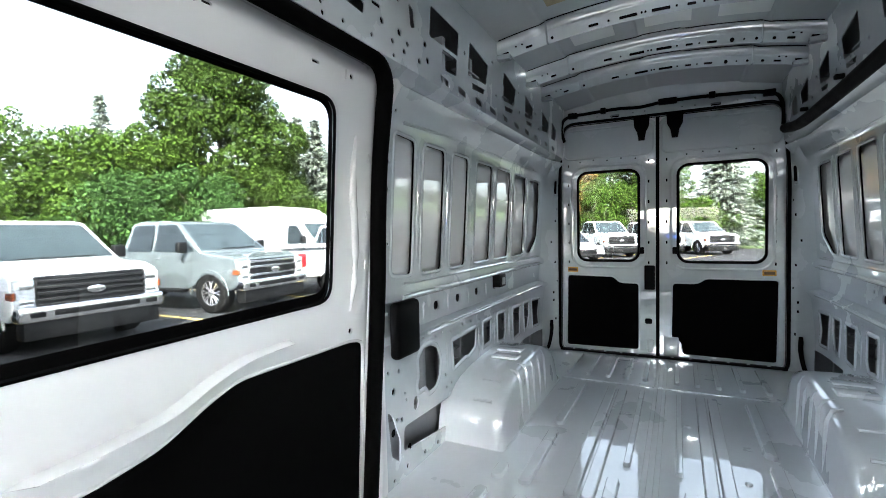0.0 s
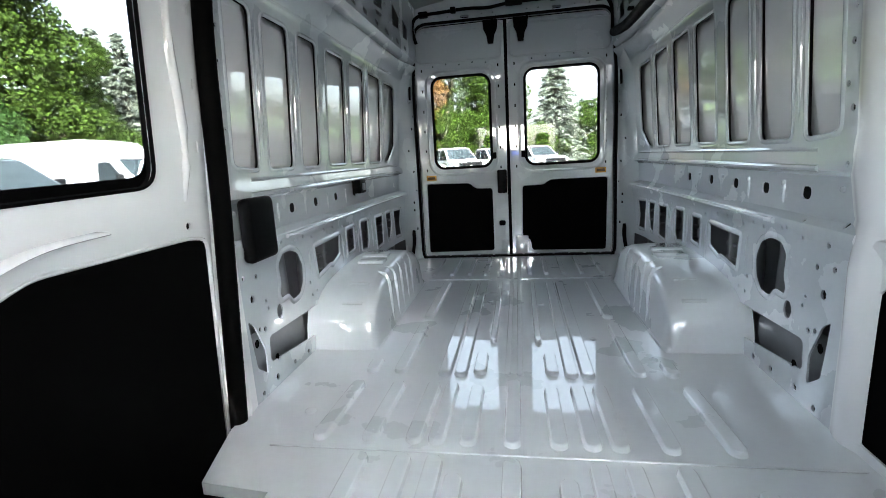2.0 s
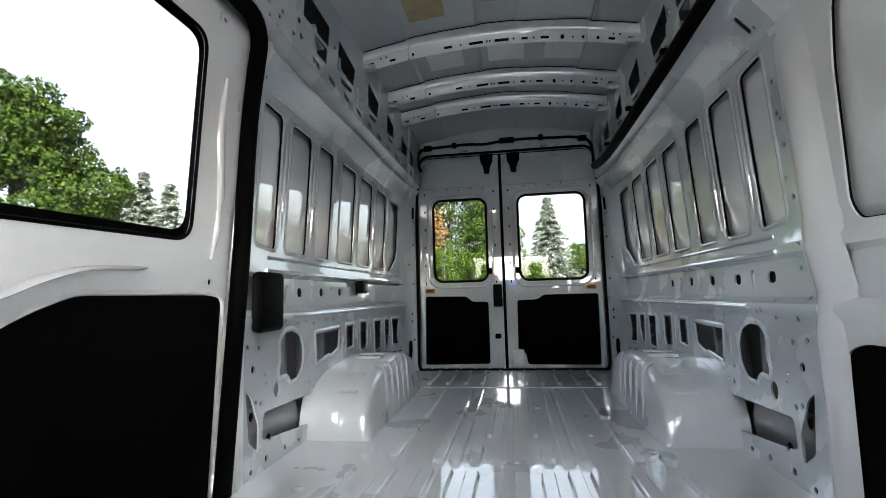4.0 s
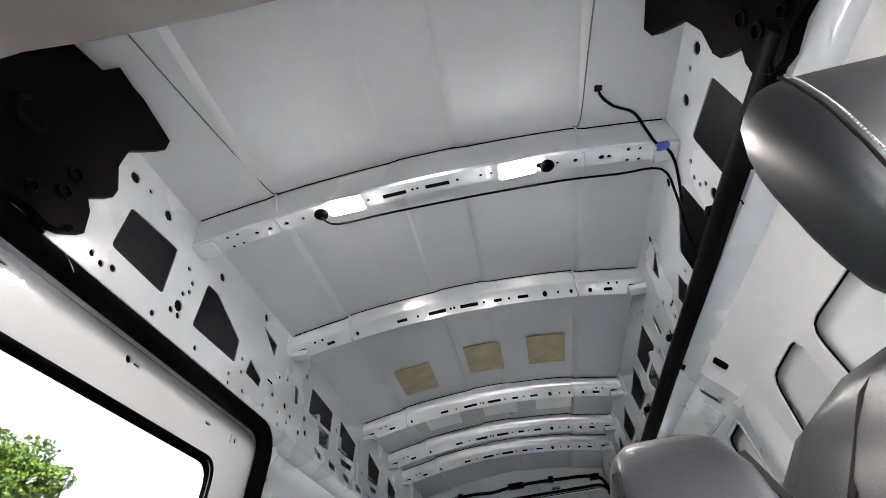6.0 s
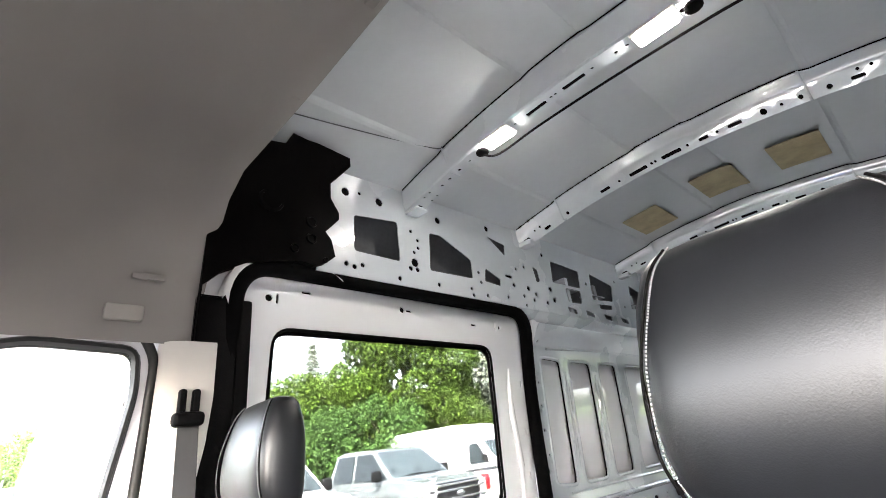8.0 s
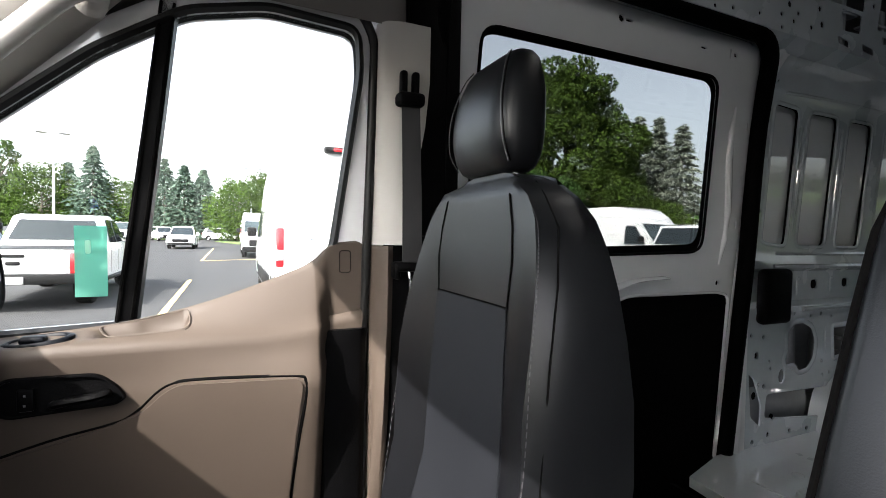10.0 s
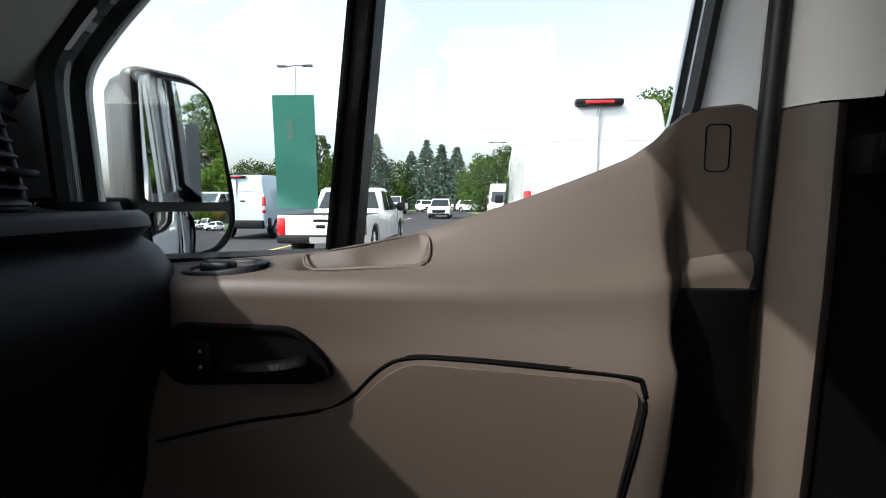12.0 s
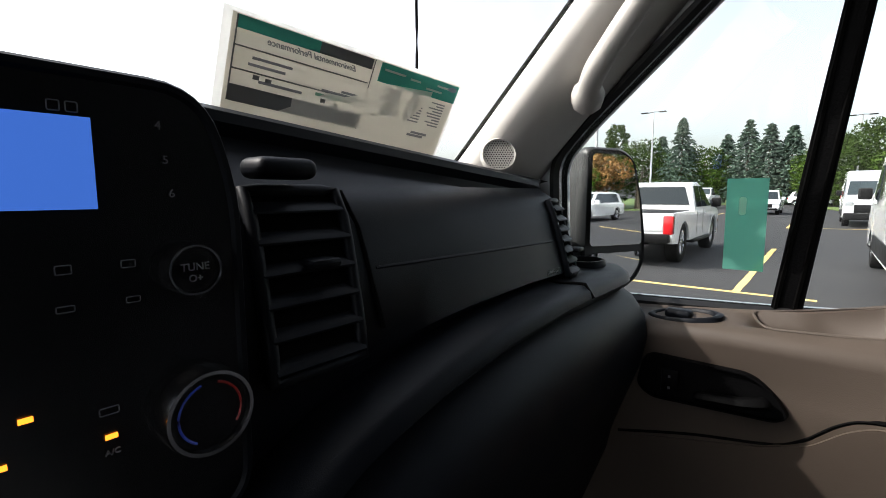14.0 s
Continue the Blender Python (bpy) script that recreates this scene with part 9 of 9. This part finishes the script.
for x, z in ((-0.029, 0.690), (-0.0595, 0.670), (-0.019, 0.672)):
    b = bmesh.new()
    box(b, x - 0.0026, x + 0.0026, SY, SY + 0.0008, z - 0.0012, z + 0.0012)
    part("indicator", b, ORANGE_LED, st, "small glowing orange indicator", smooth=0)
for text, x, z, h in (("4", -0.090, 0.822, 0.006), ("5", -0.0925, 0.805, 0.006), ("6", -0.0945, 0.788, 0.006), ("A/C", -0.0595, 0.662, 0.004)):
    words("button_mark", text, h, Matrix.Translation((x, SY + 0.0006, z)) @ pose(0, 0, 0, 90, 0, 180), PRINT_PALE if text != "A/C" else PRINT_GREY, st)
for x, z, w, h in ((-0.047, 0.754, 0.003, 0.002), (-0.0725, 0.754, 0.003, 0.0018), (-0.0465, 0.736, 0.0034, 0.0014), (-0.0735, 0.736, 0.003, 0.0014), (-0.0595, 0.683, 0.004, 0.0018), (-0.049, 0.8265, 0.0022, 0.0022), (-0.0555, 0.8265, 0.0022, 0.0022)):
    b = bmesh.new()
    strip(b, rrect(x - w, x + w, z - h, z + h, 0.0006, 2), 0.0006, lambda u, v, d: (u, SY + 0.0002 - d, v), 0.0004)
    part("button_sign", b, PRINT_PALE, st)

# ---- printed sheet behind the windscreen ----
sheet = thing("window_sticker", "printed vehicle price sheet standing behind the windscreen, seen from its back", "price sheet")
S0, SU, SV, SW = Vector((-0.612, -0.790, 0.957)), Vector((0.377, 0.012, 0.006)), Vector((0.082, 0.018, -0.104)), Vector((0.026, 0.018, -0.090))
sheet_at = lambda a, c: S0 + SU * a + (SV * (1 - a) + SW * a) * c
SN = SU.cross(SV).normalized()
if SN.y < 0:
    SN = -SN
SHEET_PAPER = paper_mat("cream_paper", (0.78, 0.75, 0.69))
SHEET_GREEN = paper_mat("teal_print", (0.12, 0.46, 0.38))
SHEET_DARK = paper_mat("dark_print", (0.22, 0.22, 0.22))
SHEET_FILM = paper_mat("clear_sleeve", (0.85, 0.86, 0.85))


def sheet_rect(a0, a1, b0, b1, k, material, name, parent):
    b = bmesh.new()
    pts = [sheet_at(a, c) for a, c in ((a0, b0), (a1, b0), (a1, b1), (a0, b1))]
    loft(b, [[p + SN * (k - 0.0004) for p in pts], [p + SN * k for p in pts]], True, True)
    return part(name, b, material, parent, smooth=0)


sheet_rect(-0.02, 1.025, -0.06, 1.45, 0.0, SHEET_FILM, "sleeve", sheet)
paper = sheet_rect(0.0, 1.0, 0.0, 1.4, 0.0012, SHEET_PAPER, "paper", sheet)
sheet_rect(0.0, 0.46, 0.02, 0.30, 0.002, SHEET_GREEN, "green_band", paper)
sheet_rect(0.50, 0.72, 0.02, 0.17, 0.002, SHEET_DARK, "dark_band", paper)
sheet_rect(0.72, 0.985, 0.02, 0.17, 0.002, SHEET_GREEN, "green_band", paper)
sheet_rect(0.50, 0.985, 0.80, 0.98, 0.002, SHEET_DARK, "dark_band", paper)
for a in (0.49, 0.985):
    sheet_rect(a, a + 0.004, 0.02, 0.98, 0.0022, SHEET_DARK, "rule", paper)
for c in (0.36, 0.62):
    sheet_rect(0.50, 0.985, c, c + 0.015, 0.0022, SHEET_DARK, "rule", paper)
sheet_rect(0.54, 0.70, 0.66, 0.70, 0.0022, mat("pale_green_print", (0.2, 0.42, 0.28), 0.6), "green_scale", paper)
rs = random.Random(8)
for col, (a0, a1) in enumerate(((0.05, 0.15), (0.18, 0.29), (0.32, 0.43))):
    for i in range(9):
        sheet_rect(a0, a1 - rs.uniform(0, 0.05), 0.36 + i * 0.042, 0.378 + i * 0.042, 0.002, PRINT_GREY, "text_bar", paper)
for a0, a1, c in ((0.06, 0.14, 0.09), (0.10, 0.2, 0.18), (0.24, 0.30, 0.12), (0.33, 0.44, 0.10), (0.52, 0.60, 0.56), (0.80, 0.93, 0.45), (0.82, 0.94, 0.53), (0.75, 0.9, 0.70), (0.54, 0.68, 0.6), (0.10, 0.2, 0.84), (0.12, 0.22, 0.88)):
    sheet_rect(a0, a1, c, c + 0.03, 0.0024, SHEET_PAPER if c < 0.2 else PRINT_GREY, "text_bar", paper)
for a, c in ((0.60, 0.74), (0.655, 0.72), (0.86, 0.66), (0.90, 0.65)):
    sheet_rect(a, a + 0.02, c, c + 0.05, 0.0024, SHEET_DARK, "grade_box", paper)
b = bmesh.new()
ce = sheet_at(0.04, 0.1) + SN * 0.0026
loft(b, [[ce + SU.normalized() * 0.011 * k * math.cos(a * math.pi / 8) + SV.normalized() * 0.005 * k * math.sin(a * math.pi / 8) for a in range(16)] for k in (1.0, 0.2)], True, True)
part("oval_badge", b, mat("badge_blue_grey", (0.25, 0.29, 0.36), 0.5), paper, smooth=0)
ux = (sheet_at(0.9, 0.25) - sheet_at(0.55, 0.25)).normalized()
vy = (sheet_at(0.74, 0.1) - sheet_at(0.74, 0.4)).normalized()
vy = (vy - ux * vy.dot(ux)).normalized()
wn = ux.cross(vy)
if wn.y < 0:
    wn = -wn
mm = Matrix(((ux.x, vy.x, wn.x, 0), (ux.y, vy.y, wn.y, 0), (ux.z, vy.z, wn.z, 0), (0, 0, 0, 1)))
words("sheet_title", "Environmental Performance", 0.0105, Matrix.Translation(sheet_at(0.735, 0.25) + wn * 0.0045) @ mm, PRINT_GREY, paper, "mirrored printed title")

# ---- wing mirror and aerial ----
MIRROR_BLACK = mat("mirror_housing_plastic", (0.02, 0.02, 0.02), 0.4, bump=0.2, bump_scale=500, vary=0.1)
wm = thing("wing_mirror", "large black wing mirror with upper and lower glass", "wing mirror")


def mir(u, v, d):
    """u outwards, v up, d forwards; the glass looks back and inwards."""
    return (-0.925 - u * 0.84 - d * 0.47, -0.694 + u * 0.47 - d * 0.84, v)


bm = bmesh.new()
shell = round_poly([(-0.012, 0.62), (-0.012, 0.872), (0.0, 0.880), (0.08, 0.880), (0.118, 0.858), (0.142, 0.77), (0.156, 0.69), (0.157, 0.64), (0.14, 0.605), (0.10, 0.582), (0.04, 0.572), (0.0, 0.578)], 0.018, 4)
cen = (0.07, 0.73)
loft(bm, [[mir(cen[0] + (u - cen[0]) * k, cen[1] + (v - cen[1]) * k, d) for u, v in shell] for k, d in ((0.955, 0.002), (0.97, -0.004), (1.0, 0.0), (1.01, 0.02), (0.985, 0.030), (0.98, 0.031), (0.97, 0.07), (0.90, 0.105), (0.72, 0.132), (0.36, 0.143))], True, True)
part("housing", bm, MIRROR_BLACK, wm, smooth=50)
bm = bmesh.new()
plate(bm, round_poly([(0.0, 0.679), (0.143, 0.679), (0.130, 0.78), (0.108, 0.852), (0.088, 0.866), (0.0, 0.868)], 0.012, 4), [], lambda u, v, d: mir(u, v, d - 0.007), 0.004)
part("upper_glass", bm, MIRROR, wm, "mirror glass", smooth=0)
bm = bmesh.new()
plate(bm, round_poly([(0.004, 0.664), (0.143, 0.664), (0.141, 0.635), (0.112, 0.602), (0.04, 0.588), (0.012, 0.60)], 0.012, 4), [], lambda u, v, d: mir(u, v, d - 0.008 + 0.9 * (u - 0.07) ** 2 + 0.9 * (v - 0.63) ** 2), 0.004, [0.02 * k for k in range(8)], [0.60, 0.615, 0.63, 0.645])
part("lower_glass", bm, MIRROR, wm, "curved wide-angle mirror glass", smooth=60)
bm = bmesh.new()
box(bm, -0.965, -0.79, -0.775, -0.705, 0.578, 0.686, 0.02, 3)
part("arm", bm, BLACK_PLASTIC, wm)
b = bmesh.new()
tube(b, smooth_line([(-0.689, -0.95, 0.60), (-0.687, -0.95, 0.9), (-0.690, -0.95, 1.1), (-0.686, -0.95, 1.3), (-0.69, -0.95, 1.55)], 4), 0.0028, 6)
solo("aerial", b, RUBBER_AND_SHADE, "thin black whip aerial on the wing", "aerial")
